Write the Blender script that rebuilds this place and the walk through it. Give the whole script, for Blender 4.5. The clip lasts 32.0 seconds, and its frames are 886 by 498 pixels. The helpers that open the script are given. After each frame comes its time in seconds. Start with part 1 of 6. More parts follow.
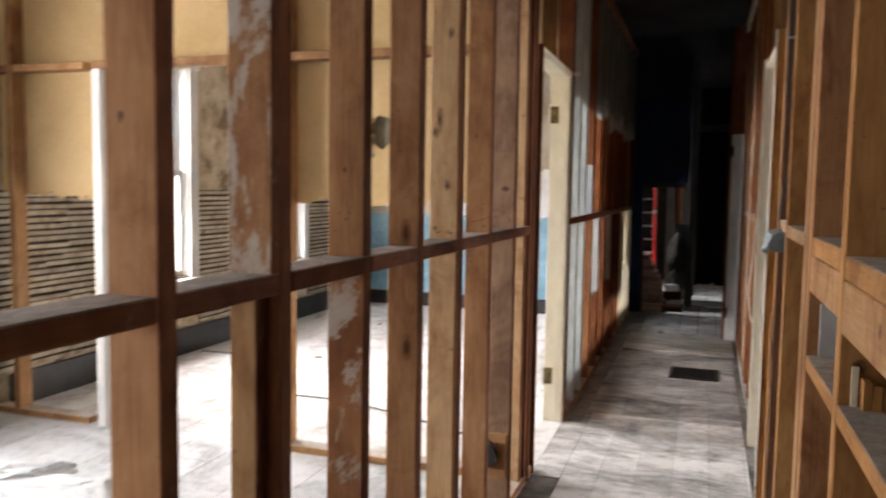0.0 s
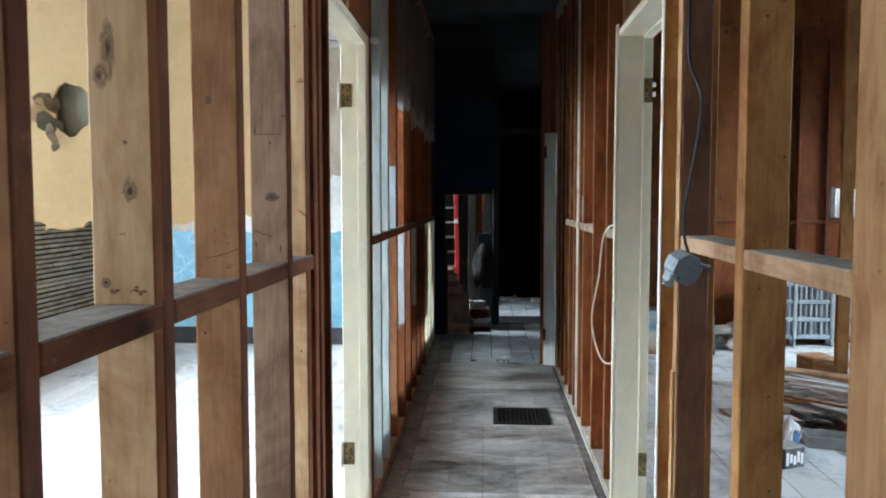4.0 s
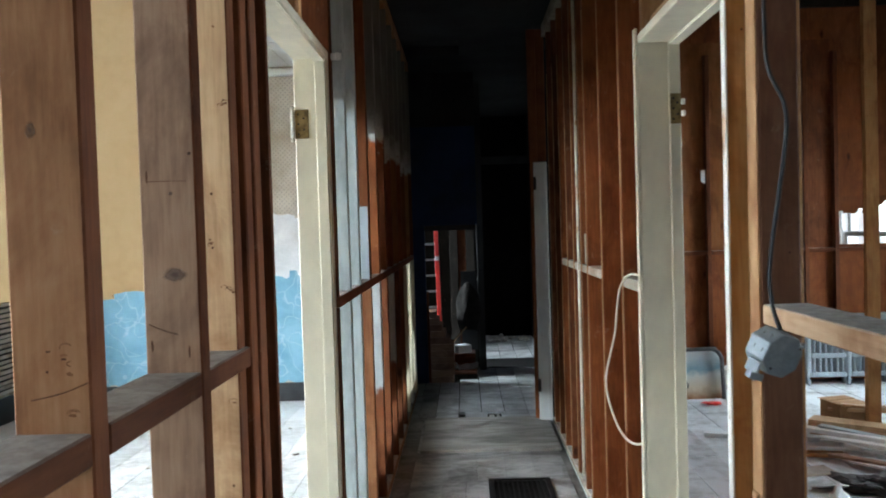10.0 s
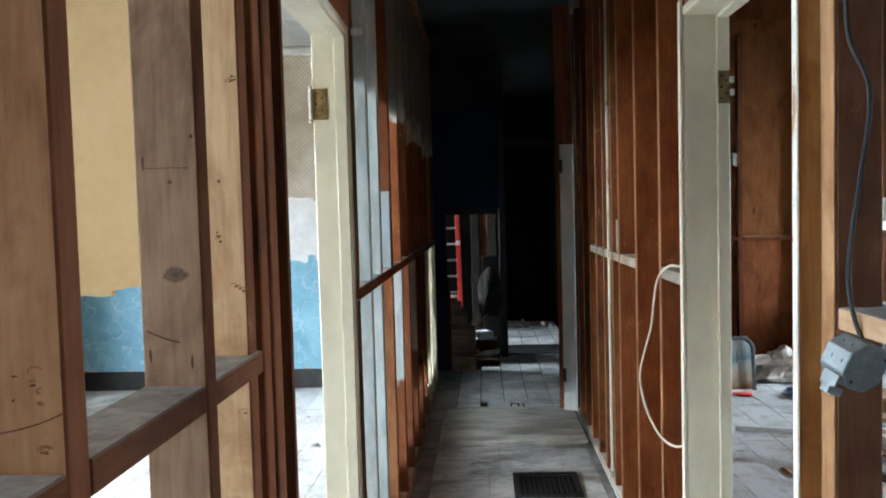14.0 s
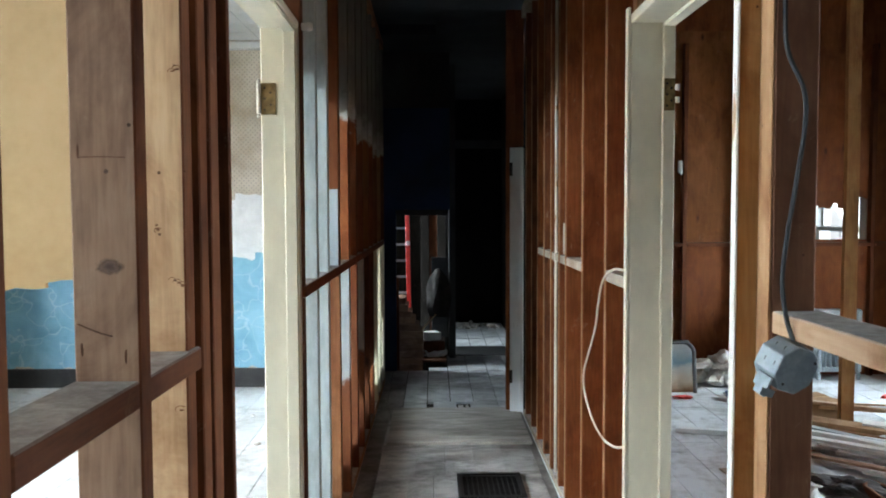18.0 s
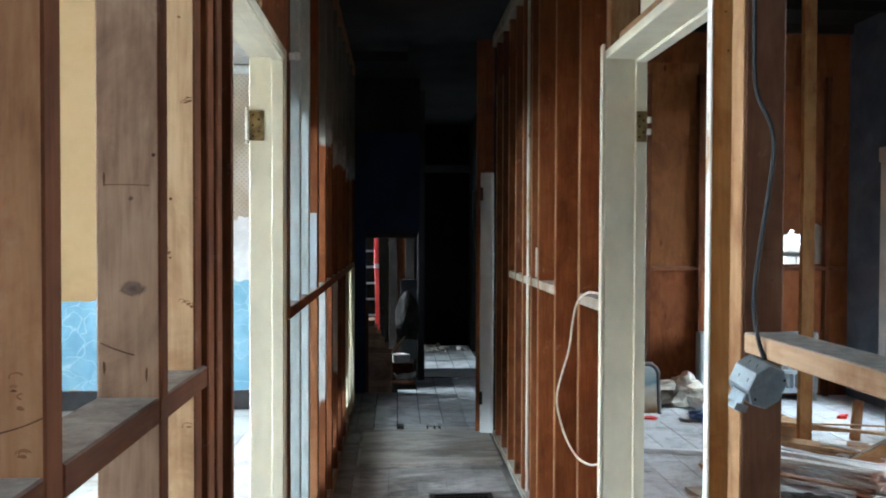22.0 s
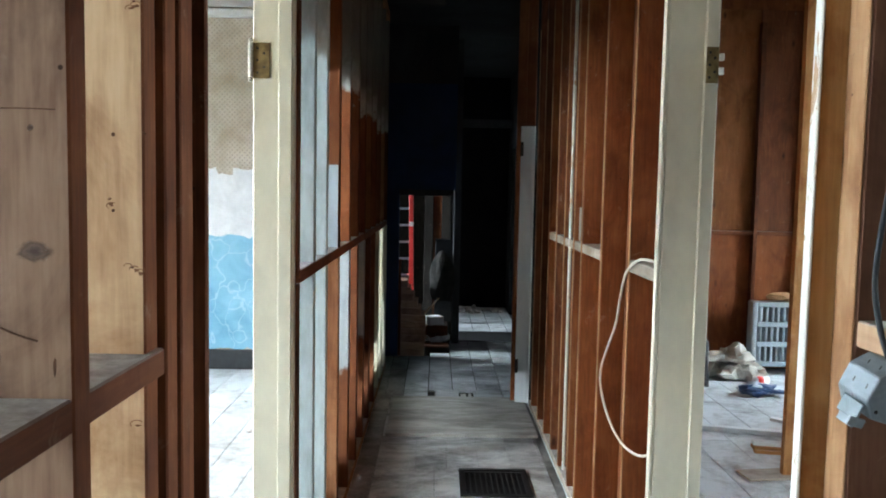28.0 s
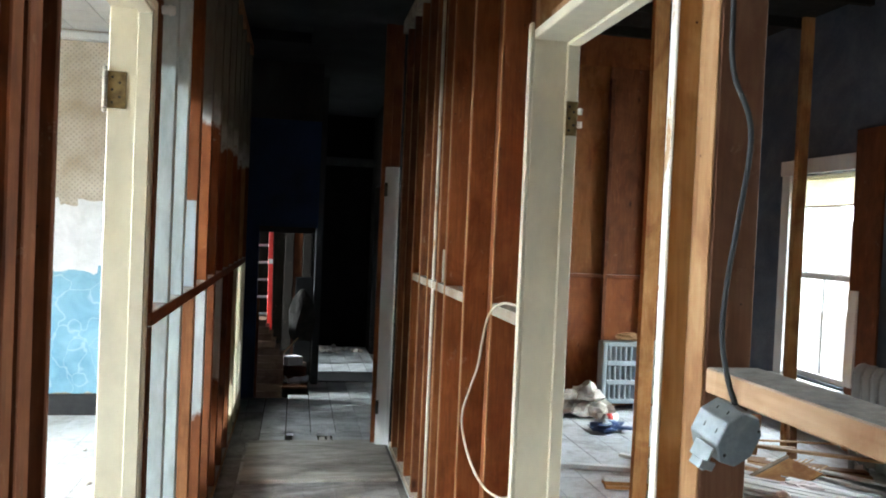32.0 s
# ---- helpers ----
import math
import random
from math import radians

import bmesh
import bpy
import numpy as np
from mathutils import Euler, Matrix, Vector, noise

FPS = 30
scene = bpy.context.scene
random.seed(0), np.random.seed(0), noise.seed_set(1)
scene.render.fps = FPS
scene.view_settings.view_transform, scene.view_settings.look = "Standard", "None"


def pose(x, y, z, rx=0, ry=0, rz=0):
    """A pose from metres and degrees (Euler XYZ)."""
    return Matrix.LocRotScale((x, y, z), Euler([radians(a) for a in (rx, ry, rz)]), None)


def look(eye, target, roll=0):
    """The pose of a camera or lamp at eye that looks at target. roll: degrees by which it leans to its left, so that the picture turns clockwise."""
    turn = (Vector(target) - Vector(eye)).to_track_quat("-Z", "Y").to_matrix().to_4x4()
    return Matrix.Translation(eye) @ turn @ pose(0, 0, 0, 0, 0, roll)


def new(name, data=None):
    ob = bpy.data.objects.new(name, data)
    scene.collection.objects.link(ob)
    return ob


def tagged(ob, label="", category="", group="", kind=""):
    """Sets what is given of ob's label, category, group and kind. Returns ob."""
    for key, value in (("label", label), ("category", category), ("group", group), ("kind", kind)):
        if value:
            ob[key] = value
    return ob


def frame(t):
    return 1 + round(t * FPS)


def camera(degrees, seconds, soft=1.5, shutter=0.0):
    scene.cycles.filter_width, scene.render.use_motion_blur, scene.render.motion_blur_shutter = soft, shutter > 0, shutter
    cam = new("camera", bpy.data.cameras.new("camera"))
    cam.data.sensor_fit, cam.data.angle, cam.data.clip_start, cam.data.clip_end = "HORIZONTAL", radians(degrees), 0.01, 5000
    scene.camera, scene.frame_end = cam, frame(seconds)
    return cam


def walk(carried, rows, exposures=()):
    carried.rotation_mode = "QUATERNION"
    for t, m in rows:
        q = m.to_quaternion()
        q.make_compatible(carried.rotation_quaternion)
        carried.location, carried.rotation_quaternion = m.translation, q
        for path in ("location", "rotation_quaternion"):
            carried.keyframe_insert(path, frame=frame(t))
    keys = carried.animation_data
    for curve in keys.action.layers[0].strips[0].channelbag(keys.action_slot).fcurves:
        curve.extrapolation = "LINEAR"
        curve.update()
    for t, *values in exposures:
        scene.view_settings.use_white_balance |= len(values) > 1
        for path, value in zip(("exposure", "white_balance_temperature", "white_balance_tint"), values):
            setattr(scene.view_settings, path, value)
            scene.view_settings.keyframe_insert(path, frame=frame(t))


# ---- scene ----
cam = camera(59.3, 32.0, soft=1.9, shutter=0.5)
PATH = [
    (0, (0.028, 0.202, 1.464), (-0.607, 2.092, 1.306), 0.9),
    (0.5, (-0.049, 0.397, 1.448), (-0.451, 2.353, 1.327), -1.0),
    (1, (-0.096, 0.548, 1.448), (-0.297, 2.528, 1.253), 0.9),
    (1.5, (-0.18, 0.699, 1.45), (-0.264, 2.689, 1.279), -0.2),
    (2, (-0.255, 0.837, 1.472), (-0.295, 2.833, 1.344), -0.2),
    (2.5, (-0.267, 1.031, 1.453), (-0.226, 3.024, 1.292), -0.1),
    (3, (-0.232, 1.252, 1.459), (-0.287, 3.248, 1.353), 0.4),
    (3.5, (-0.232, 1.393, 1.455), (-0.359, 3.384, 1.326), -0.0),
    (5.5, (-0.322, 1.797, 1.479), (-0.352, 3.793, 1.352), -0.3),
    (6, (-0.329, 1.811, 1.486), (-0.477, 3.8, 1.343), -0.3),
    (6.5, (-0.341, 1.812, 1.484), (-0.493, 3.793, 1.252), -0.1),
    (7, (-0.348, 1.812, 1.485), (-0.507, 3.789, 1.224), -0.2),
    (7.5, (-0.351, 1.818, 1.493), (-0.49, 3.799, 1.258), -1.7),
    (8, (-0.326, 1.854, 1.504), (-0.376, 3.848, 1.358), -2.6),
    (8.5, (-0.294, 1.921, 1.507), (-0.36, 3.916, 1.389), -1.9),
    (9, (-0.24, 1.982, 1.514), (-0.408, 3.972, 1.4), -2.5),
    (9.5, (-0.241, 2.078, 1.513), (-0.324, 4.072, 1.386), -2.1),
    (10, (-0.3, 2.198, 1.531), (-0.355, 4.197, 1.476), -1.7),
    (10.5, (-0.339, 2.265, 1.532), (-0.392, 4.264, 1.481), -1.8),
    (11, (-0.341, 2.307, 1.53), (-0.382, 4.306, 1.488), -0.5),
    (11.5, (-0.343, 2.37, 1.528), (-0.397, 4.369, 1.514), -0.1),
    (12, (-0.329, 2.359, 1.539), (-0.313, 4.358, 1.479), -0.1),
    (12.5, (-0.349, 2.383, 1.538), (-0.336, 4.381, 1.453), -0.5),
    (13, (-0.342, 2.373, 1.542), (-0.398, 4.37, 1.444), -1.2),
    (13.5, (-0.337, 2.376, 1.551), (-0.433, 4.371, 1.449), -1.2),
    (15.5, (-0.324, 2.369, 1.551), (-0.438, 4.364, 1.475), -2.6),
    (16, (-0.32, 2.366, 1.559), (-0.435, 4.361, 1.496), -2.7),
    (16.5, (-0.318, 2.367, 1.558), (-0.428, 4.364, 1.504), -2.7),
    (17, (-0.315, 2.369, 1.555), (-0.39, 4.366, 1.5), -2.1),
    (17.5, (-0.31, 2.38, 1.549), (-0.291, 4.378, 1.463), -0.9),
    (18, (-0.323, 2.38, 1.545), (-0.3, 4.377, 1.446), -0.2),
    (18.5, (-0.33, 2.372, 1.543), (-0.315, 4.369, 1.434), 0.1),
    (19, (-0.348, 2.348, 1.548), (-0.33, 4.346, 1.446), -0.2),
    (19.5, (-0.368, 2.323, 1.548), (-0.386, 4.321, 1.466), -0.7),
    (20, (-0.374, 2.305, 1.551), (-0.368, 4.304, 1.495), -1.0),
    (20.5, (-0.375, 2.306, 1.552), (-0.336, 4.305, 1.502), -0.8),
    (21, (-0.385, 2.3, 1.555), (-0.333, 4.299, 1.514), -0.7),
    (21.5, (-0.391, 2.299, 1.555), (-0.303, 4.297, 1.519), -0.2),
    (22, (-0.393, 2.293, 1.552), (-0.274, 4.289, 1.511), 0.2),
    (22.5, (-0.37, 2.295, 1.554), (-0.156, 4.283, 1.506), 0.4),
    (23, (-0.348, 2.288, 1.557), (0.004, 4.257, 1.513), 0.9),
    (23.5, (-0.333, 2.309, 1.553), (0.07, 4.267, 1.488), 0.4),
    (24, (-0.324, 2.37, 1.543), (0.072, 4.327, 1.436), -0.5),
    (24.5, (-0.296, 2.495, 1.538), (-0.008, 4.472, 1.439), -0.5),
    (25, (-0.276, 2.595, 1.53), (-0.14, 4.586, 1.392), -0.1),
    (25.5, (-0.287, 2.649, 1.521), (-0.213, 4.641, 1.352), 1.0),
    (27.5, (-0.342, 2.643, 1.535), (-0.317, 4.639, 1.425), 1.4),
    (28, (-0.344, 2.648, 1.541), (-0.326, 4.642, 1.393), 1.1),
    (28.5, (-0.345, 2.65, 1.542), (-0.244, 4.645, 1.458), 2.3),
    (29, (-0.358, 2.66, 1.545), (-0.21, 4.654, 1.509), 3.1),
    (29.5, (-0.359, 2.667, 1.552), (-0.13, 4.653, 1.513), 3.5),
    (30, (-0.366, 2.68, 1.547), (-0.076, 4.658, 1.498), 3.5),
    (30.5, (-0.358, 2.677, 1.557), (-0.015, 4.647, 1.556), 2.8),
    (31, (-0.349, 2.672, 1.558), (0.0, 4.641, 1.565), 1.7),
    (31.5, (-0.348, 2.674, 1.558), (0.04, 4.635, 1.53), 2.4),
    (32, (-0.36, 2.666, 1.555), (0.011, 4.631, 1.515), 2.5),
]
EXPOSURES = [(0.0, -0.82, 7900, 26), (1.0, -0.64, 6650, 14), (2.0, -0.26, 6250, 11), (3.0, -0.4, 6250, 11), (6.0, -0.64, 6300, 11), (9.0, -0.74, 6500, 11), (12.0, -0.64, 6450, 11), (17.0, -0.6, 6500, 11), (23.0, -0.38, 6250, 10), (24.3, -0.3, 6350, 10), (28.0, -0.5, 6350, 10), (31.0, -0.34, 6700, 11), (32.0, -0.32, 6800, 11)]
HAZE = 1.7                            # brightness of the overcast distance
LIGHT_WEST = (850, 660, 1750, 260, 2200)   # daylight through each window, watts
LIGHT_EAST = (60, 920, 900, 60, 260)
LIGHT_SOUTH = (70, 5, 8)
walk(cam, [(t, look(eye, target, roll)) for t, eye, target, roll in PATH], EXPOSURES)

# ---- world, sun, window light ----
world = bpy.data.worlds.new("sky")
scene.world = world
world.use_nodes = True
wn = world.node_tree.nodes
sky = wn.new("ShaderNodeTexSky")
sky.sky_type = "NISHITA"
sky.sun_disc = False
sky.sun_elevation, sky.sun_rotation = radians(38), radians(250)
wn["Background"].inputs[1].default_value = 0.12
world.node_tree.links.new(sky.outputs[0], wn["Background"].inputs[0])
sun = new("sun", bpy.data.lights.new("sun", "SUN"))
sun.data.energy, sun.data.angle, sun.data.color = 0.8, radians(12), (1.0, 0.96, 0.9)
sun.matrix_world = look((-30, -10, 25), (0, 0, 0))


def window_light(name, at, aim, wide, high, watts, colour=(0.81, 0.935, 1.0), spread=180):
    lamp = new(name, bpy.data.lights.new(name, "AREA"))
    lamp.data.shape, lamp.data.size, lamp.data.size_y = "RECTANGLE", wide, high
    lamp.data.energy, lamp.data.color = watts, colour
    lamp.data.spread = radians(spread)
    lamp.matrix_world = look(at, aim)
    return lamp


def haze(name, x, turn):
    """A plain bright overcast distance outside a side of the house."""
    bm = bmesh.new()
    bmesh.ops.create_grid(bm, x_segments=1, y_segments=1, size=1.0)
    me = bpy.data.meshes.new(name)
    bm.to_mesh(me)
    bm.free()
    m = bpy.data.materials.new("overcast_haze")
    m.use_nodes = True
    nt = m.node_tree
    nt.nodes.remove(nt.nodes["Principled BSDF"])
    em = nt.nodes.new("ShaderNodeEmission")
    em.inputs[0].default_value, em.inputs[1].default_value = (0.93, 0.97, 1.0, 1), HAZE
    nt.links.new(em.outputs[0], nt.nodes["Material Output"].inputs[0])
    me.materials.append(m)
    ob = new(name, me)
    ob.matrix_world = pose(x, 5, 5, 0, turn, 0) @ Matrix.Diagonal((5.8, 14, 1, 1))
    return tagged(ob, "plain white overcast distance outside the windows", "backdrop", kind="structure")


haze("backdrop_west", -7.4, 90)
haze("backdrop_east", 6.8, -90)

# ---- materials ----
def nodes_of(name):
    m = bpy.data.materials.new(name)
    m.use_nodes = True
    nt = m.node_tree
    return m, nt, nt.nodes["Principled BSDF"]


def mk(nt, kind, **sets):
    n = nt.nodes.new(kind)
    for k, v in sets.items():
        n.inputs[k].default_value = v
    return n


def ramp(nt, fac, stops):
    n = nt.nodes.new("ShaderNodeValToRGB")
    el = n.color_ramp.elements
    el[0].position, el[0].color = stops[0][0], (*stops[0][1], 1)
    el[1].position, el[1].color = stops[-1][0], (*stops[-1][1], 1)
    for p, c in stops[1:-1]:
        e = el.new(p)
        e.color = (*c, 1)
    nt.links.new(fac, n.inputs[0])
    return n.outputs[0]


def mix(nt, fac, a, b, how="MIX"):
    n = nt.nodes.new("ShaderNodeMix")
    n.data_type, n.blend_type = "RGBA", how
    for sock, v in ((n.inputs[0], fac), (n.inputs[6], a), (n.inputs[7], b)):
        if hasattr(v, "is_linked"):
            nt.links.new(v, sock)
        elif isinstance(v, tuple):
            sock.default_value = (*v, 1)
        else:
            sock.default_value = v
    return n.outputs[2]


def math_node(nt, op, a, b=0.0, clamp=False):
    n = nt.nodes.new("ShaderNodeMath")
    n.operation, n.use_clamp = op, clamp
    for sock, v in ((n.inputs[0], a), (n.inputs[1], b)):
        if hasattr(v, "is_linked"):
            nt.links.new(v, sock)
        else:
            sock.default_value = v
    return n.outputs[0]


def coords(nt, scale, per_object=True):
    """Object coordinates, shifted at random from object to object, and scaled."""
    tc = nt.nodes.new("ShaderNodeTexCoord")
    out = tc.outputs["Object"]
    if per_object:
        oi = nt.nodes.new("ShaderNodeObjectInfo")
        sh = math_node(nt, "MULTIPLY", oi.outputs["Random"], 37.0)
        add = nt.nodes.new("ShaderNodeVectorMath")
        nt.links.new(out, add.inputs[0])
        nt.links.new(sh, add.inputs[1])
        out = add.outputs[0]
    mp = nt.nodes.new("ShaderNodeMapping")
    mp.inputs["Scale"].default_value = scale
    nt.links.new(out, mp.inputs[0])
    return mp.outputs[0]


def noise_of(nt, vec, scale, detail=4.0, rough=0.55, distort=0.0):
    n = mk(nt, "ShaderNodeTexNoise", Scale=scale, Detail=detail, Roughness=rough, Distortion=distort)
    nt.links.new(vec, n.inputs["Vector"])
    return n.outputs["Fac"]


def bump(nt, bsdf, height, strength, distance=0.004):
    n = mk(nt, "ShaderNodeBump", Strength=strength, Distance=distance)
    nt.links.new(height, n.inputs["Height"])
    nt.links.new(n.outputs[0], bsdf.inputs["Normal"])


WOODS = {}
TONES = {
    "tan": ((0.25, 0.115, 0.048), (0.41, 0.228, 0.108), (0.53, 0.33, 0.178)),
    "brown": ((0.205, 0.09, 0.038), (0.39, 0.192, 0.092), (0.52, 0.295, 0.16)),
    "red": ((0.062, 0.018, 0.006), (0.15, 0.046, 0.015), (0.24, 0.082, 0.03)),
    "dusky": ((0.16, 0.088, 0.058), (0.31, 0.19, 0.125), (0.43, 0.29, 0.205)),
    "orange": ((0.26, 0.115, 0.036), (0.45, 0.222, 0.078), (0.57, 0.33, 0.14)),
    "panel": ((0.12, 0.033, 0.009), (0.215, 0.064, 0.018), (0.30, 0.105, 0.034)),
    "pale": ((0.44, 0.26, 0.14), (0.68, 0.455, 0.265), (0.79, 0.575, 0.36)),
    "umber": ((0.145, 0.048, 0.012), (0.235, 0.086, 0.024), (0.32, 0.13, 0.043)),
    "drab": ((0.25, 0.14, 0.078), (0.42, 0.268, 0.165), (0.53, 0.375, 0.25)),
    "shade": ((0.16, 0.058, 0.022), (0.285, 0.118, 0.05), (0.39, 0.195, 0.095)),
    "rust": ((0.1, 0.04, 0.02), (0.175, 0.078, 0.042), (0.25, 0.125, 0.073)),
    "grey": ((0.2, 0.16, 0.12), (0.36, 0.31, 0.25), (0.5, 0.45, 0.38)),
    "lath": ((0.34, 0.28, 0.2), (0.6, 0.53, 0.43), (0.75, 0.69, 0.59)),
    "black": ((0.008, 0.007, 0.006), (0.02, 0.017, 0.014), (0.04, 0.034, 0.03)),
}


def wood(tone, axis="z", dust=0.0, paint=None, paint_from=None, fringe=False, smear=None):
    """Sawn timber with the grain along one local axis, knots, stains, grey dust on its upper sides, and old paint above a ragged height."""
    key = (tone, axis, dust, paint, paint_from, fringe, smear)
    if key in WOODS:
        return WOODS[key]
    m, nt, b = nodes_of("wood_" + tone)
    dark, mid, light = TONES[tone]
    sc = {"x": (0.5, 7, 7), "y": (7, 0.5, 7), "z": (7, 7, 0.5)}[axis]
    broad = noise_of(nt, coords(nt, sc), 1.6, 2, 0.4, 0.5)
    fine = noise_of(nt, coords(nt, tuple(4 * s for s in sc)), 4.0, 3, 0.6)
    blot = noise_of(nt, coords(nt, (1, 1, 1)), 5.5, 5, 0.6, 0.8)
    kc = {"x": (2.2, 5, 5), "y": (5, 2.2, 5), "z": (5, 5, 2.2)}[axis]
    vo = mk(nt, "ShaderNodeTexVoronoi", Scale=1.0)
    nt.links.new(coords(nt, kc), vo.inputs["Vector"])
    ring = math_node(nt, "ADD", vo.outputs["Distance"], math_node(nt, "MULTIPLY", blot, 0.06))
    near = ramp(nt, ring, [(0.05, (1, 1, 1)), (0.2, (0.25, 0.25, 0.25)), (0.36, (0, 0, 0))])
    turns = math_node(nt, "ADD", math_node(nt, "MULTIPLY", broad, 75.0), math_node(nt, "MULTIPLY", near, 16.0))
    figure = math_node(nt, "MULTIPLY", math_node(nt, "ADD", math_node(nt, "SINE", turns), 1.0), 0.5)
    cloud = noise_of(nt, coords(nt, tuple(0.35 * c + 0.55 for c in sc)), 2.2, 4, 0.6, 1.2)
    g = math_node(nt, "ADD", math_node(nt, "MULTIPLY", figure, 0.035), math_node(nt, "ADD", math_node(nt, "MULTIPLY", fine, 0.3), math_node(nt, "ADD", math_node(nt, "MULTIPLY", blot, 0.3), math_node(nt, "MULTIPLY", cloud, 0.36))))
    col = ramp(nt, g, [(0.3, dark), (0.5, mid), (0.7, light)])
    oi = nt.nodes.new("ShaderNodeObjectInfo")
    own = ramp(nt, oi.outputs["Random"], [(0.0, (0.66, 0.65, 0.65)), (0.5, (0.82, 0.81, 0.8)), (1.0, (0.95, 0.94, 0.91))])
    col = mix(nt, 1.0, col, own, "MULTIPLY")
    stain = noise_of(nt, coords(nt, (1, 1, 0.6)), 4.2, 6, 0.66, 0.9)
    col = mix(nt, ramp(nt, stain, [(0.47, (0, 0, 0)), (0.64, (0.85, 0.85, 0.85))]), col, (0.5, 0.42, 0.42) if tone == "dusky" else (0.62, 0.49, 0.41), "MULTIPLY")
    scuff = noise_of(nt, coords(nt, (1, 1, 0.8)), 16.0, 5, 0.75, 0.5)
    col = mix(nt, ramp(nt, scuff, [(0.62, (0, 0, 0)), (0.74, (0.22, 0.22, 0.22))]), col, (0.5, 0.4, 0.31))
    knot = ramp(nt, ring, [(0.06, (1, 1, 1)), (0.08, (0.75, 0.75, 0.75)), (0.09, (0.4, 0.4, 0.4)), (0.105, (0.5, 0.5, 0.5)), (0.125, (0, 0, 0))])
    col = mix(nt, knot, col, (0.3, 0.19, 0.13), "MULTIPLY")
    if smear:
        rub = math_node(nt, "ADD", math_node(nt, "MULTIPLY", noise_of(nt, coords(nt, (1, 1, 0.45)), 6.0, 7, 0.72, 0.6), 0.8), math_node(nt, "MULTIPLY", scuff, 0.2))
        col = mix(nt, ramp(nt, rub, [(smear[3], (0, 0, 0)), (smear[3] + 0.035, (0.65, 0.65, 0.65)), (smear[3] + 0.12, (0.85, 0.85, 0.85))]), col, smear[:3])
    sp = mk(nt, "ShaderNodeTexVoronoi", Scale=14.0)
    nt.links.new(coords(nt, (1, 1, 1)), sp.inputs["Vector"])
    col = mix(nt, ramp(nt, sp.outputs["Distance"], [(0.035, (1, 1, 1)), (0.05, (0, 0, 0))]), col, (0.2, 0.15, 0.12), "MULTIPLY")
    if paint:
        tc = nt.nodes.new("ShaderNodeTexCoord")
        sep = nt.nodes.new("ShaderNodeSeparateXYZ")
        nt.links.new(tc.outputs["Object"], sep.inputs[0])
        rag = math_node(nt, "MULTIPLY", noise_of(nt, coords(nt, (1, 1, 1)), 7.0, 6, 0.7), 0.3)
        up = math_node(nt, "ADD", sep.outputs[2], rag)
        fac = ramp(nt, math_node(nt, "SUBTRACT", up, paint_from), [(0.12, (0, 0, 0)), (0.15, (1, 1, 1))])
        worn = ramp(nt, noise_of(nt, coords(nt, (4, 4, 1)), 4.0, 6, 0.7), [(0.3, tuple(0.62 * c for c in paint)), (0.6, paint)])
        if fringe:
            band = ramp(nt, math_node(nt, "SUBTRACT", up, paint_from), [(0.12, (1, 1, 1)), (0.3, (0, 0, 0))])
            worn = mix(nt, band, worn, (0.42, 0.44, 0.42))
        col = mix(nt, fac, col, worn)
    if dust:
        geo = nt.nodes.new("ShaderNodeNewGeometry")
        sn = nt.nodes.new("ShaderNodeSeparateXYZ")
        nt.links.new(geo.outputs["Normal"], sn.inputs[0])
        cover = math_node(nt, "MULTIPLY", ramp(nt, sn.outputs[2], [(0.6, (0, 0, 0)), (0.9, (1, 1, 1))]),
                          ramp(nt, noise_of(nt, coords(nt, (1, 1, 1)), 9.0, 5, 0.7), [(0.3, (dust * 0.6,) * 3), (0.6, (dust,) * 3)]))
        grit = ramp(nt, noise_of(nt, coords(nt, (1, 1, 1)), 26.0, 5, 0.75), [(0.3, (0.27, 0.26, 0.25)), (0.5, (0.42, 0.41, 0.395)), (0.68, (0.56, 0.55, 0.53))])
        col = mix(nt, cover, col, grit)
    nt.links.new(col, b.inputs["Base Color"])
    b.inputs["Roughness"].default_value = 0.78
    b.inputs["Specular IOR Level"].default_value = 0.22
    bump(nt, b, math_node(nt, "SUBTRACT", g, knot), 0.3, 0.002)
    WOODS[key] = m
    return m


def plain(name, stops, scale=3.0, rough=0.6, metal=0.0, strength=0.15, stretch=(1, 1, 1), per_object=True, fine=40.0):
    """A surface whose colour wanders between the given stops at two scales, with fine relief."""
    m, nt, b = nodes_of(name)
    big = noise_of(nt, coords(nt, stretch, per_object), scale, 6, 0.62, 0.4)
    small = noise_of(nt, coords(nt, stretch, per_object), fine, 3, 0.6)
    f = math_node(nt, "ADD", math_node(nt, "MULTIPLY", big, 0.8), math_node(nt, "MULTIPLY", small, 0.2))
    nt.links.new(ramp(nt, f, stops), b.inputs["Base Color"])
    b.inputs["Roughness"].default_value, b.inputs["Metallic"].default_value = rough, metal
    if rough > 0.55 and not metal:
        b.inputs["Specular IOR Level"].default_value = 0.2
    bump(nt, b, f, strength, 0.004)
    return m


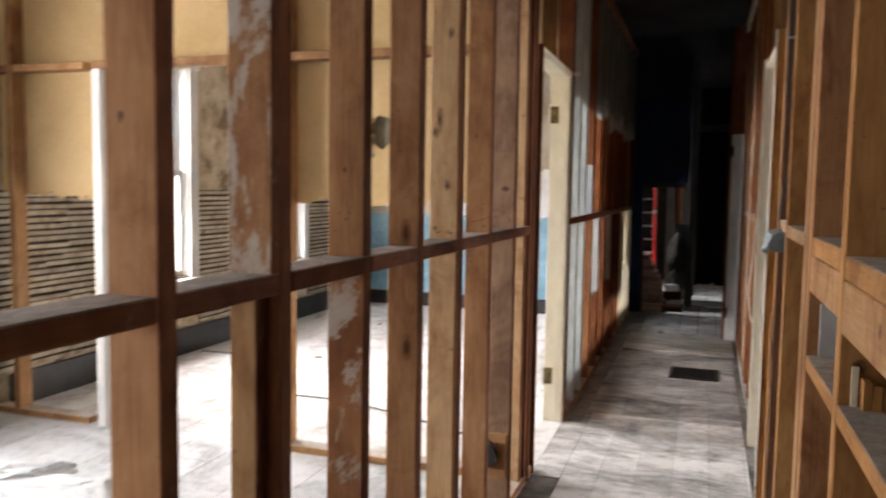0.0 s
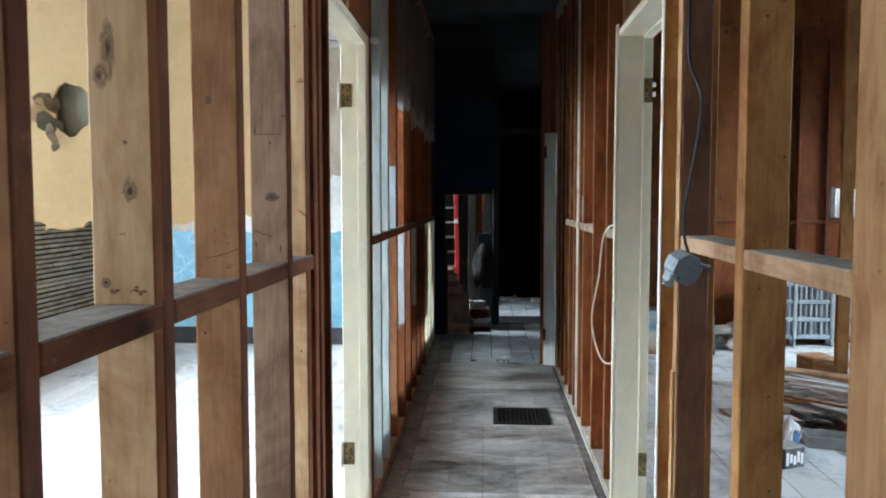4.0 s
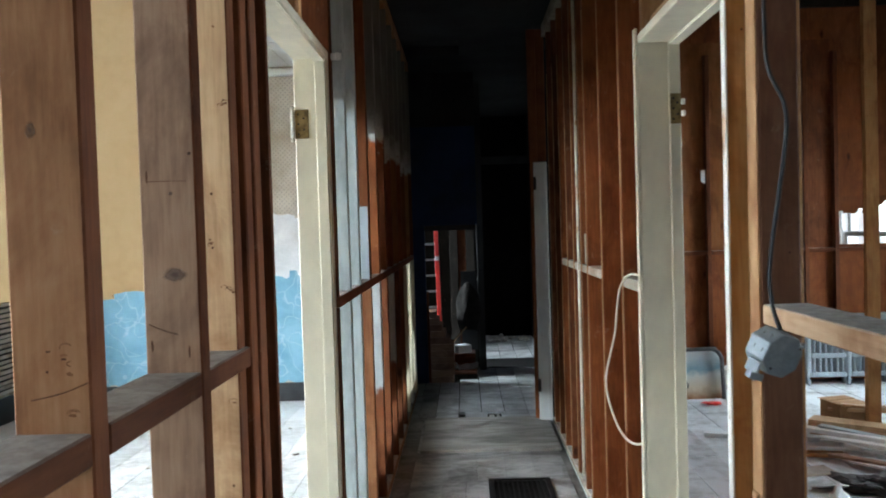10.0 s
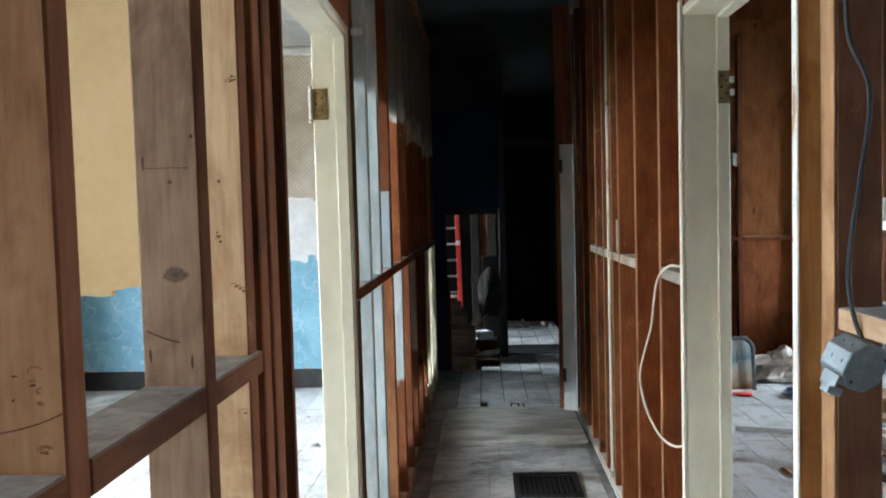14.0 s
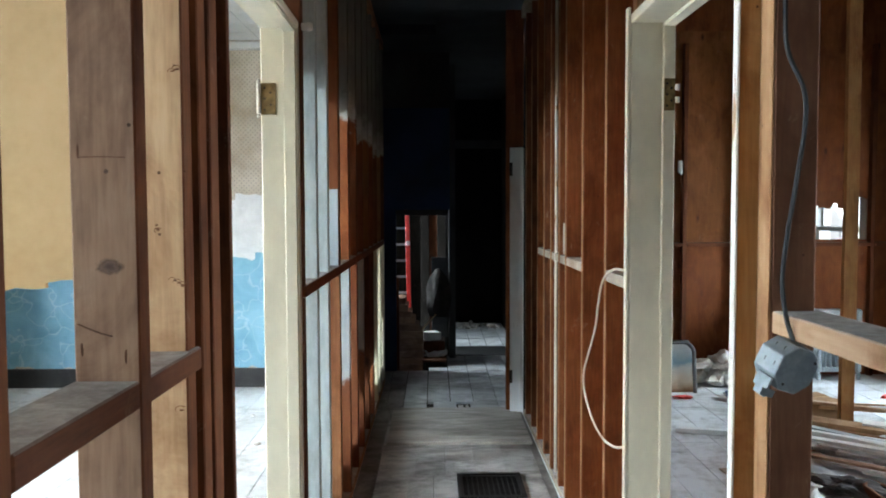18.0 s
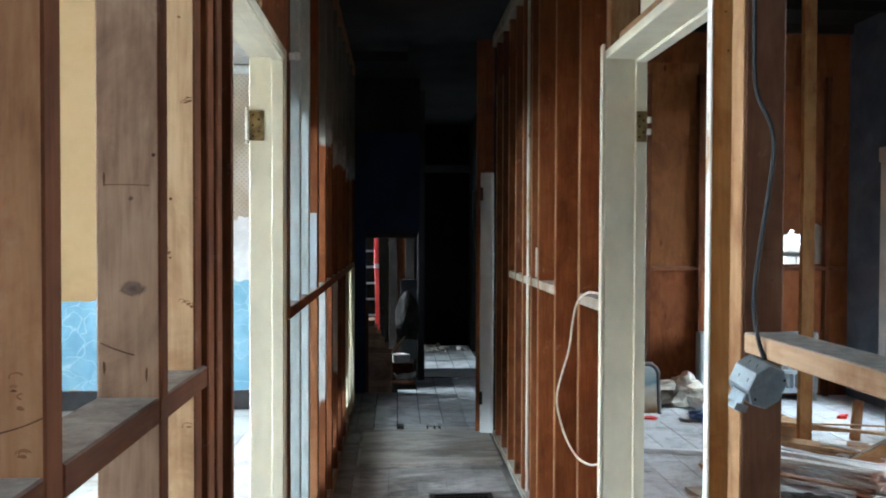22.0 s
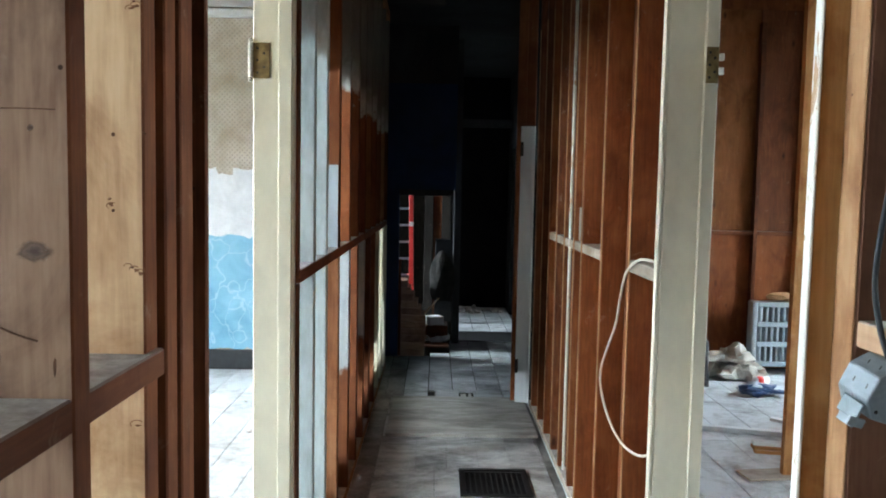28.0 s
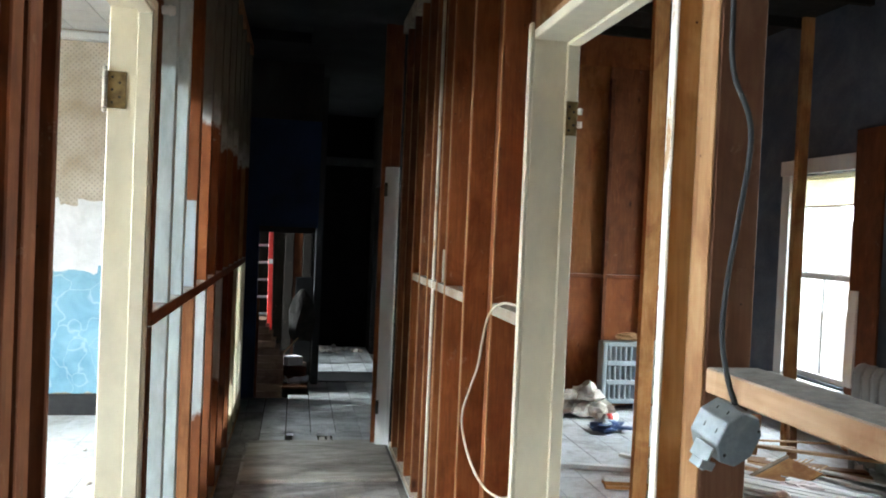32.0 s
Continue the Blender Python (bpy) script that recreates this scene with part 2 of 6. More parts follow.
def chipped(name, paint, under, amount=0.35, scale=6.0, rough=0.42, stretch=(3, 3, 1)):
    """Old paint with chips, scuffs and grime."""
    m, nt, b = nodes_of(name)
    n1 = noise_of(nt, coords(nt, stretch), scale, 8, 0.72, 0.3)
    chip = ramp(nt, n1, [(amount - 0.02, (1, 1, 1)), (amount, (0, 0, 0))])
    grime = ramp(nt, noise_of(nt, coords(nt, (1, 1, 0.6)), 2.5, 6, 0.65), [(0.35, tuple(0.74 * c for c in paint)), (0.62, paint)])
    nt.links.new(mix(nt, chip, grime, under), b.inputs["Base Color"])
    b.inputs["Roughness"].default_value = rough
    bump(nt, b, n1, 0.15, 0.002)
    return m


cream = chipped("cream_paint", (0.81, 0.75, 0.585), (0.33, 0.27, 0.18), 0.3)
white_paint = chipped("white_paint", (0.82, 0.83, 0.82), (0.36, 0.32, 0.27), 0.33)
trim_white = chipped("strip_white", (0.84, 0.86, 0.87), (0.4, 0.37, 0.33), 0.2)
dull_white = chipped("dull_door_paint", (0.76, 0.8, 0.81), (0.3, 0.26, 0.22), 0.3)
far_white = chipped("pale_paint", (0.66, 0.70, 0.72), (0.3, 0.26, 0.22), 0.3)
blue_grey = chipped("blue_grey_paint", (0.40, 0.46, 0.50), (0.30, 0.16, 0.08), 0.3)
dark_grey_wall = plain("slate_plaster", [(0.34, (0.065, 0.085, 0.115)), (0.5, (0.10, 0.125, 0.16)), (0.68, (0.15, 0.18, 0.22))], 2.2, 0.85)
tan_board = plain("tan_board", [(0.3, (0.47, 0.322, 0.155)), (0.5, (0.57, 0.405, 0.215)), (0.7, (0.62, 0.458, 0.262))], 1.6, 0.9, strength=0.1)
dirty_plaster = plain("dirty_plaster", [(0.36, (0.16, 0.115, 0.075)), (0.48, (0.42, 0.34, 0.24)), (0.66, (0.6, 0.52, 0.41))], 5.0, 0.92, strength=0.5)
navy = plain("navy_paint", [(0.35, (0.008, 0.02, 0.06)), (0.65, (0.016, 0.04, 0.115))], 2.0, 0.6)
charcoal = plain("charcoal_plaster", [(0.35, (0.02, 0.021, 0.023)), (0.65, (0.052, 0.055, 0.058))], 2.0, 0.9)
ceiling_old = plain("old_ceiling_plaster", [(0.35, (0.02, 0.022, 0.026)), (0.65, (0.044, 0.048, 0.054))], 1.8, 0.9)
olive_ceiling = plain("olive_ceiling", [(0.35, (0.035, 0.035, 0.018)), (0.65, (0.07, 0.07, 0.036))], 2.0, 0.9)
black_board = plain("black_paint", [(0.35, (0.010, 0.010, 0.012)), (0.65, (0.03, 0.03, 0.032))], 6.0, 0.35)
# Near black: the unlit hall's darkness as colour, and soot for the oval tray.
shade_soot = plain("shade_soot_black", [(0.35, (0.004, 0.004, 0.005)), (0.65, (0.011, 0.011, 0.012))], 3.0, 1.0)
iron = plain("black_iron", [(0.35, (0.012, 0.012, 0.012)), (0.65, (0.035, 0.032, 0.03))], 12.0, 0.5, 0.6)
zinc = plain("galvanised_steel", [(0.3, (0.13, 0.155, 0.175)), (0.5, (0.2, 0.235, 0.26)), (0.7, (0.3, 0.34, 0.365))], 14.0, 0.55, 0.45, fine=90)
radiator_paint = chipped("radiator_paint", (0.36, 0.42, 0.46), (0.25, 0.2, 0.16), 0.33, rough=0.38)
hinge_metal = plain("old_brass", [(0.35, (0.09, 0.062, 0.03)), (0.6, (0.26, 0.19, 0.09))], 30.0, 0.45, 0.7)
bright_steel = plain("bright_steel", [(0.35, (0.45, 0.43, 0.38)), (0.65, (0.7, 0.68, 0.62))], 30.0, 0.3, 0.8)
white_cable = plain("white_cable", [(0.35, (0.42, 0.36, 0.28)), (0.65, (0.56, 0.5, 0.41))], 20.0, 0.6)
grey_cable = plain("grey_cable", [(0.35, (0.016, 0.018, 0.02)), (0.65, (0.032, 0.035, 0.038))], 20.0, 0.75)
black_cable = plain("black_cable", [(0.4, (0.01, 0.01, 0.01)), (0.6, (0.02, 0.02, 0.02))], 20.0, 0.5)
crown_white = plain("crown_paint", [(0.35, (0.62, 0.64, 0.64)), (0.65, (0.76, 0.78, 0.78))], 3.0, 0.6)
rubble_white = plain("plaster_rubble", [(0.35, (0.42, 0.38, 0.32)), (0.6, (0.68, 0.66, 0.62))], 9.0, 0.95, strength=0.5)
red_paint = plain("red_paint", [(0.35, (0.6, 0.03, 0.022)), (0.65, (0.75, 0.05, 0.04))], 6.0, 0.35)
aluminium = plain("aluminium", [(0.35, (0.55, 0.57, 0.6)), (0.65, (0.72, 0.74, 0.76))], 12.0, 0.35, 0.8)
pink_cloth = plain("pale_pink_plastic", [(0.35, (0.74, 0.62, 0.62)), (0.65, (0.86, 0.79, 0.79))], 7.0, 0.5)
blue_plastic = plain("blue_plastic", [(0.35, (0.015, 0.03, 0.09)), (0.65, (0.07, 0.13, 0.26))], 9.0, 0.35)
clear_plastic = plain("milky_plastic", [(0.35, (0.55, 0.62, 0.66)), (0.65, (0.78, 0.82, 0.84))], 9.0, 0.25)
yellow_plastic = plain("yellow_label", [(0.35, (0.6, 0.5, 0.06)), (0.65, (0.75, 0.66, 0.12))], 9.0, 0.4)
green_plastic = plain("green_label", [(0.4, (0.2, 0.42, 0.1)), (0.6, (0.3, 0.55, 0.16))], 9.0, 0.4)
paper_white = plain("white_paper", [(0.35, (0.62, 0.63, 0.64)), (0.65, (0.78, 0.79, 0.8))], 8.0, 0.7)
dark_cloth = plain("dark_sacking", [(0.35, (0.012, 0.011, 0.01)), (0.65, (0.034, 0.031, 0.029))], 8.0, 0.95)
grey_plastic = plain("grey_plastic", [(0.35, (0.2, 0.21, 0.21)), (0.65, (0.34, 0.35, 0.35))], 9.0, 0.5)
dark_rubbish = plain("black_plastic", [(0.35, (0.02, 0.02, 0.022)), (0.65, (0.1, 0.1, 0.105))], 10.0, 0.5)
carton = plain("brown_card", [(0.35, (0.22, 0.12, 0.055)), (0.65, (0.36, 0.22, 0.11))], 6.0, 0.85)
outdoors = plain("outdoor_ground", [(0.35, (0.10, 0.11, 0.06)), (0.65, (0.2, 0.2, 0.14))], 0.6, 0.95, per_object=False)
terracotta = plain("rust_crumbs", [(0.35, (0.2, 0.08, 0.03)), (0.65, (0.4, 0.2, 0.09))], 9.0, 0.9)


def enamel_panel():
    """Pale blue enamel that fades to cream and rust towards its lower rim."""
    m, nt, b = nodes_of("rusted_enamel")
    tc = nt.nodes.new("ShaderNodeTexCoord")
    sep = nt.nodes.new("ShaderNodeSeparateXYZ")
    nt.links.new(tc.outputs["Object"], sep.inputs[0])
    h = math_node(nt, "ADD", sep.outputs[2], math_node(nt, "MULTIPLY", noise_of(nt, coords(nt, (1, 1, 1)), 9, 5), 0.12))
    col = ramp(nt, math_node(nt, "MULTIPLY", h, 1.9), [(0.14, (0.2, 0.09, 0.03)), (0.3, (0.5, 0.43, 0.31)), (0.5, (0.50, 0.52, 0.48)), (0.6, (0.16, 0.29, 0.36)), (0.8, (0.40, 0.47, 0.49)), (1.0, (0.5, 0.5, 0.46))])
    nt.links.new(col, b.inputs["Base Color"])
    b.inputs["Roughness"].default_value = 0.3
    return m


def marbled_blue():
    """Sky-blue distemper with pale scribbled veins."""
    m, nt, b = nodes_of("marbled_blue_paint")
    base = ramp(nt, noise_of(nt, coords(nt, (1, 1, 1), False), 3.0, 5, 0.6, 0.5), [(0.35, (0.12, 0.30, 0.42)), (0.65, (0.22, 0.44, 0.56))])
    vo = mk(nt, "ShaderNodeTexVoronoi", Scale=3.3)
    vo.feature = "DISTANCE_TO_EDGE"
    warp = nt.nodes.new("ShaderNodeVectorMath")
    warp.operation = "ADD"
    c = coords(nt, (1, 1, 1), False)
    wob = nt.nodes.new("ShaderNodeTexNoise")
    wob.inputs["Scale"].default_value = 3.0
    nt.links.new(c, wob.inputs["Vector"])
    nt.links.new(c, warp.inputs[0])
    nt.links.new(wob.outputs["Color"], warp.inputs[1])
    nt.links.new(warp.outputs[0], vo.inputs["Vector"])
    vein = ramp(nt, vo.outputs["Distance"], [(0.004, (0.3, 0.3, 0.3)), (0.035, (0, 0, 0))])
    nt.links.new(mix(nt, vein, base, (0.62, 0.74, 0.76)), b.inputs["Base Color"])
    b.inputs["Roughness"].default_value = 0.6
    return m


def dotted_paper():
    """Aged beige wallpaper with rows of small dots set on the slant."""
    m, nt, b = nodes_of("dotted_wallpaper")
    base = ramp(nt, noise_of(nt, coords(nt, (1, 1, 1), False), 1.8, 6, 0.65), [(0.34, (0.36, 0.29, 0.20)), (0.6, (0.55, 0.50, 0.42))])
    tc = nt.nodes.new("ShaderNodeTexCoord")
    mp = nt.nodes.new("ShaderNodeMapping")
    mp.inputs["Rotation"].default_value = (0, radians(45), 0)
    mp.inputs["Scale"].default_value = (34, 0.0, 34)
    nt.links.new(tc.outputs["Object"], mp.inputs[0])
    vo = mk(nt, "ShaderNodeTexVoronoi", Scale=1.0, Randomness=0.0)
    nt.links.new(mp.outputs[0], vo.inputs["Vector"])
    dot = ramp(nt, vo.outputs["Distance"], [(0.16, (0.6, 0.6, 0.6)), (0.26, (0, 0, 0))])
    nt.links.new(mix(nt, dot, base, (0.2, 0.2, 0.18)), b.inputs["Base Color"])
    b.inputs["Roughness"].default_value = 0.85
    return m


def worn_floor(name, pale, dirt, cut=0.47, axis=(1.0, 1.0, 1.0)):
    """White floor paint trodden through, with black grime in patches and long smears."""
    m, nt, b = nodes_of(name)
    geo = nt.nodes.new("ShaderNodeNewGeometry")
    mp = nt.nodes.new("ShaderNodeMapping")
    mp.inputs["Scale"].default_value = axis
    nt.links.new(geo.outputs["Position"], mp.inputs[0])
    n1 = noise_of(nt, mp.outputs[0], 2.3, 8, 0.68, 0.8)
    n2 = noise_of(nt, mp.outputs[0], 14.0, 6, 0.7, 0.2)
    n3 = noise_of(nt, mp.outputs[0], 90.0, 3, 0.6)
    f = math_node(nt, "ADD", math_node(nt, "MULTIPLY", n1, 0.6), math_node(nt, "ADD", math_node(nt, "MULTIPLY", n2, 0.27), math_node(nt, "MULTIPLY", n3, 0.13)))
    half = tuple(0.5 * (p + d) for p, d in zip(pale, dirt))
    col = ramp(nt, f, [(cut - 0.1, dirt), (cut, half), (cut + 0.09, pale)])
    oi = nt.nodes.new("ShaderNodeObjectInfo")
    own = ramp(nt, oi.outputs["Random"], [(0.0, (0.8, 0.8, 0.8)), (1.0, (1.08, 1.08, 1.08))])
    nt.links.new(mix(nt, 1.0, col, own, "MULTIPLY"), b.inputs["Base Color"])
    b.inputs["Roughness"].default_value = 0.55
    bump(nt, b, f, 0.3, 0.003)
    return m


def plywood_worn():
    return worn_floor("worn_plywood", (0.43, 0.41, 0.37), (0.15, 0.14, 0.125), 0.49, (0.5, 2.0, 1.0))


blue_wall = marbled_blue()
wallpaper = dotted_paper()
# One worn paint twice: brighter where the floor is lit, darker where dim.
lit_floor_paint = worn_floor("lit_trodden_paint", (0.68, 0.68, 0.672), (0.12, 0.115, 0.11), 0.47, (0.75, 1.5, 1.0))
dim_floor_paint = worn_floor("dim_trodden_paint", (0.46, 0.455, 0.445), (0.085, 0.08, 0.075), 0.49, (0.75, 1.5, 1.0))
room_floor_paint = worn_floor("pale_floor_paint", (0.70, 0.71, 0.71), (0.24, 0.22, 0.2), 0.42)
hall_tile = worn_floor("grey_hall_tile", (0.47, 0.495, 0.51), (0.13, 0.13, 0.13), 0.47, (0.8, 1.3, 1.0))
tile_paint = worn_floor("grey_white_tile", (0.58, 0.62, 0.65), (0.2, 0.205, 0.21), 0.44)
# Grime of the wall-side boards, darkened further for the shade along the walls.
grime = worn_floor("floor_grime_and_shade", (0.3, 0.29, 0.275), (0.05, 0.047, 0.044), 0.5)
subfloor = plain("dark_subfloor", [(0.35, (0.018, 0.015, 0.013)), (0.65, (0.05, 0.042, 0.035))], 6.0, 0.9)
ply = plywood_worn()


def glass_of():
    m, nt, b = nodes_of("window_glass")
    b.inputs["Base Color"].default_value = (0.95, 0.97, 0.97, 1)
    b.inputs["Roughness"].default_value = 0.04
    b.inputs["Transmission Weight"].default_value = 1.0
    b.inputs["IOR"].default_value = 1.45
    return m


glass = glass_of()


def blind_of():
    m, nt, b = nodes_of("blind_cloth")
    n = noise_of(nt, coords(nt, (1, 1, 1)), 6.0, 5, 0.6)
    nt.links.new(ramp(nt, n, [(0.3, (0.8, 0.74, 0.56)), (0.7, (0.88, 0.83, 0.68))]), b.inputs["Base Color"])
    b.inputs["Transmission Weight"].default_value = 0.75
    b.inputs["Roughness"].default_value = 0.9
    return m


blind_cloth = blind_of()


# ---- mesh helpers ----
def box_bm(bm, lo, hi, bevel=0.0):
    """Adds a box between two corners to bm."""
    made = bmesh.ops.create_cube(bm, size=1.0)
    vs = made["verts"]
    for v in vs:
        v.co = Vector([lo[i] + (v.co[i] + 0.5) * (hi[i] - lo[i]) for i in range(3)])
    if bevel:
        es = list({e for v in vs for e in v.link_edges})
        bmesh.ops.bevel(bm, geom=es, offset=bevel, segments=1, affect="EDGES", clamp_overlap=True)
    return bm


def bm_box(lo, hi, bevel=0.003):
    return box_bm(bmesh.new(), lo, hi, bevel)


def mesh_of(name, bm, mats, smooth=False):
    me = bpy.data.meshes.new(name)
    bm.normal_update()
    bm.to_mesh(me)
    bm.free()
    for m in mats if isinstance(mats, (list, tuple)) else [mats]:
        me.materials.append(m)
    if smooth:
        for p in me.polygons:
            p.use_smooth = True
    return me


def part(name, bm, material, parent=None, label="", smooth=False, at=None):
    """Links a bmesh, or a finished mesh, as one object under its thing."""
    me = bm if isinstance(bm, bpy.types.Mesh) else mesh_of(name, bm, material, smooth)
    ob = new(name, me)
    ob.parent = parent
    if at is not None:
        ob.matrix_basis = at if isinstance(at, Matrix) else Matrix.Translation(at)
    if label:
        ob["label"] = label
    return ob


def thing(name, at, label, category, group="", kind=""):
    ob = new(name)
    ob.empty_display_size = 0.1
    ob.matrix_basis = at if isinstance(at, Matrix) else Matrix.Translation(at)
    return tagged(ob, label, category, group, kind)


def structure(name, bm, material, label, category="wall"):
    ob = part(name, bm, material)
    return tagged(ob, label, category, kind="structure")


def tube_bm(points, radius, sides=8, closed=False):
    """A round tube along a smooth line through the points."""
    pts = [Vector(p) for p in points]
    fine = []
    n = len(pts)
    for i in range(n - 1):
        p0, p1, p2, p3 = pts[max(i - 1, 0)], pts[i], pts[i + 1], pts[min(i + 2, n - 1)]
        for k in range(6):
            s = k / 6
            fine.append(0.5 * ((2 * p1) + (p2 - p0) * s + (2 * p0 - 5 * p1 + 4 * p2 - p3) * s * s + (3 * p1 - p0 - 3 * p2 + p3) * s ** 3))
    fine.append(pts[-1])
    bm = bmesh.new()
    rings = []
    side = None
    for i, p in enumerate(fine):
        d = (fine[min(i + 1, len(fine) - 1)] - fine[max(i - 1, 0)]).normalized()
        if side is None:
            side = d.orthogonal().normalized()
        side = (side - d * side.dot(d)).normalized()
        up = d.cross(side)
        rings.append([bm.verts.new(p + radius * (math.cos(a) * side + math.sin(a) * up)) for a in (2 * math.pi * k / sides for k in range(sides))])
    for a, b in zip(rings, rings[1:]):
        for k in range(sides):
            bm.faces.new((a[k], a[(k + 1) % sides], b[(k + 1) % sides], b[k]))
    bm.faces.new(rings[0][::-1])
    bm.faces.new(rings[-1])
    return bm


def cyl_bm(bm, at, radius, length, axis="z", sides=14, top=None):
    rot = {"z": Matrix(), "x": Matrix.Rotation(radians(90), 4, "Y"), "y": Matrix.Rotation(radians(-90), 4, "X")}[axis]
    bmesh.ops.create_cone(bm, cap_ends=True, segments=sides, radius1=radius, radius2=radius if top is None else top, depth=length, matrix=Matrix.Translation(at) @ rot)
    return bm


def timber_bm(size, seed, wobble=0.002, cuts=7, bevel=0.003):
    """A length of sawn timber centred on its foot, along z, slightly bowed and with eased edges."""
    sx, sy, sz = size
    rnd = random.Random(seed)
    bm = bmesh.new()
    b = bevel
    ring = [(-sx / 2 + b, -sy / 2), (sx / 2 - b, -sy / 2), (sx / 2, -sy / 2 + b), (sx / 2, sy / 2 - b), (sx / 2 - b, sy / 2), (-sx / 2 + b, sy / 2), (-sx / 2, sy / 2 - b), (-sx / 2, -sy / 2 + b)]
    rows = []
    bow = (rnd.uniform(-1, 1) * wobble * 1.5, rnd.uniform(-1, 1) * wobble * 1.5)
    for i in range(cuts + 1):
        s = i / cuts
        k = math.sin(math.pi * s)
        rows.append([bm.verts.new((x + bow[0] * k + rnd.uniform(-1, 1) * wobble * 0.35, y + bow[1] * k + rnd.uniform(-1, 1) * wobble * 0.35, sz * s)) for x, y in ring])
    for a, c in zip(rows, rows[1:]):
        for k in range(8):
            bm.faces.new((a[k], a[(k + 1) % 8], c[(k + 1) % 8], c[k]))
    bm.faces.new(rows[0][::-1])
    bm.faces.new(rows[-1])
    return bm


def ragged_sheet_bm(x0, x1, z0, z1, thick, rag, seed, low=True, step=0.03):
    """An upright sheet in the xz plane, thick along y, torn along its lower (or upper) edge."""
    rnd = random.Random(seed)
    n = max(2, int((x1 - x0) / step))
    bm = bmesh.new()
    cols = []
    drift = 0.0
    for i in range(n + 1):
        x = x0 + (x1 - x0) * i / n
        drift = 0.75 * drift + rnd.uniform(-1, 1) * rag * 0.6
        lo = z0 + (drift if low else 0)
        hi = z1 + (0 if low else drift)
        cols.append([bm.verts.new((x, y, z)) for y in (0, thick) for z in (lo, hi)])
    for a, b in zip(cols, cols[1:]):
        for q in ((0, 1), (1, 3), (3, 2), (2, 0)):
            bm.faces.new((a[q[0]], a[q[1]], b[q[1]], b[q[0]]))
    bm.faces.new((cols[0][0], cols[0][2], cols[0][3], cols[0][1]))
    bm.faces.new((cols[-1][0], cols[-1][1], cols[-1][3], cols[-1][2]))
    bmesh.ops.recalc_face_normals(bm, faces=bm.faces)
    return bm


def lump_bm(size, seed, rough=0.35, level=2):
    bm = bmesh.new()
    bmesh.ops.create_icosphere(bm, subdivisions=level, radius=0.5)
    off = Vector((seed * 3.7, seed * 1.3, 0.5))
    for v in bm.verts:
        k = 1 + rough * noise.noise(v.co * 3.2 + off) + 0.5 * rough * noise.noise(v.co * 8 + off)
        v.co = Vector((v.co.x * k * size[0], v.co.y * k * size[1], max(v.co.z, -0.32) * k * size[2]))
    low = min(v.co.z for v in bm.verts)
    for v in bm.verts:
        v.co.z -= low
    return bm

# ---- plan ----
L, R = -0.77, 0.35            # corridor faces of the two stud walls
DEEP = 0.10                   # depth of a stud
TOP = 3.05                    # ceilings
WEST, EAST, SOUTH, NORTH = -4.2, 3.95, -2.8, 14.0
PART = 3.90                   # partition between the two west rooms
BLUE = 9.20                   # far wall of the west room
BROWN = 9.55                  # far wall of the east room


# ---- outdoors ----
bm = bmesh.new()
bmesh.ops.create_grid(bm, x_segments=1, y_segments=1, size=600, matrix=Matrix.Translation((0, 0, -0.9)))
structure("ground", bm, outdoors, "trodden earth and grass round the house", "ground")


# ---- outer walls with window openings ----
def pierced_wall(name, xface, out, openings, y0, y1, material, label, thick=0.2, z1=TOP + 0.62):
    """A wall in the yz plane with rectangular openings (y0, y1, z0, z1); out is +1 or -1, the way to the outside."""
    xa, xb = sorted((xface, xface + out * thick))
    bm = bmesh.new()
    at = y0
    for a, b, c, d in sorted(openings):
        box_bm(bm, (xa, at, -0.6), (xb, a, z1))
        box_bm(bm, (xa, a, -0.6), (xb, b, c))
        box_bm(bm, (xa, a, d), (xb, b, z1))
        at = b
    box_bm(bm, (xa, at, -0.6), (xb, y1, z1))
    return structure(name, bm, material, label)


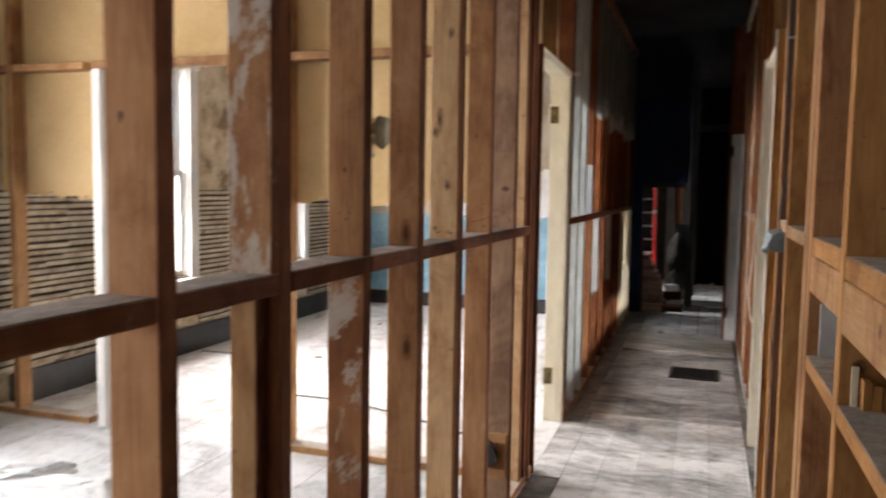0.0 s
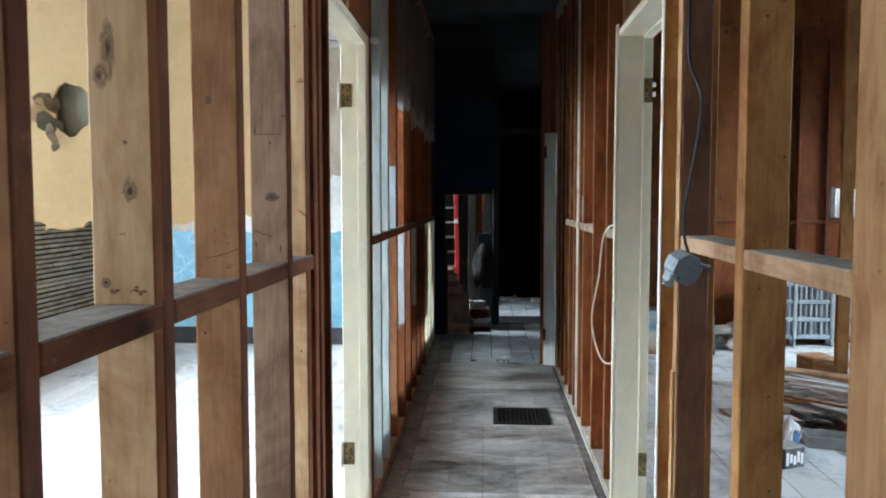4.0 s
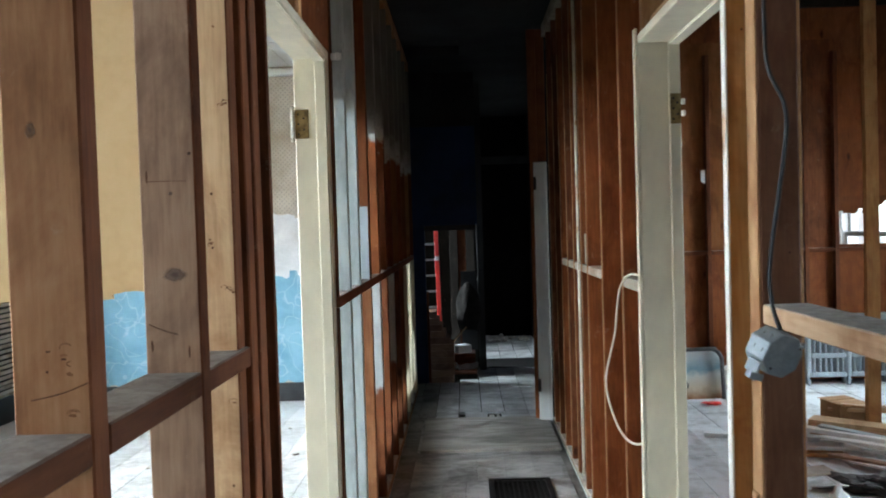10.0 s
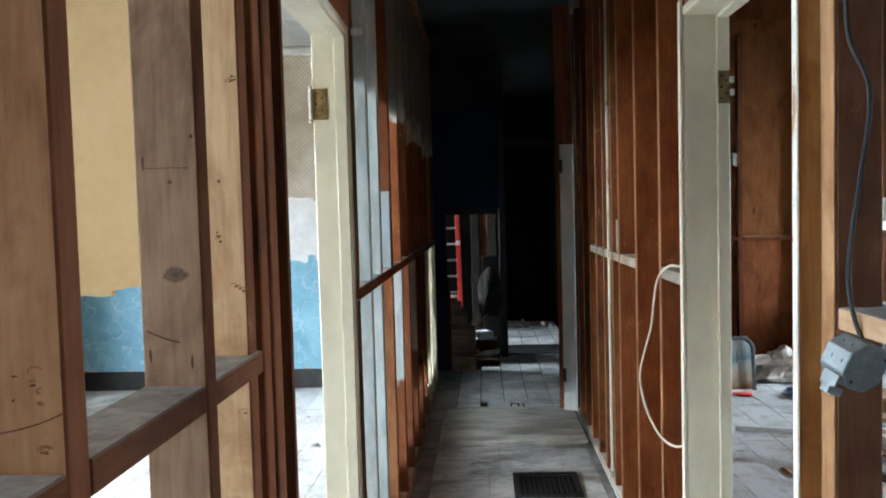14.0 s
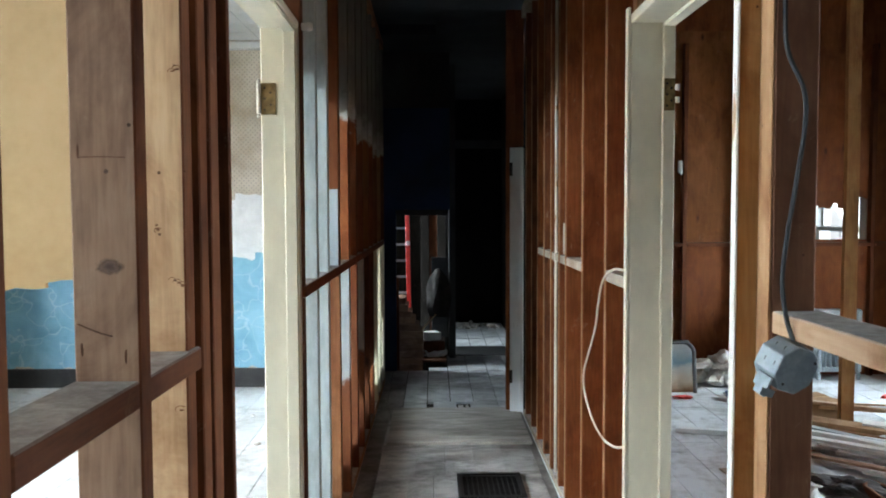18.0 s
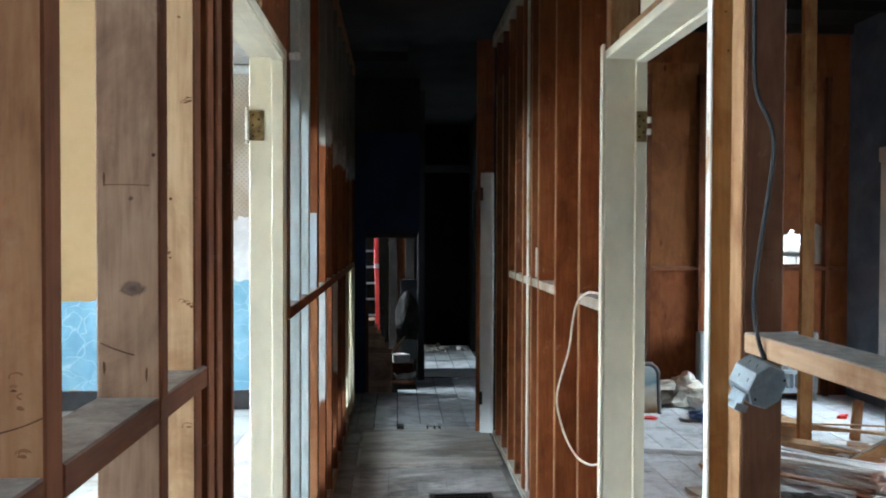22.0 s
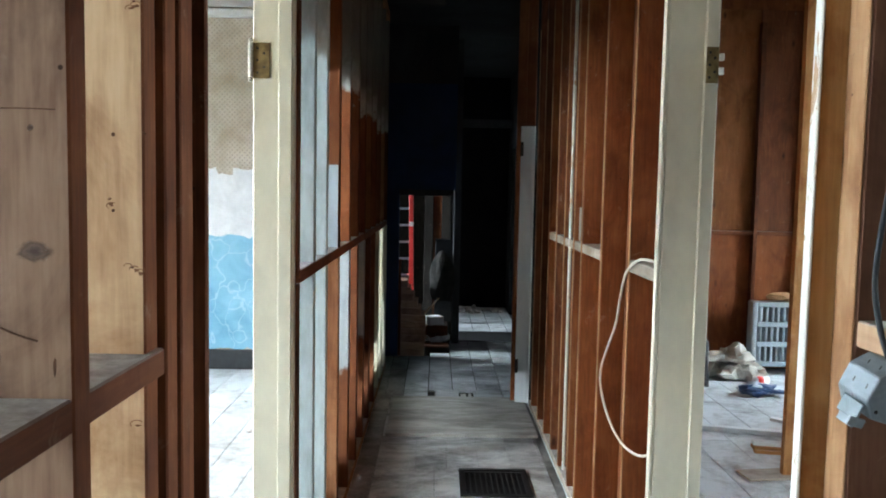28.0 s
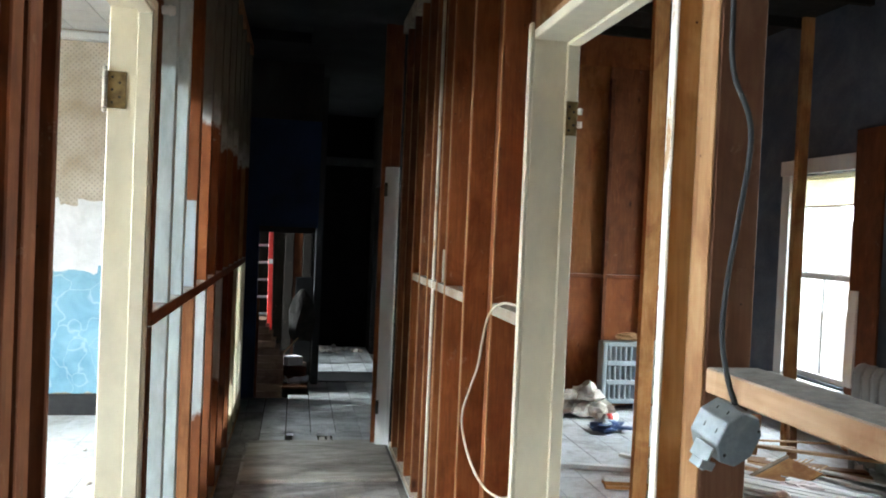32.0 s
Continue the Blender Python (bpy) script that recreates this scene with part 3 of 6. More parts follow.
def sash_window(name, xface, out, y0, y1, z0, z1, paint, label, cross=False, at=None):
    """A double-hung sash window in a wall of the yz plane: casing, sill, two sashes with bars, panes."""
    w = thing(name, at or (xface, (y0 + y1) / 2, z0), label, "window", kind="structure")
    hw, h, s = (y1 - y0) / 2, z1 - z0, -out

    def bit(nm, a, b, mat=paint, bevel=0.004):
        lo = [min(a[0] * s, b[0] * s), a[1], a[2]]
        hi = [max(a[0] * s, b[0] * s), b[1], b[2]]
        return part(nm, bm_box(lo, hi, bevel), mat, w)

    bit("casing", (0.004, -hw - 0.11, -0.02), (0.03, -hw + 0.005, h + 0.0))
    bit("casing", (0.004, hw - 0.005, -0.02), (0.03, hw + 0.11, h + 0.0))
    bit("head_casing", (0.004, -hw - 0.13, h + 0.001), (0.036, hw + 0.13, h + 0.13))
    bit("window_sill", (-0.12, -hw - 0.13, -0.055), (0.07, hw + 0.13, -0.022))
    bit("apron", (0.004, -hw - 0.1, -0.15), (0.024, hw + 0.1, -0.057))
    bit("reveal", (-0.19, -hw, 0.0), (0.0, -hw + 0.02, h), bevel=0.0)
    bit("reveal", (-0.19, hw - 0.02, 0.0), (0.0, hw, h), bevel=0.0)
    mid = h * 0.5
    for nm, xo, za, zb in (("lower_sash", -0.07, 0.0, mid + 0.02), ("upper_sash", -0.115, mid - 0.02, h)):
        bm = bmesh.new()
        for ya, yb, c, d in ((-hw + 0.02, -hw + 0.065, za, zb), (hw - 0.065, hw - 0.02, za, zb), (-hw + 0.066, hw - 0.066, za, za + 0.05), (-hw + 0.066, hw - 0.066, zb - 0.045, zb)):
            box_bm(bm, (min(xo * s, (xo + 0.035) * s), ya, c), (max(xo * s, (xo + 0.035) * s), yb, d), 0.003)
        sash = part(nm, bm, paint, w)
        bars = [(-0.011, 0.011, za + 0.051, zb - 0.046)] if cross or nm == "lower_sash" else []
        if cross:
            bars.append((-hw + 0.067, hw - 0.067, (za + zb) / 2 - 0.011, (za + zb) / 2 + 0.011))
        for ya, yb, c, d in bars:
            part("glazing_bar", bm_box((min((xo + 0.008) * s, (xo + 0.028) * s), ya, c), (max((xo + 0.008) * s, (xo + 0.028) * s), yb, d), 0.002), paint, sash)
        pane = part("pane", bm_box((min((xo + 0.015) * s, (xo + 0.019) * s), -hw + 0.06, za + 0.04), (max((xo + 0.015) * s, (xo + 0.019) * s), hw - 0.06, zb - 0.04), 0), glass, sash)
        pane.visible_shadow = False
    return w


# Only 4.95 and 7.0 are in view; the others are added for light.
WEST_WINDOWS = [(-1.6, -0.6), (2.3, 3.3), (4.95, 5.87), (7.0, 7.87), (10.3, 11.3)]
WZ = (0.67, 2.43)
AIM_WEST = {1: (WEST + 1.0, 3.7, 1.0), 2: (WEST + 1.6, 6.3, 0.0), 3: (WEST + 2.2, 8.4, 0.2)}
pierced_wall("wall_west", WEST, -1, [(a, b, *WZ) for a, b in WEST_WINDOWS], SOUTH, NORTH, dirty_plaster, "stained old plaster wall with bare lath below")
for i, (a, b) in enumerate(WEST_WINDOWS):
    sash_window("window_%d" % (i + 1 if i < 4 else 13), WEST, -1, a, b, *WZ, white_paint, "white-painted wooden sash window, glaring daylight outside")
    window_light("window_light", (WEST - 0.85, (a + b) / 2, 1.95), AIM_WEST.get(i, (WEST + 0.9, (a + b) / 2, 0.0)), 1.5, 2.5, LIGHT_WEST[i], spread=70 if i == 3 else 150)
# The windows at 0.2, 4.9 and 11.5 are out of view, added for light.
EAST_WINDOWS = [(0.2, 1.2), (4.9, 5.8), (8.05, 8.9), (10.1, 11.1), (11.5, 12.4)]
EZ = (0.46, 2.2)
pierced_wall("wall_east", EAST, 1, [(a, b, *EZ) for a, b in EAST_WINDOWS], SOUTH, NORTH, dark_grey_wall, "slate-grey painted plaster wall, scuffed")
for i, (a, b) in enumerate(EAST_WINDOWS):
    sash_window("window_%d" % (i + 5), EAST, 1, a, b, *EZ, white_paint, "white-painted sash window in a slate-grey wall", cross=i == 3)
    window_light("window_light", (EAST + 0.85, (a + b) / 2, 1.85), (EAST - 1.6, (a + b) / 2, 0.0), 1.5, 2.5, LIGHT_EAST[i])

# Unseen windows behind the start, added to light the stud faces.
SOUTH_WINDOWS = [(-3.5, -2.3), (-0.72, 0.28), (1.4, 2.4)]
bm = bmesh.new()
at = WEST - 0.2
for a, b in SOUTH_WINDOWS:
    box_bm(bm, (at, SOUTH - 0.2, -0.6), (a, SOUTH, TOP + 0.62))
    box_bm(bm, (a, SOUTH - 0.2, -0.6), (b, SOUTH, WZ[0]))
    box_bm(bm, (a, SOUTH - 0.2, WZ[1]), (b, SOUTH, TOP + 0.62))
    at = b
box_bm(bm, (at, SOUTH - 0.2, -0.6), (EAST + 0.2, SOUTH, TOP + 0.62))
structure("wall_south", bm, dirty_plaster, "plain stained plaster wall")
for i, (a, b) in enumerate(SOUTH_WINDOWS):
    sash_window("window_%d" % (i + 10), 0, -1, 0, b - a, *WZ, white_paint, "white-painted wooden sash window", at=pose((a + b) / 2, SOUTH, WZ[0], 0, 0, 90))
    window_light("window_light", ((a + b) / 2, SOUTH - 0.85, 1.9), ((a + b) / 2, SOUTH + 1.9, 0.5), 1.6, 2.4, LIGHT_SOUTH[i])
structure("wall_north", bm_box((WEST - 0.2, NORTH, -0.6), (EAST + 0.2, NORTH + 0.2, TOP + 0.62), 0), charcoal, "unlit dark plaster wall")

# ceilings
# Unseen slab, added to stop sky light leaking in above the ceilings.
structure("roof", bm_box((WEST - 0.5, SOUTH - 0.5, TOP + 0.621), (EAST + 0.5, NORTH + 0.5, TOP + 0.76), 0), charcoal, "unseen slab added over the ceilings to keep sky light out", "roof")
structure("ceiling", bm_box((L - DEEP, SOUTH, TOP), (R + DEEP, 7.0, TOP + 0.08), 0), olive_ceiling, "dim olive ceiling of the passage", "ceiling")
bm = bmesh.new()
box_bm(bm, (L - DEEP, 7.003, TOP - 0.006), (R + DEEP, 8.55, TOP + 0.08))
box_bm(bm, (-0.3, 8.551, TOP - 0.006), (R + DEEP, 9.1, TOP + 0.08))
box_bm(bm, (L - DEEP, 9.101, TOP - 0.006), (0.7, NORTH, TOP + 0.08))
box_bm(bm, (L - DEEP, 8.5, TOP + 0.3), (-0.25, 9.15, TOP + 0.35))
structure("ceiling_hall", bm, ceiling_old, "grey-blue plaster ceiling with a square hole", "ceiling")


def tiled_ceiling(x0, x1, y0, y1, z, pitch=0.3):
    bm = bmesh.new()
    box_bm(bm, (x0, y0, z + 0.02), (x1, y1, z + 0.1))
    nx, ny = int((x1 - x0) / pitch), int((y1 - y0) / pitch)
    for i in range(nx):
        for j in range(ny):
            box_bm(bm, (x0 + i * pitch + 0.004, y0 + j * pitch + 0.004, z), (x0 + (i + 1) * pitch - 0.004, y0 + (j + 1) * pitch - 0.004, z + 0.02))
    return bm


structure("ceiling_west", tiled_ceiling(WEST, L - DEEP, PART + 0.12, BLUE, 3.0), crown_white, "white square fibre ceiling tiles", "ceiling")
structure("ceiling_near", bm_box((WEST, SOUTH, TOP), (L - DEEP - 0.001, PART + 0.11, TOP + 0.08), 0), dirty_plaster, "stained plaster ceiling", "ceiling")
# Deck and joists share one near-black wood.
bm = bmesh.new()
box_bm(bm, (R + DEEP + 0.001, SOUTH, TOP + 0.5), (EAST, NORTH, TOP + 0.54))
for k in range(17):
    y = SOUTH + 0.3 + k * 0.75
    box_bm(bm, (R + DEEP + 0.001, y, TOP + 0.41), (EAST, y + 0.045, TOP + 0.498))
structure("ceiling_east", bm, wood("black", "x"), "open near-black ceiling joists", "ceiling")
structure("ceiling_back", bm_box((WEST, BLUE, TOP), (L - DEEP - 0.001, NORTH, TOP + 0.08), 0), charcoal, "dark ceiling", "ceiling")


# ---- stud walls ----
def stud(parent, x, y, z0, z1, tone, dx=DEEP, dy=0.045, name="stud", edge=None, side=1, **kw):
    """One upright; edge names the tone of the edge that faces the passage on the given side."""
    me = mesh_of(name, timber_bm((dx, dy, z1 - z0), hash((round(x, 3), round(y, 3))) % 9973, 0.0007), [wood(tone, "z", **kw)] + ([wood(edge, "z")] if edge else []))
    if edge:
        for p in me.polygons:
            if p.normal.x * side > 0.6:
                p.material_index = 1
    return part(name, me, None, parent, at=(x, y, z0))


def block(parent, x, y0, y1, ztop, tone, deep=DEEP, high=0.043, name="blocking", dust=0.85, along="y"):
    """A flat length of timber between two studs."""
    if along == "y":
        bm = bm_box((-deep / 2, 0, -high), (deep / 2, y1 - y0, 0), 0.003)
        return part(name, bm, wood(tone, "y", dust), parent, at=(x, y0, ztop))
    bm = bm_box((0, -deep / 2, -high), (y1 - y0, deep / 2, 0), 0.003)
    return part(name, bm, wood(tone, "x", dust), parent, at=(y0, x, ztop))


LX, RX = L - DEEP / 2, R + DEEP / 2
bm = bmesh.new()
box_bm(bm, (L - DEEP, SOUTH, TOP - 0.09), (L, 4.2, TOP - 0.002), 0.003)
box_bm(bm, (L - DEEP, SOUTH, 0.0), (L, 4.12, 0.042), 0.003)
box_bm(bm, (L - DEEP, 4.2, TOP - 0.09), (L, 9.4, TOP - 0.002), 0.003)
box_bm(bm, (L - DEEP, 5.03, 0.0), (L, 9.4, 0.042), 0.003)
wall_left = structure("wall_passage_west", bm, wood("brown", "y", 0.7), "stripped stud wall of sawn timber with flat blocking")
LEFT_STUDS = [(-2.2, "brown"), (-1.8, "tan"), (-1.4, "brown"), (-1.0, "brown"), (-0.6, "tan"), (-0.2, "brown"), (0.2, "brown"), (0.55, "tan"), (0.86, "brown"),
              (1.218, "brown"), (1.585, "red"), (1.985, "brown"), (2.378, "brown"), (2.778, "red"), (3.174, "brown"), (3.58, "dusky")]
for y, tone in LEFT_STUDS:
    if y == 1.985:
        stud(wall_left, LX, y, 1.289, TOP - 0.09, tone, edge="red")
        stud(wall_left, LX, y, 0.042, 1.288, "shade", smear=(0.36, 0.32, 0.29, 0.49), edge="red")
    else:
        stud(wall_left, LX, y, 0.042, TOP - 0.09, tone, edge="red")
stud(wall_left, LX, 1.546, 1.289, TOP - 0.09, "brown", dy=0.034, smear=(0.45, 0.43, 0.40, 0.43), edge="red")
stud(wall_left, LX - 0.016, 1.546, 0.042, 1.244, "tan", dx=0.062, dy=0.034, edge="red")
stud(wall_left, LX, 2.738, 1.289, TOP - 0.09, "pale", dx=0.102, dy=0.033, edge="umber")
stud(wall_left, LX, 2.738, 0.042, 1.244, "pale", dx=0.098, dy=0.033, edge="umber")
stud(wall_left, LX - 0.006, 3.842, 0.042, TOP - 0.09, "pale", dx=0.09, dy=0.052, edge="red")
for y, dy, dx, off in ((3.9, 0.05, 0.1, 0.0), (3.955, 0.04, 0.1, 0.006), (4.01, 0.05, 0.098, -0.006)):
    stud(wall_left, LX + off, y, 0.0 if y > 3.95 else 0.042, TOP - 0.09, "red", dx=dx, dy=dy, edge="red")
edges = sorted([y for y, _ in LEFT_STUDS])
for a, b in zip(edges, edges[1:]):
    if b <= 3.6:
        a2 = a + 0.024
        b2 = b - 0.024
        block(wall_left, LX, a2, b2, 1.288, "red" if a > 0 else "brown")
block(wall_left, LX, 3.596, 3.868, 1.286, "red")
GREY_BLUE, DULL = (0.53, 0.605, 0.615), (0.135, 0.14, 0.125)
# Far tones are darkened: the shade on these faces sits in the wood colour.
LEFT_FAR = [(5.063, "red", "red"), (5.385, "P", "P"), (5.69, "P", "P"), (6.08, "panel", "shade"), (6.5, "panel", "Q"), (6.9, "red", "red"), (7.3, "panel", "Q"), (7.7, "umber", "red"), (8.1, "panel", "red"), (8.5, "umber", "C"), (8.9, "brown", "C"), (9.33, "red", "C")]
for i, (y, upper, lower) in enumerate(LEFT_FAR):
    kw = dict(paint=GREY_BLUE, paint_from=-0.5) if upper == "P" else (dict(paint=DULL, paint_from=0.72 + 0.03 * (i % 3), fringe=True) if i > 3 else {})
    stud(wall_left, LX, y, 1.286, TOP - 0.09, "red" if upper == "P" else upper, **kw)
    kw = {"P": dict(paint=GREY_BLUE, paint_from=-0.5), "Q": dict(paint=(0.42, 0.45, 0.46), paint_from=0.62), "C": dict(paint=(0.62, 0.56, 0.40), paint_from=-0.5)}.get(lower, {})
    stud(wall_left, LX, y, 0.042, 1.242, lower if len(lower) > 1 else "red", **kw)
block(wall_left, LX, 5.092, 9.36, 1.285, "red", dust=0.9)
part("paint_patch", bm_box((-0.045, -0.003, 0), (0.045, 0.0, 0.36), 0.001), blue_grey, wall_left, "patch of blue-grey paint", at=(LX, 6.056, 1.287))
for y in (8.78, 9.2):
    part("plaster_remnant", bm_box((-0.045, -0.008, 0), (0.048, 0.008, 0.56), 0.003), cream, wall_left, "cream-painted plaster left between the studs", at=(LX, y, 0.045))

bm = bmesh.new()
box_bm(bm, (0.306, SOUTH, TOP - 0.09), (0.41, 3.88, TOP - 0.002), 0.003)
box_bm(bm, (0.33, 3.89, TOP - 0.09), (R + DEEP, 8.2, TOP - 0.002), 0.003)
box_bm(bm, (0.306, SOUTH, 0.0), (0.41, 3.88, 0.042), 0.003)
box_bm(bm, (R, 4.975, 0.0), (R + DEEP, 8.2, 0.042), 0.003)
wall_right = structure("wall_passage_east", bm, wood("grey", "y", 0.8), "stripped stud wall of orange-brown timber with blocking")
NX = 0.358                    # middle of the near studs, which stand a little proud
RIGHT_STUDS = [(-2.0, "brown"), (-1.5, "tan"), (-1.0, "brown"), (-0.5, "orange"), (0.0, "tan"), (0.5, "orange"), (0.95, "tan"), (1.46, "orange"), (2.022, "orange")]
for y, tone in RIGHT_STUDS:
    stud(wall_right, NX, y, 0.042, TOP - 0.09, tone, dx=0.105, dy=0.05)
stud(wall_right, 0.3545, 3.249, 0.042, TOP - 0.09, "orange", dx=0.097, dy=0.05)
stud(wall_right, NX, 2.55, 0.042, TOP - 0.09, "brown", dx=0.108, dy=0.05)
stud(wall_right, NX - 0.003, 2.615, 0.042, TOP - 0.09, "tan", dx=0.108, dy=0.075)
stud(wall_right, NX, 2.69, 0.042, TOP - 0.09, "tan", dx=0.1, dy=0.07)
stud(wall_right, 0.38, 3.912, 0.0, TOP - 0.09, "rust", dx=0.086, dy=0.046)
stud(wall_right, 0.381, 3.951, 0.0, TOP - 0.09, "tan", dx=0.088, dy=0.028)
part("pale_edge", bm_box((-0.005, 0, 0), (0, 0.044, 2.9), 0.002), wood("tan", "z"), wall_right, "freshly split pale edge of a stud", at=(0.3365, 3.89, 0.02))
part("split_sliver", bm_box((-0.008, 0, 0), (0, 0.03, 0.9), 0.003), wood("tan", "z"), wall_right, at=(0.331, 3.9, 0.03))
block(wall_right, 0.387, 3.276, 3.888, 1.346, "drab", deep=0.098, dust=1.0)
block(wall_right, NX, 2.727, 3.222, 1.348, "drab", dust=1.0)
block(wall_right, NX, 2.048, 2.524, 1.346, "orange", dust=1.0, high=0.05)
block(wall_right, NX, 1.487, 1.996, 1.335, "orange", dust=1.0, high=0.05)
block(wall_right, NX, 0.977, 1.434, 1.335, "orange", dust=1.0, high=0.05)
part("nailed_board", bm_box((-0.012, 0, 0), (0.012, 0.49, 0.1), 0.003), wood("tan", "y"), wall_right, "pale board nailed under the blocking", at=(NX - 0.039, 2.036, 1.195))
for y0, ln in ((1.487, 0.508), (0.977, 0.457)):
    part("nailed_board", bm_box((-0.012, 0, 0), (0.012, ln, 0.112), 0.003), wood("tan", "y"), wall_right, "pale knotty board nailed under the blocking", at=(NX - 0.039, y0, 1.172))
for a, b in ((2.048, 2.524), (1.487, 1.996), (0.977, 1.434)):
    part("shelf_board", bm_box((0, 0, -0.02), (0.19, b - a, 0.02), 0.003), wood("orange", "y", 1.0), wall_right, "dusty shelf board between studs", at=(NX - 0.052, a, 1.0))
# Far studs take darker reds: the passage's dimness put into the wood tone.
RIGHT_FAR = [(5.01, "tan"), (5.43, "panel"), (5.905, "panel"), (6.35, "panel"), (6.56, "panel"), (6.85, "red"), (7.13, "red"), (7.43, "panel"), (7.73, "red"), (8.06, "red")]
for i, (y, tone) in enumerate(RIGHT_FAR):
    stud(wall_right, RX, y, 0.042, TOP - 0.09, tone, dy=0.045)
    part("edge_strip", bm_box((-0.004, -0.006, 0), (0.0, 0.006, 2.6), 0.001), wood("tan", "z"), wall_right, "pale sawn edge of a stud", at=(R - 0.001, y - 0.016, 0.05)) if i else None
block(wall_right, RX - 0.01, 5.035, 5.40, 1.31, "grey", dust=0.6, deep=0.09)
for a, b in zip(RIGHT_FAR[2:7], RIGHT_FAR[3:8]):
    block(wall_right, RX, a[0] + 0.024, b[0] - 0.024, 1.305, "grey", dust=0.6)
part("short_strut", bm_box((-0.02, -0.02, 0), (0.02, 0.02, 0.16), 0.002), wood("grey", "z"), wall_right, at=(R + 0.022, 6.42, 1.316))



# ---- wear on the studs beside the camera: knots, nail dents, cracks ----
knot_ring = plain("knot_ring", [(0.35, (0.13, 0.055, 0.022)), (0.65, (0.25, 0.115, 0.05))], 30.0, 0.7)
knot_core = plain("knot_core", [(0.35, (0.045, 0.018, 0.008)), (0.65, (0.12, 0.05, 0.022))], 40.0, 0.7)


def blob_bm(rx, rz, seed, rag=0.18, sides=22):
    """A thin uneven oval in the xz plane, facing -y."""
    rnd = random.Random(seed)
    p, q = rnd.uniform(0, 6), rnd.uniform(0, 6)
    bm = bmesh.new()
    rim = []
    for k in range(sides):
        a = 2 * math.pi * k / sides
        w = 1 + rag * (0.6 * math.sin(2 * a + p) + 0.4 * math.sin(3 * a + q)) + rnd.uniform(-0.05, 0.05)
        rim.append(bm.verts.new((rx * w * math.cos(a), 0, rz * w * math.sin(a))))
    top = [bm.verts.new((v.co.x * 0.9, -0.0003, v.co.z * 0.9)) for v in rim]
    bm.faces.new(top)
    for k in range(sides):
        bm.faces.new((rim[k], rim[(k + 1) % sides], top[(k + 1) % sides], top[k]))
    bmesh.ops.recalc_face_normals(bm, faces=bm.faces)
    return bm


KNOTS = {}


def knot_wood(tone):
    """A knot: dark heart, paler ring, dark ring, running out into the colour of the timber round it."""
    if tone not in KNOTS:
        m, nt, b = nodes_of("knot_" + tone)
        tc = nt.nodes.new("ShaderNodeTexCoord")
        flat = nt.nodes.new("ShaderNodeVectorMath")
        flat.operation = "MULTIPLY"
        flat.inputs[1].default_value = (1, 0, 1)
        nt.links.new(tc.outputs["Object"], flat.inputs[0])
        ln = nt.nodes.new("ShaderNodeVectorMath")
        ln.operation = "LENGTH"
        nt.links.new(flat.outputs[0], ln.inputs[0])
        d = math_node(nt, "ADD", ln.outputs["Value"], math_node(nt, "MULTIPLY", math_node(nt, "SUBTRACT", noise_of(nt, coords(nt, (1, 1, 1)), 1.7, 6, 0.75, 0.8), 0.5), 1.1))
        rim = tuple(0.8 * c for c in TONES[tone][1])
        col = ramp(nt, d, [(0.1, (0.055, 0.019, 0.007)), (0.26, tuple(0.55 * c for c in TONES[tone][0])), (0.4, tuple(0.95 * c for c in TONES[tone][0])), (0.5, tuple(0.6 * c for c in TONES[tone][0])), (0.62, tuple(0.7 * c for c in rim)), (0.9, rim)])
        nt.links.new(col, b.inputs["Base Color"])
        b.inputs["Roughness"].default_value = 0.7
        clear = nt.nodes.new("ShaderNodeBsdfTransparent")
        blend = nt.nodes.new("ShaderNodeMixShader")
        nt.links.new(ramp(nt, d, [(0.36, (0.1, 0.1, 0.1)), (0.74, (1, 1, 1))]), blend.inputs[0])
        nt.links.new(b.outputs[0], blend.inputs[1])
        nt.links.new(clear.outputs[0], blend.inputs[2])
        nt.links.new(blend.outputs[0], nt.nodes["Material Output"].inputs[0])
        KNOTS[tone] = m
    return KNOTS[tone]


def knot_on(parent, x, y, z, rx, rz, seed=1, face=0, tone="brown"):
    part("knot", blob_bm(1.0, 1.0, seed, 0.14), knot_wood(tone), parent, at=pose(x, y, z, 0, 0, face) @ Matrix.Translation((0, -0.0006, 0)) @ Matrix.Diagonal((rx * 1.5, 1, rz * 1.5, 1)))


def dent_on(parent, x, y, z, size, seed=1, face=0):
    part("nail_dent", blob_bm(size, size * 0.55, seed, 0.4, 9), knot_core if size > 0.006 or size < 0.004 else knot_ring, parent, at=pose(x, y, z, 0, 0, face) @ Matrix.Translation((0, -0.001, 0)))


def crack_on(parent, points, y, wide=0.0011):
    part("crack", tube_bm([(x, y, z) for x, z in points], wide, 4), knot_core, parent)


def mark_on(parent, x, y, z, r, turn=0.0):
    """The crescent bruise of a hammer head."""
    arc = [(x + r * math.cos(turn + 0.45 * k), y, z + 0.6 * r * math.sin(turn + 0.45 * k)) for k in range(8)]
    part("hammer_mark", tube_bm(arc, 0.0009, 4), knot_ring, parent)


FRONT = 2.7213
for x, z, r, turn in ((-0.802, 1.309, 0.007, 0.3), (-0.788, 1.308, 0.006, 1.2), (-0.835, 1.311, 0.007, 2.0), (-0.82, 1.4, 0.004, 0.0)):
    mark_on(wall_left, x, FRONT - 0.001, z, r, turn)
for x, z, r, turn in ((-0.8, 1.396, 0.0075, 0.4), (-0.794, 1.375, 0.005, 1.5), (-0.793, 1.313, 0.008, 0.2), (-0.793, 1.313, 0.005, 0.2)):
    mark_on(wall_left, x, 3.1505, z, r, turn)
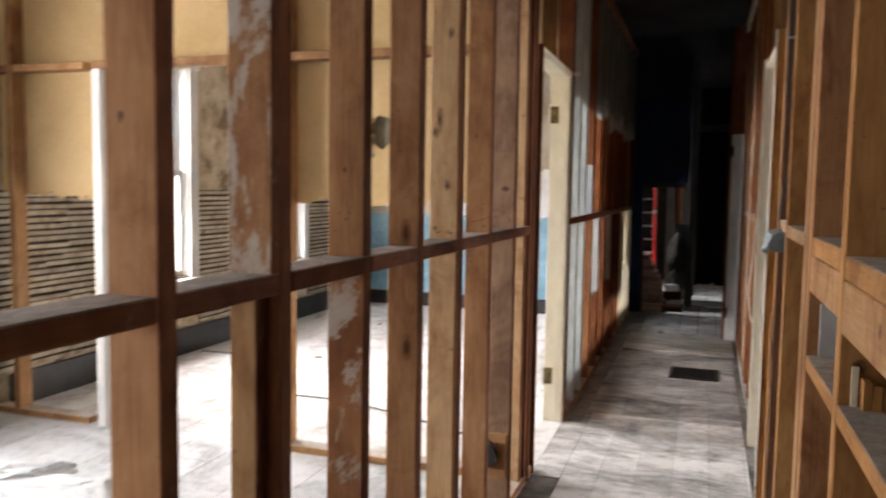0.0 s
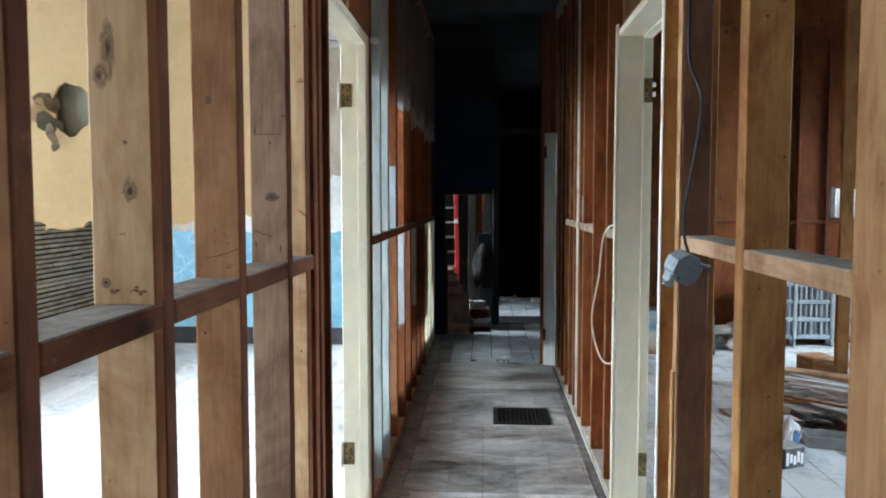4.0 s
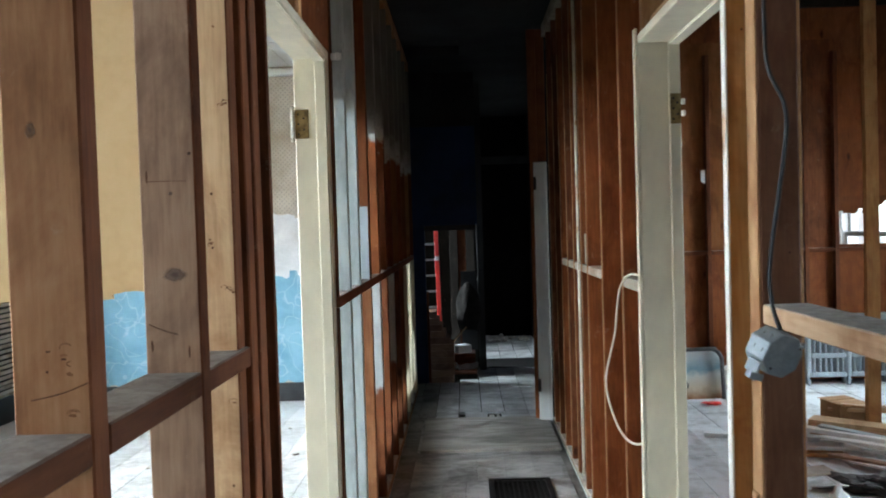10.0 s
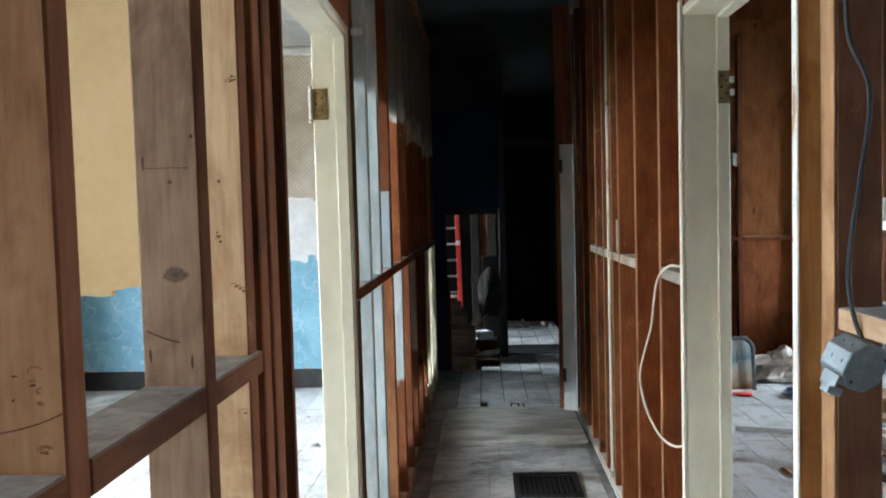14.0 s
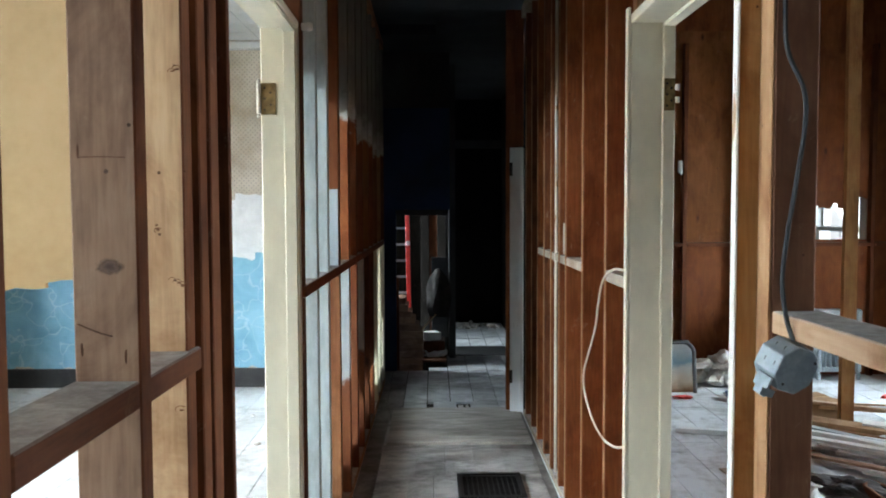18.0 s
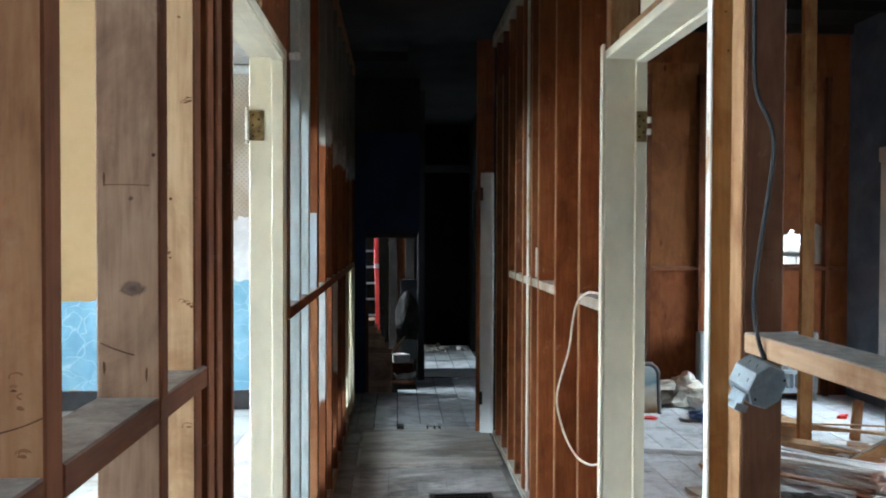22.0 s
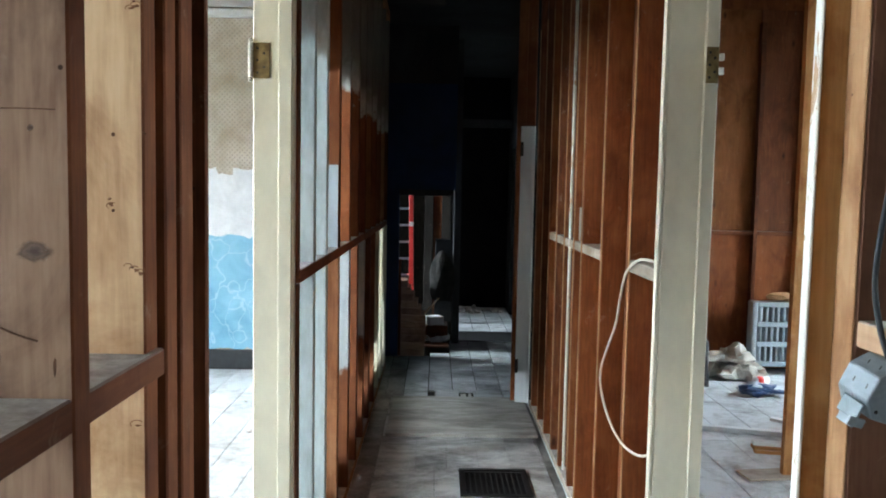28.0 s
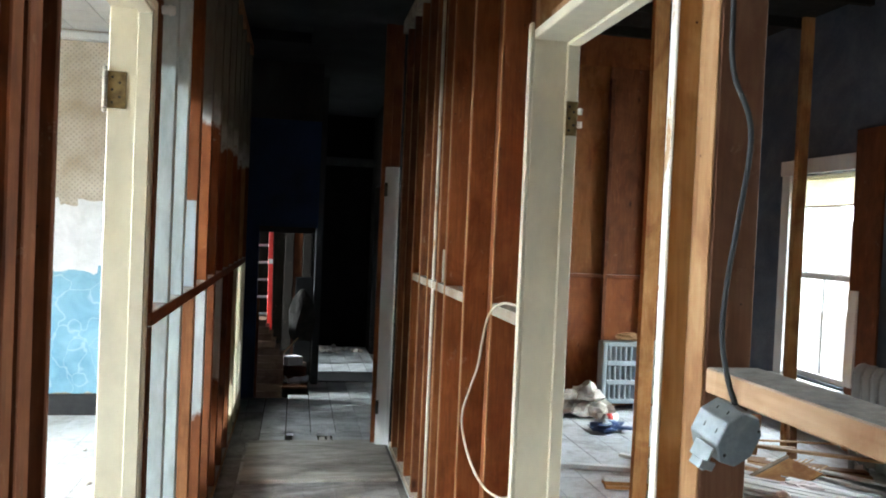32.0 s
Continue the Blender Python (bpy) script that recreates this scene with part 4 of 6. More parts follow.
for x, z, r, turn in ((-0.79, 1.805, 0.008, 0.2), (-0.799, 1.8, 0.007, 0.5), (-0.829, 1.51, 0.008, 0.9), (-0.788, 1.411, 0.0075, 0.1), (-0.797, 1.416, 0.007, 0.4), (-0.806, 1.42, 0.006, 0.3), (-0.795, 1.178, 0.01, 0.6)):
    mark_on(wall_left, x, 3.8155, z, r, turn)
for x, z, rx, rz in ((-0.806, 1.471, 0.0125, 0.019), (-0.836, 1.69, 0.011, 0.05), (-0.85, 1.65, 0.012, 0.018), (-0.812, 1.546, 0.004, 0.004), (-0.849, 1.324, 0.008, 0.009), (-0.8, 1.98, 0.011, 0.02), (-0.84, 2.3, 0.009, 0.014)):
    knot_on(wall_left, x, FRONT, z, rx, rz, int(z * 100), tone="pale")
for x, z in ((-0.839, 1.309), (-0.831, 1.312), (-0.8, 1.311), (-0.793, 1.306), (-0.787, 1.31), (-0.799, 1.317)):
    dent_on(wall_left, x, FRONT, z, 0.0042, int(-x * 1000))
knot_on(wall_left, -0.812, 3.557, 1.462, 0.02, 0.011, 3, tone="dusky")
knot_on(wall_left, -0.814, 3.557, 1.605, 0.004, 0.004, 4, tone="dusky")
for x, z in ((-0.857, 1.336), (-0.791, 1.325), (-0.856, 1.635)):
    part("nail_slit", blob_bm(0.0022, 0.011, int(z * 1000), 0.2, 8), knot_core, wall_left, at=(x, 3.5566, z))
crack_on(wall_left, [(-0.855, 1.6265), (-0.82, 1.627), (-0.785, 1.6262)], 3.556, 0.0009)
crack_on(wall_left, [(-0.862, 1.375), (-0.842, 1.366), (-0.825, 1.36), (-0.81, 1.356)], 3.556)
for x, z, s in ((-0.79, 1.803, 0.0045), (-0.797, 1.8, 0.004), (-0.793, 1.81, 0.003), (-0.83, 1.512, 0.0045), (-0.827, 1.503, 0.0035), (-0.832, 1.52, 0.003), (-0.787, 1.409, 0.0045), (-0.793, 1.414, 0.004), (-0.8, 1.418, 0.003), (-0.793, 1.176, 0.004), (-0.809, 1.963, 0.004), (-0.779, 1.618, 0.003)):
    dent_on(wall_left, x, 3.8158, z, s, int(z * 100))
for x, z, s in ((-0.803, 1.386, 0.004), (-0.796, 1.362, 0.0045), (-0.794, 1.31, 0.0045), (-0.803, 1.381, 0.003)):
    dent_on(wall_left, x, 3.1512, z, s, int(z * 100))
crack_on(wall_left, [(-0.846, 1.33), (-0.82, 1.335), (-0.795, 1.342), (-0.773, 1.351)], 3.1505, 0.0012)
wear = random.Random(17)
for y, _ in LEFT_STUDS:
    if 0.8 < y < 3.4:
        for k in range(7):
            if y in (1.585, 2.778):
                continue
            dent_on(wall_left, LX + wear.uniform(-0.035, 0.04), y - 0.0228, wear.choice((wear.uniform(1.31, 1.4), wear.uniform(1.4, 2.6), wear.uniform(0.3, 1.2))), wear.uniform(0.0015, 0.0034), k)
        for k in range(2):
            if y not in (1.585, 2.778):
                knot_on(wall_left, LX + wear.uniform(-0.03, 0.03), y - 0.0228, wear.uniform(1.4, 2.5), wear.uniform(0.005, 0.011), wear.uniform(0.008, 0.018), k, tone=_)
for y, half in ((1.46, 0.025), (2.022, 0.025), (3.249, 0.025), (2.55, 0.025)):
    for k in range(5):
        dent_on(wall_right, NX + wear.uniform(-0.03, 0.035), y - half - 0.0006, wear.uniform(0.5, 2.4), wear.uniform(0.002, 0.0045), k)
    for k in range(3):
        knot_on(wall_right, NX + wear.uniform(-0.03, 0.03), y - half - 0.0006, wear.uniform(0.5, 2.5), wear.uniform(0.006, 0.016), wear.uniform(0.008, 0.016), k, tone="orange")

worn_white = chipped("worn_white_paint", (0.66, 0.64, 0.58), (0.34, 0.2, 0.1), 0.42, 9.0)

# ---- door frames ----
def hinge(parent, at, side):
    """A butt hinge on a jamb that faces the camera: leaf with screw heads, knuckles, finials. side: -1 whole knuckle to -x, +1 a narrow leaf with broken knuckles to +x."""
    w = 0.025 if side < 0 else 0.018
    leaf = part("hinge", bm_box((-w, -0.004, -0.052), (w, 0.0, 0.052), 0.001), hinge_metal, parent, "tarnished butt hinge", at=at)
    for k in range(5) if side < 0 else (1, 3):
        bm = cyl_bm(bmesh.new(), (side * (w + 0.006), -0.008, -0.04 + k * 0.02 + (0.002 if side > 0 else 0)), 0.007, 0.0185, "z", 10)
        part("knuckle", bm, bright_steel, leaf, "bright worn hinge knuckle")
    if side < 0:
        for z in (-0.058, 0.058):
            bm = bmesh.new()
            bmesh.ops.create_icosphere(bm, subdivisions=1, radius=0.0075, matrix=Matrix.Translation((side * (w + 0.006), -0.008, z)))
            part("finial", bm, bright_steel, leaf)
    for dx, z in ((-0.012, 0.035), (0.008, 0.02), (-0.012, 0.0), (0.008, -0.02), (-0.012, -0.036)):
        part("screw", cyl_bm(bmesh.new(), (dx * w / 0.025, -0.0045, z), 0.004, 0.002, "y", 8), iron, leaf)
    return leaf


def door_frame(name, xa, xb, y0, y1, head, near_paint, label, hinge_x, side, stop_x, near_x):
    """Jambs and head of a cased opening in a wall of the yz plane."""
    d = thing(name, ((xa + xb) / 2, (y0 + y1) / 2, 0), label, "door frame", kind="structure")
    hx, hy = (xb - xa) / 2, (y1 - y0) / 2
    part("far_jamb", bm_box((-hx, hy, 0), (hx, hy + 0.026, head + 0.03), 0.003), cream, d, "cream-painted door jamb")
    part("head_jamb", bm_box((-hx, -hy + 0.001, head), (hx, hy - 0.001, head + 0.03), 0.003), cream, d, "cream-painted door head")
    part("near_jamb", bm_box((near_x[0] - (xa + xb) / 2, -hy - 0.016, 0), (near_x[1] - (xa + xb) / 2, -hy, head + 0.03), 0.003), near_paint, d)
    s0, s1 = sorted((stop_x - (xa + xb) / 2, stop_x + side * -0.04 - (xa + xb) / 2)) if side < 0 else (0.422 - (xa + xb) / 2, hx - 0.001)
    part("door_stop", bm_box((s0, hy - 0.012, 0), (s1, hy - 0.0005, head - 0.001), 0.002), cream, d)
    part("door_stop", bm_box((s0, -hy + 0.002, head - 0.012), (s1, hy - 0.013, head - 0.0005), 0.002), cream, d)
    for z in (1.918, 0.29):
        hinge(d, (hinge_x - (xa + xb) / 2, hy - (0.001 if side < 0 else 0.0125), z), side)
    return d


door_frame("door_1", L - 0.128, L - 0.004, 4.075, 5.0, 2.15, wood("red", "z"), "cream-painted door frame with empty hinges, no door", -0.872, -1, -0.82, (L - 0.12, L + 0.01))
door_r = door_frame("door_2", 0.319, 0.462, 3.99, 4.93, 2.15, wood("orange", "z"), "cream-painted door frame with an empty hinge, no door", 0.442, 1, 0.41, (0.3, 0.465))
part("painted_edge", bm_box((-0.006, -0.02, 0), (0.0, 0.004, 2.18), 0.002), worn_white, door_r, "chipped white paint on the jamb's edge", at=(-0.091, -0.472, 0))
part("architrave_edge", bm_box((-0.01, 0.0, 0), (0.0, 0.03, 2.2), 0.002), cream, door_r, at=(-0.0725, 0.468, 0))
part("cripple", bm_box((-0.048, -0.022, 0), (0.048, 0.022, 0.77), 0.003), wood("tan", "z"), wall_left, at=(LX, 4.5, 2.183))
part("header", bm_box((-0.048, 0, 0), (0.048, 0.8, 0.045), 0.003), wood("tan", "y"), wall_right, at=(RX, 4.08, 2.183))
part("cripple", bm_box((-0.048, -0.022, 0), (0.048, 0.022, 0.73), 0.003), wood("brown", "z"), wall_right, at=(RX, 4.5, 2.23))
part("transom_board", bm_box((-0.006, 0, 0), (0.006, 0.8, 0.76), 0.002), tan_board, wall_left, "tan board over the door head", at=(L - DEEP + 0.008, 4.12, 2.185))
part("transom_board", bm_box((-0.006, 0, 0), (0.006, 0.9, 0.76), 0.002), cream, wall_right, "dull cream board over the door head", at=(R + DEEP - 0.008, 4.02, 2.185))
knob = thing("white_peg", (L - 0.003, 5.063, 2.17), "small white porcelain insulator nailed beside the door frame", "insulator")
bm = bmesh.new()
cyl_bm(bm, (0.012, 0, 0), 0.013, 0.022, "x", 12)
cyl_bm(bm, (0.032, 0, 0), 0.017, 0.016, "x", 12, 0.012)
part("body", bm, white_paint, knob, smooth=True)

# pale door casing at the end of the passage
d3 = thing("door_3", pose(0.298, 8.22, 0.0, 0, 0, 80), "pale painted door leaf standing ajar at the end of the passage", "door", kind="structure")
part("leaf", bm_box((-0.016, -0.05, 0.02), (0.016, 0.05, 2.012), 0.004), dull_white, d3)
part("edge_bead", bm_box((-0.024, -0.05, 0.02), (-0.0165, -0.03, 2.012), 0.002), dull_white, d3)
for z in (0.24, 1.8):
    part("hinge", bm_box((-0.03, 0.03, z), (-0.0165, 0.052, z + 0.1), 0.002), iron, d3)


part("door_post", bm_box((0.222, 8.262, 0.0), (0.288, 8.298, TOP - 0.01), 0.004), wood("panel", "z"), wall_right, "dark red-brown post beside the pale door")
part("door_post", bm_box((0.2885, 8.268, 2.024), (0.354, 8.298, TOP - 0.01), 0.004), wood("panel", "z"), wall_right)

# Boards on the room sides; the west ones are unseen, added to block light.
part("back_boards", bm_box((-0.012, 0, 0), (0.0, 4.3, TOP - 2.14), 0), tan_board, wall_left, "unseen board behind the upper studs, added to block light", at=(L - DEEP - 0.002, 5.06, 2.05))
part("back_boards", bm_box((-0.012, 0, 0), (0.0, 2.6, 0.76), 0), wood("umber", "z"), wall_left, "unseen brown board behind the upper studs, added to block light", at=(L - DEEP - 0.002, 6.76, 1.288))
part("back_skirting", bm_box((-0.022, 0, 0), (0.0, 4.13, 0.21), 0.003), black_board, wall_left, "black skirting board on the room side", at=(L - DEEP - 0.002, 5.06, 0.0))
part("back_boards", bm_box((0.0, 0, 0), (0.014, 1.8, TOP - 0.1), 0), wood("panel", "z"), wall_right, "red-brown boarding behind the studs", at=(R + DEEP + 0.002, 5.0, 0.05))
part("back_boards", bm_box((0.0, 0, 0), (0.014, 1.398, TOP - 0.1), 0), wood("panel", "z"), wall_right, "dark red-brown boarding behind the studs", at=(R + DEEP + 0.002, 6.802, 0.05))
part("back_boards", bm_box((-0.012, 0, 0), (0.0, 1.6, 0.82), 0), wood("umber", "z"), wall_left, "unseen brown board behind the lower studs, added to block light", at=(L - DEEP - 0.002, 6.9, 0.42))

dark_olive = plain("dim_olive", [(0.35, (0.17, 0.16, 0.115)), (0.65, (0.27, 0.25, 0.185))], 8.0, 0.95)

# ---- partition between the two west rooms ----
def torn_grid_bm(x0, x1, z0, z1, keep, thick, cell=0.035, seed=3, hole=None):
    """A thin upright sheet in the xz plane of which only the kept cells are left; torn edges wander."""
    nx, nz = int((x1 - x0) / cell), int((z1 - z0) / cell)
    bm = bmesh.new()
    grid = {}

    def vert(i, j):
        if (i, j) not in grid:
            x, z = x0 + (x1 - x0) * i / nx, z0 + (z1 - z0) * j / nz
            k = 0.0 if i in (0, nx) or j == nz else cell * 0.95
            grid[i, j] = bm.verts.new((x + k * noise.noise((x * 0.61 / cell, z * 0.61 / cell, seed)), 0, z + k * noise.noise((x * 0.61 / cell, z * 0.61 / cell, seed + 7.3))))
        return grid[i, j]

    for i in range(nx):
        for j in range(nz):
            if keep(x0 + (x1 - x0) * (i + 0.5) / nx, z0 + (z1 - z0) * (j + 0.5) / nz):
                bm.faces.new((vert(i, j), vert(i + 1, j), vert(i + 1, j + 1), vert(i, j + 1)))
    if hole:
        # the rim of the hole follows an uneven oval
        hx, hz, rx, rz = hole
        for v in bm.verts:
            a = math.atan2((v.co.z - hz) / rz, (v.co.x - hx) / rx)
            r = math.hypot((v.co.x - hx) / rx, (v.co.z - hz) / rz)
            if r < 1.45 and (v.is_boundary or r < 1.0):
                w = (1 + 0.1 * math.sin(3 * a + 1) + 0.05 * math.sin(7 * a)) / max(r, 0.01)
                v.co.x, v.co.z = hx + (v.co.x - hx) * w, hz + (v.co.z - hz) * w
    ext = bmesh.ops.extrude_face_region(bm, geom=bm.faces[:])
    for v in ext["geom"]:
        if isinstance(v, bmesh.types.BMVert):
            v.co.y += thick
    bmesh.ops.recalc_face_normals(bm, faces=bm.faces)
    return bm


def tan_left(x, z):
    if -3.42 < x < -2.145 and z < 2.14:
        return False
    if math.hypot((x + 1.59) / 0.068, (z - 1.75) / 0.085) < 1.0:
        return False
    return z > 1.385 + 0.045 * noise.noise((x * 4.0, 0.3, 5)) + 0.03 * noise.noise((x * 14, 0.7, 2))


bm = bmesh.new()
box_bm(bm, (WEST, PART, TOP - 0.07), (L - DEEP - 0.003, PART + 0.1, TOP - 0.002), 0.003)
box_bm(bm, (WEST, PART, 0.0), (-3.46, PART + 0.1, 0.04), 0.003)
box_bm(bm, (-2.14, PART, 0.0), (L - DEEP - 0.003, PART + 0.1, 0.04), 0.003)
wall_mid = structure("wall_partition", bm, wood("tan", "x", 0.8), "open timber partition with tan board above and nothing below")
for x, tone in ((-4.02, "tan"), (-2.118, "tan"), (-0.93, "brown")):
    stud(wall_mid, x, PART + 0.05, 0.04, TOP - 0.07, tone, dx=0.045, dy=0.098)
part("casing", bm_box((-0.03, -0.055, 0), (0.03, 0.06, 2.12), 0.004), white_paint, wall_mid, "white-painted door post", at=(-3.36, PART + 0.05, 0))
part("header", bm_box((0, -0.05, 0), (1.255, 0.05, 0.045), 0.003), wood("tan", "x", 0.6), wall_mid, at=(-3.4, PART + 0.05, 2.12))
for a, b in ((-4.19, -4.05), (-3.99, -3.45), (-2.092, -0.96)):
    block(wall_mid, PART + 0.05, a, b, 2.165, "tan", along="x")
part("tan_board", torn_grid_bm(WEST, L - DEEP - 0.004, 1.3, TOP - 0.07, tan_left, 0.012, 0.02, hole=(-1.59, 1.75, 0.068, 0.085)), tan_board, wall_mid, "tan plasterboard torn off along its lower edge, with a hole", at=(0, PART + 0.102, 0))
# Sheet added behind the hole, coloured like the dim room beyond.
part("hole_backing", bm_box((-0.2, 0, 0), (0.2, 0.01, 0.42), 0), dark_olive, wall_mid, "olive sheet added behind the hole for a dim view", at=(-1.59, PART + 0.13, 1.54))
for k, (x, z, w, h, tilt) in enumerate(((-1.668, 1.775, 0.034, 0.06, 30), (-1.688, 1.735, 0.036, 0.058, -25), (-1.665, 1.705, 0.034, 0.06, -40), (-1.655, 1.668, 0.018, 0.05, -20), (-1.69, 1.76, 0.02, 0.04, 55), (-1.64, 1.625, 0.01, 0.03, 25))):
    part("paper_flap", blob_bm(w, h * 0.6, k + 3, 0.45, 11), (dirty_plaster, tan_board, dark_olive)[k % 3], wall_mid, "torn paper beside the hole", at=pose(x, PART + 0.096 - 0.003 * k, z, 10 * (k % 3 - 1), tilt, 20))

# ---- west room: far wall, lath, skirting ----
bm = bm_box((WEST, BLUE, -0.1), (L - DEEP, BLUE + 0.12, TOP), 0)
wall_blue = structure("wall_blue", bm, wallpaper, "beige dotted wallpaper over a sky-blue marbled dado")


def dado_edge(x, z):
    return z < 1.14 + 0.035 * noise.noise((x * 3, 1, 1)) + 0.02 * noise.noise((x * 11, 2, 2))


part("dado", torn_grid_bm(WEST, L - DEEP, 0.17, 1.24, dado_edge, 0.004), blue_wall, wall_blue, "sky-blue marbled paint with pale veins", at=(0, BLUE - 0.005, 0))
part("bare_plaster", torn_grid_bm(-2.75, L - DEEP, 1.12, 1.8, lambda x, z: z < 1.68 + 0.05 * noise.noise((x * 4, 3, 3)), 0.002), paper_white, wall_blue, "strip of bare whitish plaster", at=(0, BLUE - 0.003, 0))
structure("baseboard_blue", bm_box((WEST + 0.03, BLUE - 0.028, 0.0), (L - DEEP, BLUE - 0.008, 0.168), 0.004), black_board, "black-painted skirting board", "skirting")
structure("trim_crown", bm_box((WEST, BLUE - 0.06, 2.93), (L - DEEP, BLUE - 0.001, 2.998), 0.012), crown_white, "white crown moulding", "moulding")
structure("baseboard_west", bm_box((WEST + 0.012, PART + 0.1, 0.0), (WEST + 0.04, BLUE - 0.03, 0.22), 0.004), black_board, "black-painted skirting board under bare lath", "skirting")
structure("baseboard_near", bm_box((WEST + 0.012, SOUTH, 0.0), (WEST + 0.04, PART - 0.01, 0.22), 0.004), black_board, "black-painted skirting board", "skirting")

# ---- shell of the east room and the hall ----
bm = bmesh.new()
HX0, HX1, HZ0, HZ1 = 3.19, 3.7, 1.265, 1.66
for lo, hi in (((R + DEEP, BROWN, -0.1), (HX0, BROWN + 0.02, TOP + 0.5)), ((HX1, BROWN, -0.1), (EAST, BROWN + 0.02, TOP + 0.5)), ((HX0, BROWN, -0.1), (HX1, BROWN + 0.02, HZ0)), ((HX0, BROWN, HZ1 + 0.05), (HX1, BROWN + 0.02, TOP + 0.5))):
    box_bm(bm, lo, hi)
wall_brown = structure("wall_brown", bm, wood("panel", "z"), "red-brown boarded back of a stripped wall")
part("torn_edge", torn_grid_bm(HX0, HX1, 1.55, HZ1 + 0.055, lambda x, z: z > 1.50 + 0.3 * (x - HX0) + 0.1 * noise.noise((x * 12, 4, 1)), 0.01, 0.02), wood("panel", "z"), wall_brown, at=(0, BROWN + 0.003, 0))
for x in (0.75, 1.15, 1.55, 1.98, 2.47, 2.87, 3.15, 3.72):
    part("stud", timber_bm((0.04, 0.06, TOP), int(x * 100), 0.003), wood("red", "z"), wall_brown, at=(x, BROWN - 0.032, 0))
# The bay beyond x 2.4 is darker: its want of light in the tone.
for a, b in ((0.46, 0.98), (0.985, 1.75), (1.755, 2.46), (2.465, 3.13)):
    part("upper_boarding", bm_box((0, -0.004, 0), (b - a, 0.0, 1.95), 0), wood("red" if a > 2.4 else "umber", "z"), wall_brown, "lighter brown board above the blocking", at=(a, BROWN - 0.0005, 1.22))
xs = (0.49, 0.75, 1.15, 1.55, 1.98, 2.47, 2.87, 3.15, 3.72, 3.93)
for a, b in zip(xs, xs[1:]):
    part("blocking", bm_box((0.022, -0.03, -0.035), (b - a - 0.022, 0.03, 0), 0.003), wood("red", "x", 0.6), wall_brown, at=(a, BROWN - 0.032, 1.24))
# East and end walls of the hall have its darkness painted into them.
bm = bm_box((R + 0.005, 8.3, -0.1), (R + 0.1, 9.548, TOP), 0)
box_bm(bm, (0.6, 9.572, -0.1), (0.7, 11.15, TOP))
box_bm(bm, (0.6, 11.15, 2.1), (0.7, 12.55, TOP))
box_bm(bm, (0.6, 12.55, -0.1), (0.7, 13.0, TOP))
structure("wall_hall_east", bm, shade_soot, "hall wall, near black as if unlit")
# Opening added so that the unseen last west window lights the stairwell.
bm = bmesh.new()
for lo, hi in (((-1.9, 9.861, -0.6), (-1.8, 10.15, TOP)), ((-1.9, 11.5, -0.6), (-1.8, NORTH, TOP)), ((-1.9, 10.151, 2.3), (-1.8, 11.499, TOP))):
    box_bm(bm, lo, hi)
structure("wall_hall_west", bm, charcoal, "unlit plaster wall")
structure("wall_hall_end", bm_box((-0.1, 13.0, -0.1), (0.7, 13.08, TOP), 0), shade_soot, "end wall of the hall, near black as if unlit")
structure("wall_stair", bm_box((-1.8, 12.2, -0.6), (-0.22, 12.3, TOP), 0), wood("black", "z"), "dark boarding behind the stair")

# navy wall with a low opening
bm = bmesh.new()
box_bm(bm, (-1.85, 9.4, 0.0), (L - DEEP, 9.86, TOP))
box_bm(bm, (L - DEEP, 9.86, -0.5), (-0.69, 9.95, 1.55))
box_bm(bm, (L - DEEP, 9.86, 1.551), (-0.17, 9.95, 2.52))
wall_navy = structure("wall_navy", bm, navy, "navy-painted wall above a low opening")
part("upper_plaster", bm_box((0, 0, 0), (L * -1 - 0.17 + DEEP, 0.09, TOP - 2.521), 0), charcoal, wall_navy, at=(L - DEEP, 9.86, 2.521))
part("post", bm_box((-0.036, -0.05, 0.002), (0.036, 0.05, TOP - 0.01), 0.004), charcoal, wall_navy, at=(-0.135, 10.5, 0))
# Near-black strip over the floor between y 10.6 and 11.2.
part("threshold", bm_box((-0.098, 10.605, -0.021), (0.597, 11.195, -0.003), 0.002), shade_soot, wall_navy, "near-black strip across the floor")
part("maroon_edge", bm_box((-0.688, 9.863, 0.001), (-0.664, 9.9, 0.9), 0.002), wood("red", "z"), wall_navy)
part("opening_trim", bm_box((0, -0.012, 0), (0.5, 0.0, 0.05), 0.003), charcoal, wall_navy, at=(-0.69, 9.859, 1.5))
bm = bmesh.new()
prof = [(0, 0)] + [(0.16 * (1 - math.cos(a)), 0.16 * (1 - math.sin(a)) * -1) for a in [k * math.pi / 16 for k in range(9)]]
vs = [bm.verts.new((-x, y, z)) for y in (0, 0.05) for x, z in prof]
n = len(prof)
bm.faces.new(vs[:n])
bm.faces.new(vs[n:][::-1])
for k in range(n):
    bm.faces.new((vs[k], vs[n + k], vs[n + (k + 1) % n], vs[(k + 1) % n]))
bmesh.ops.recalc_face_normals(bm, faces=bm.faces)
part("arched_corner", bm, charcoal, wall_navy, at=(-0.195, 9.88, 1.55))
structure("trim_beam", bm_box((-0.1, 12.6, 2.36), (0.599, 12.7, 2.46), 0.005), charcoal, "grey beam across the hall", "beam")

# ---- floors (bodies; boards follow at the end) ----
bm = bmesh.new()
box_bm(bm, (WEST, SOUTH, -0.06), (EAST, 9.3, -0.022))
box_bm(bm, (-0.15, 9.3, -0.06), (EAST, NORTH, -0.022))
box_bm(bm, (-0.86, 9.3, -0.06), (-0.151, 9.835, -0.022))
box_bm(bm, (-0.38, 9.836, -0.06), (-0.151, 9.98, -0.022))
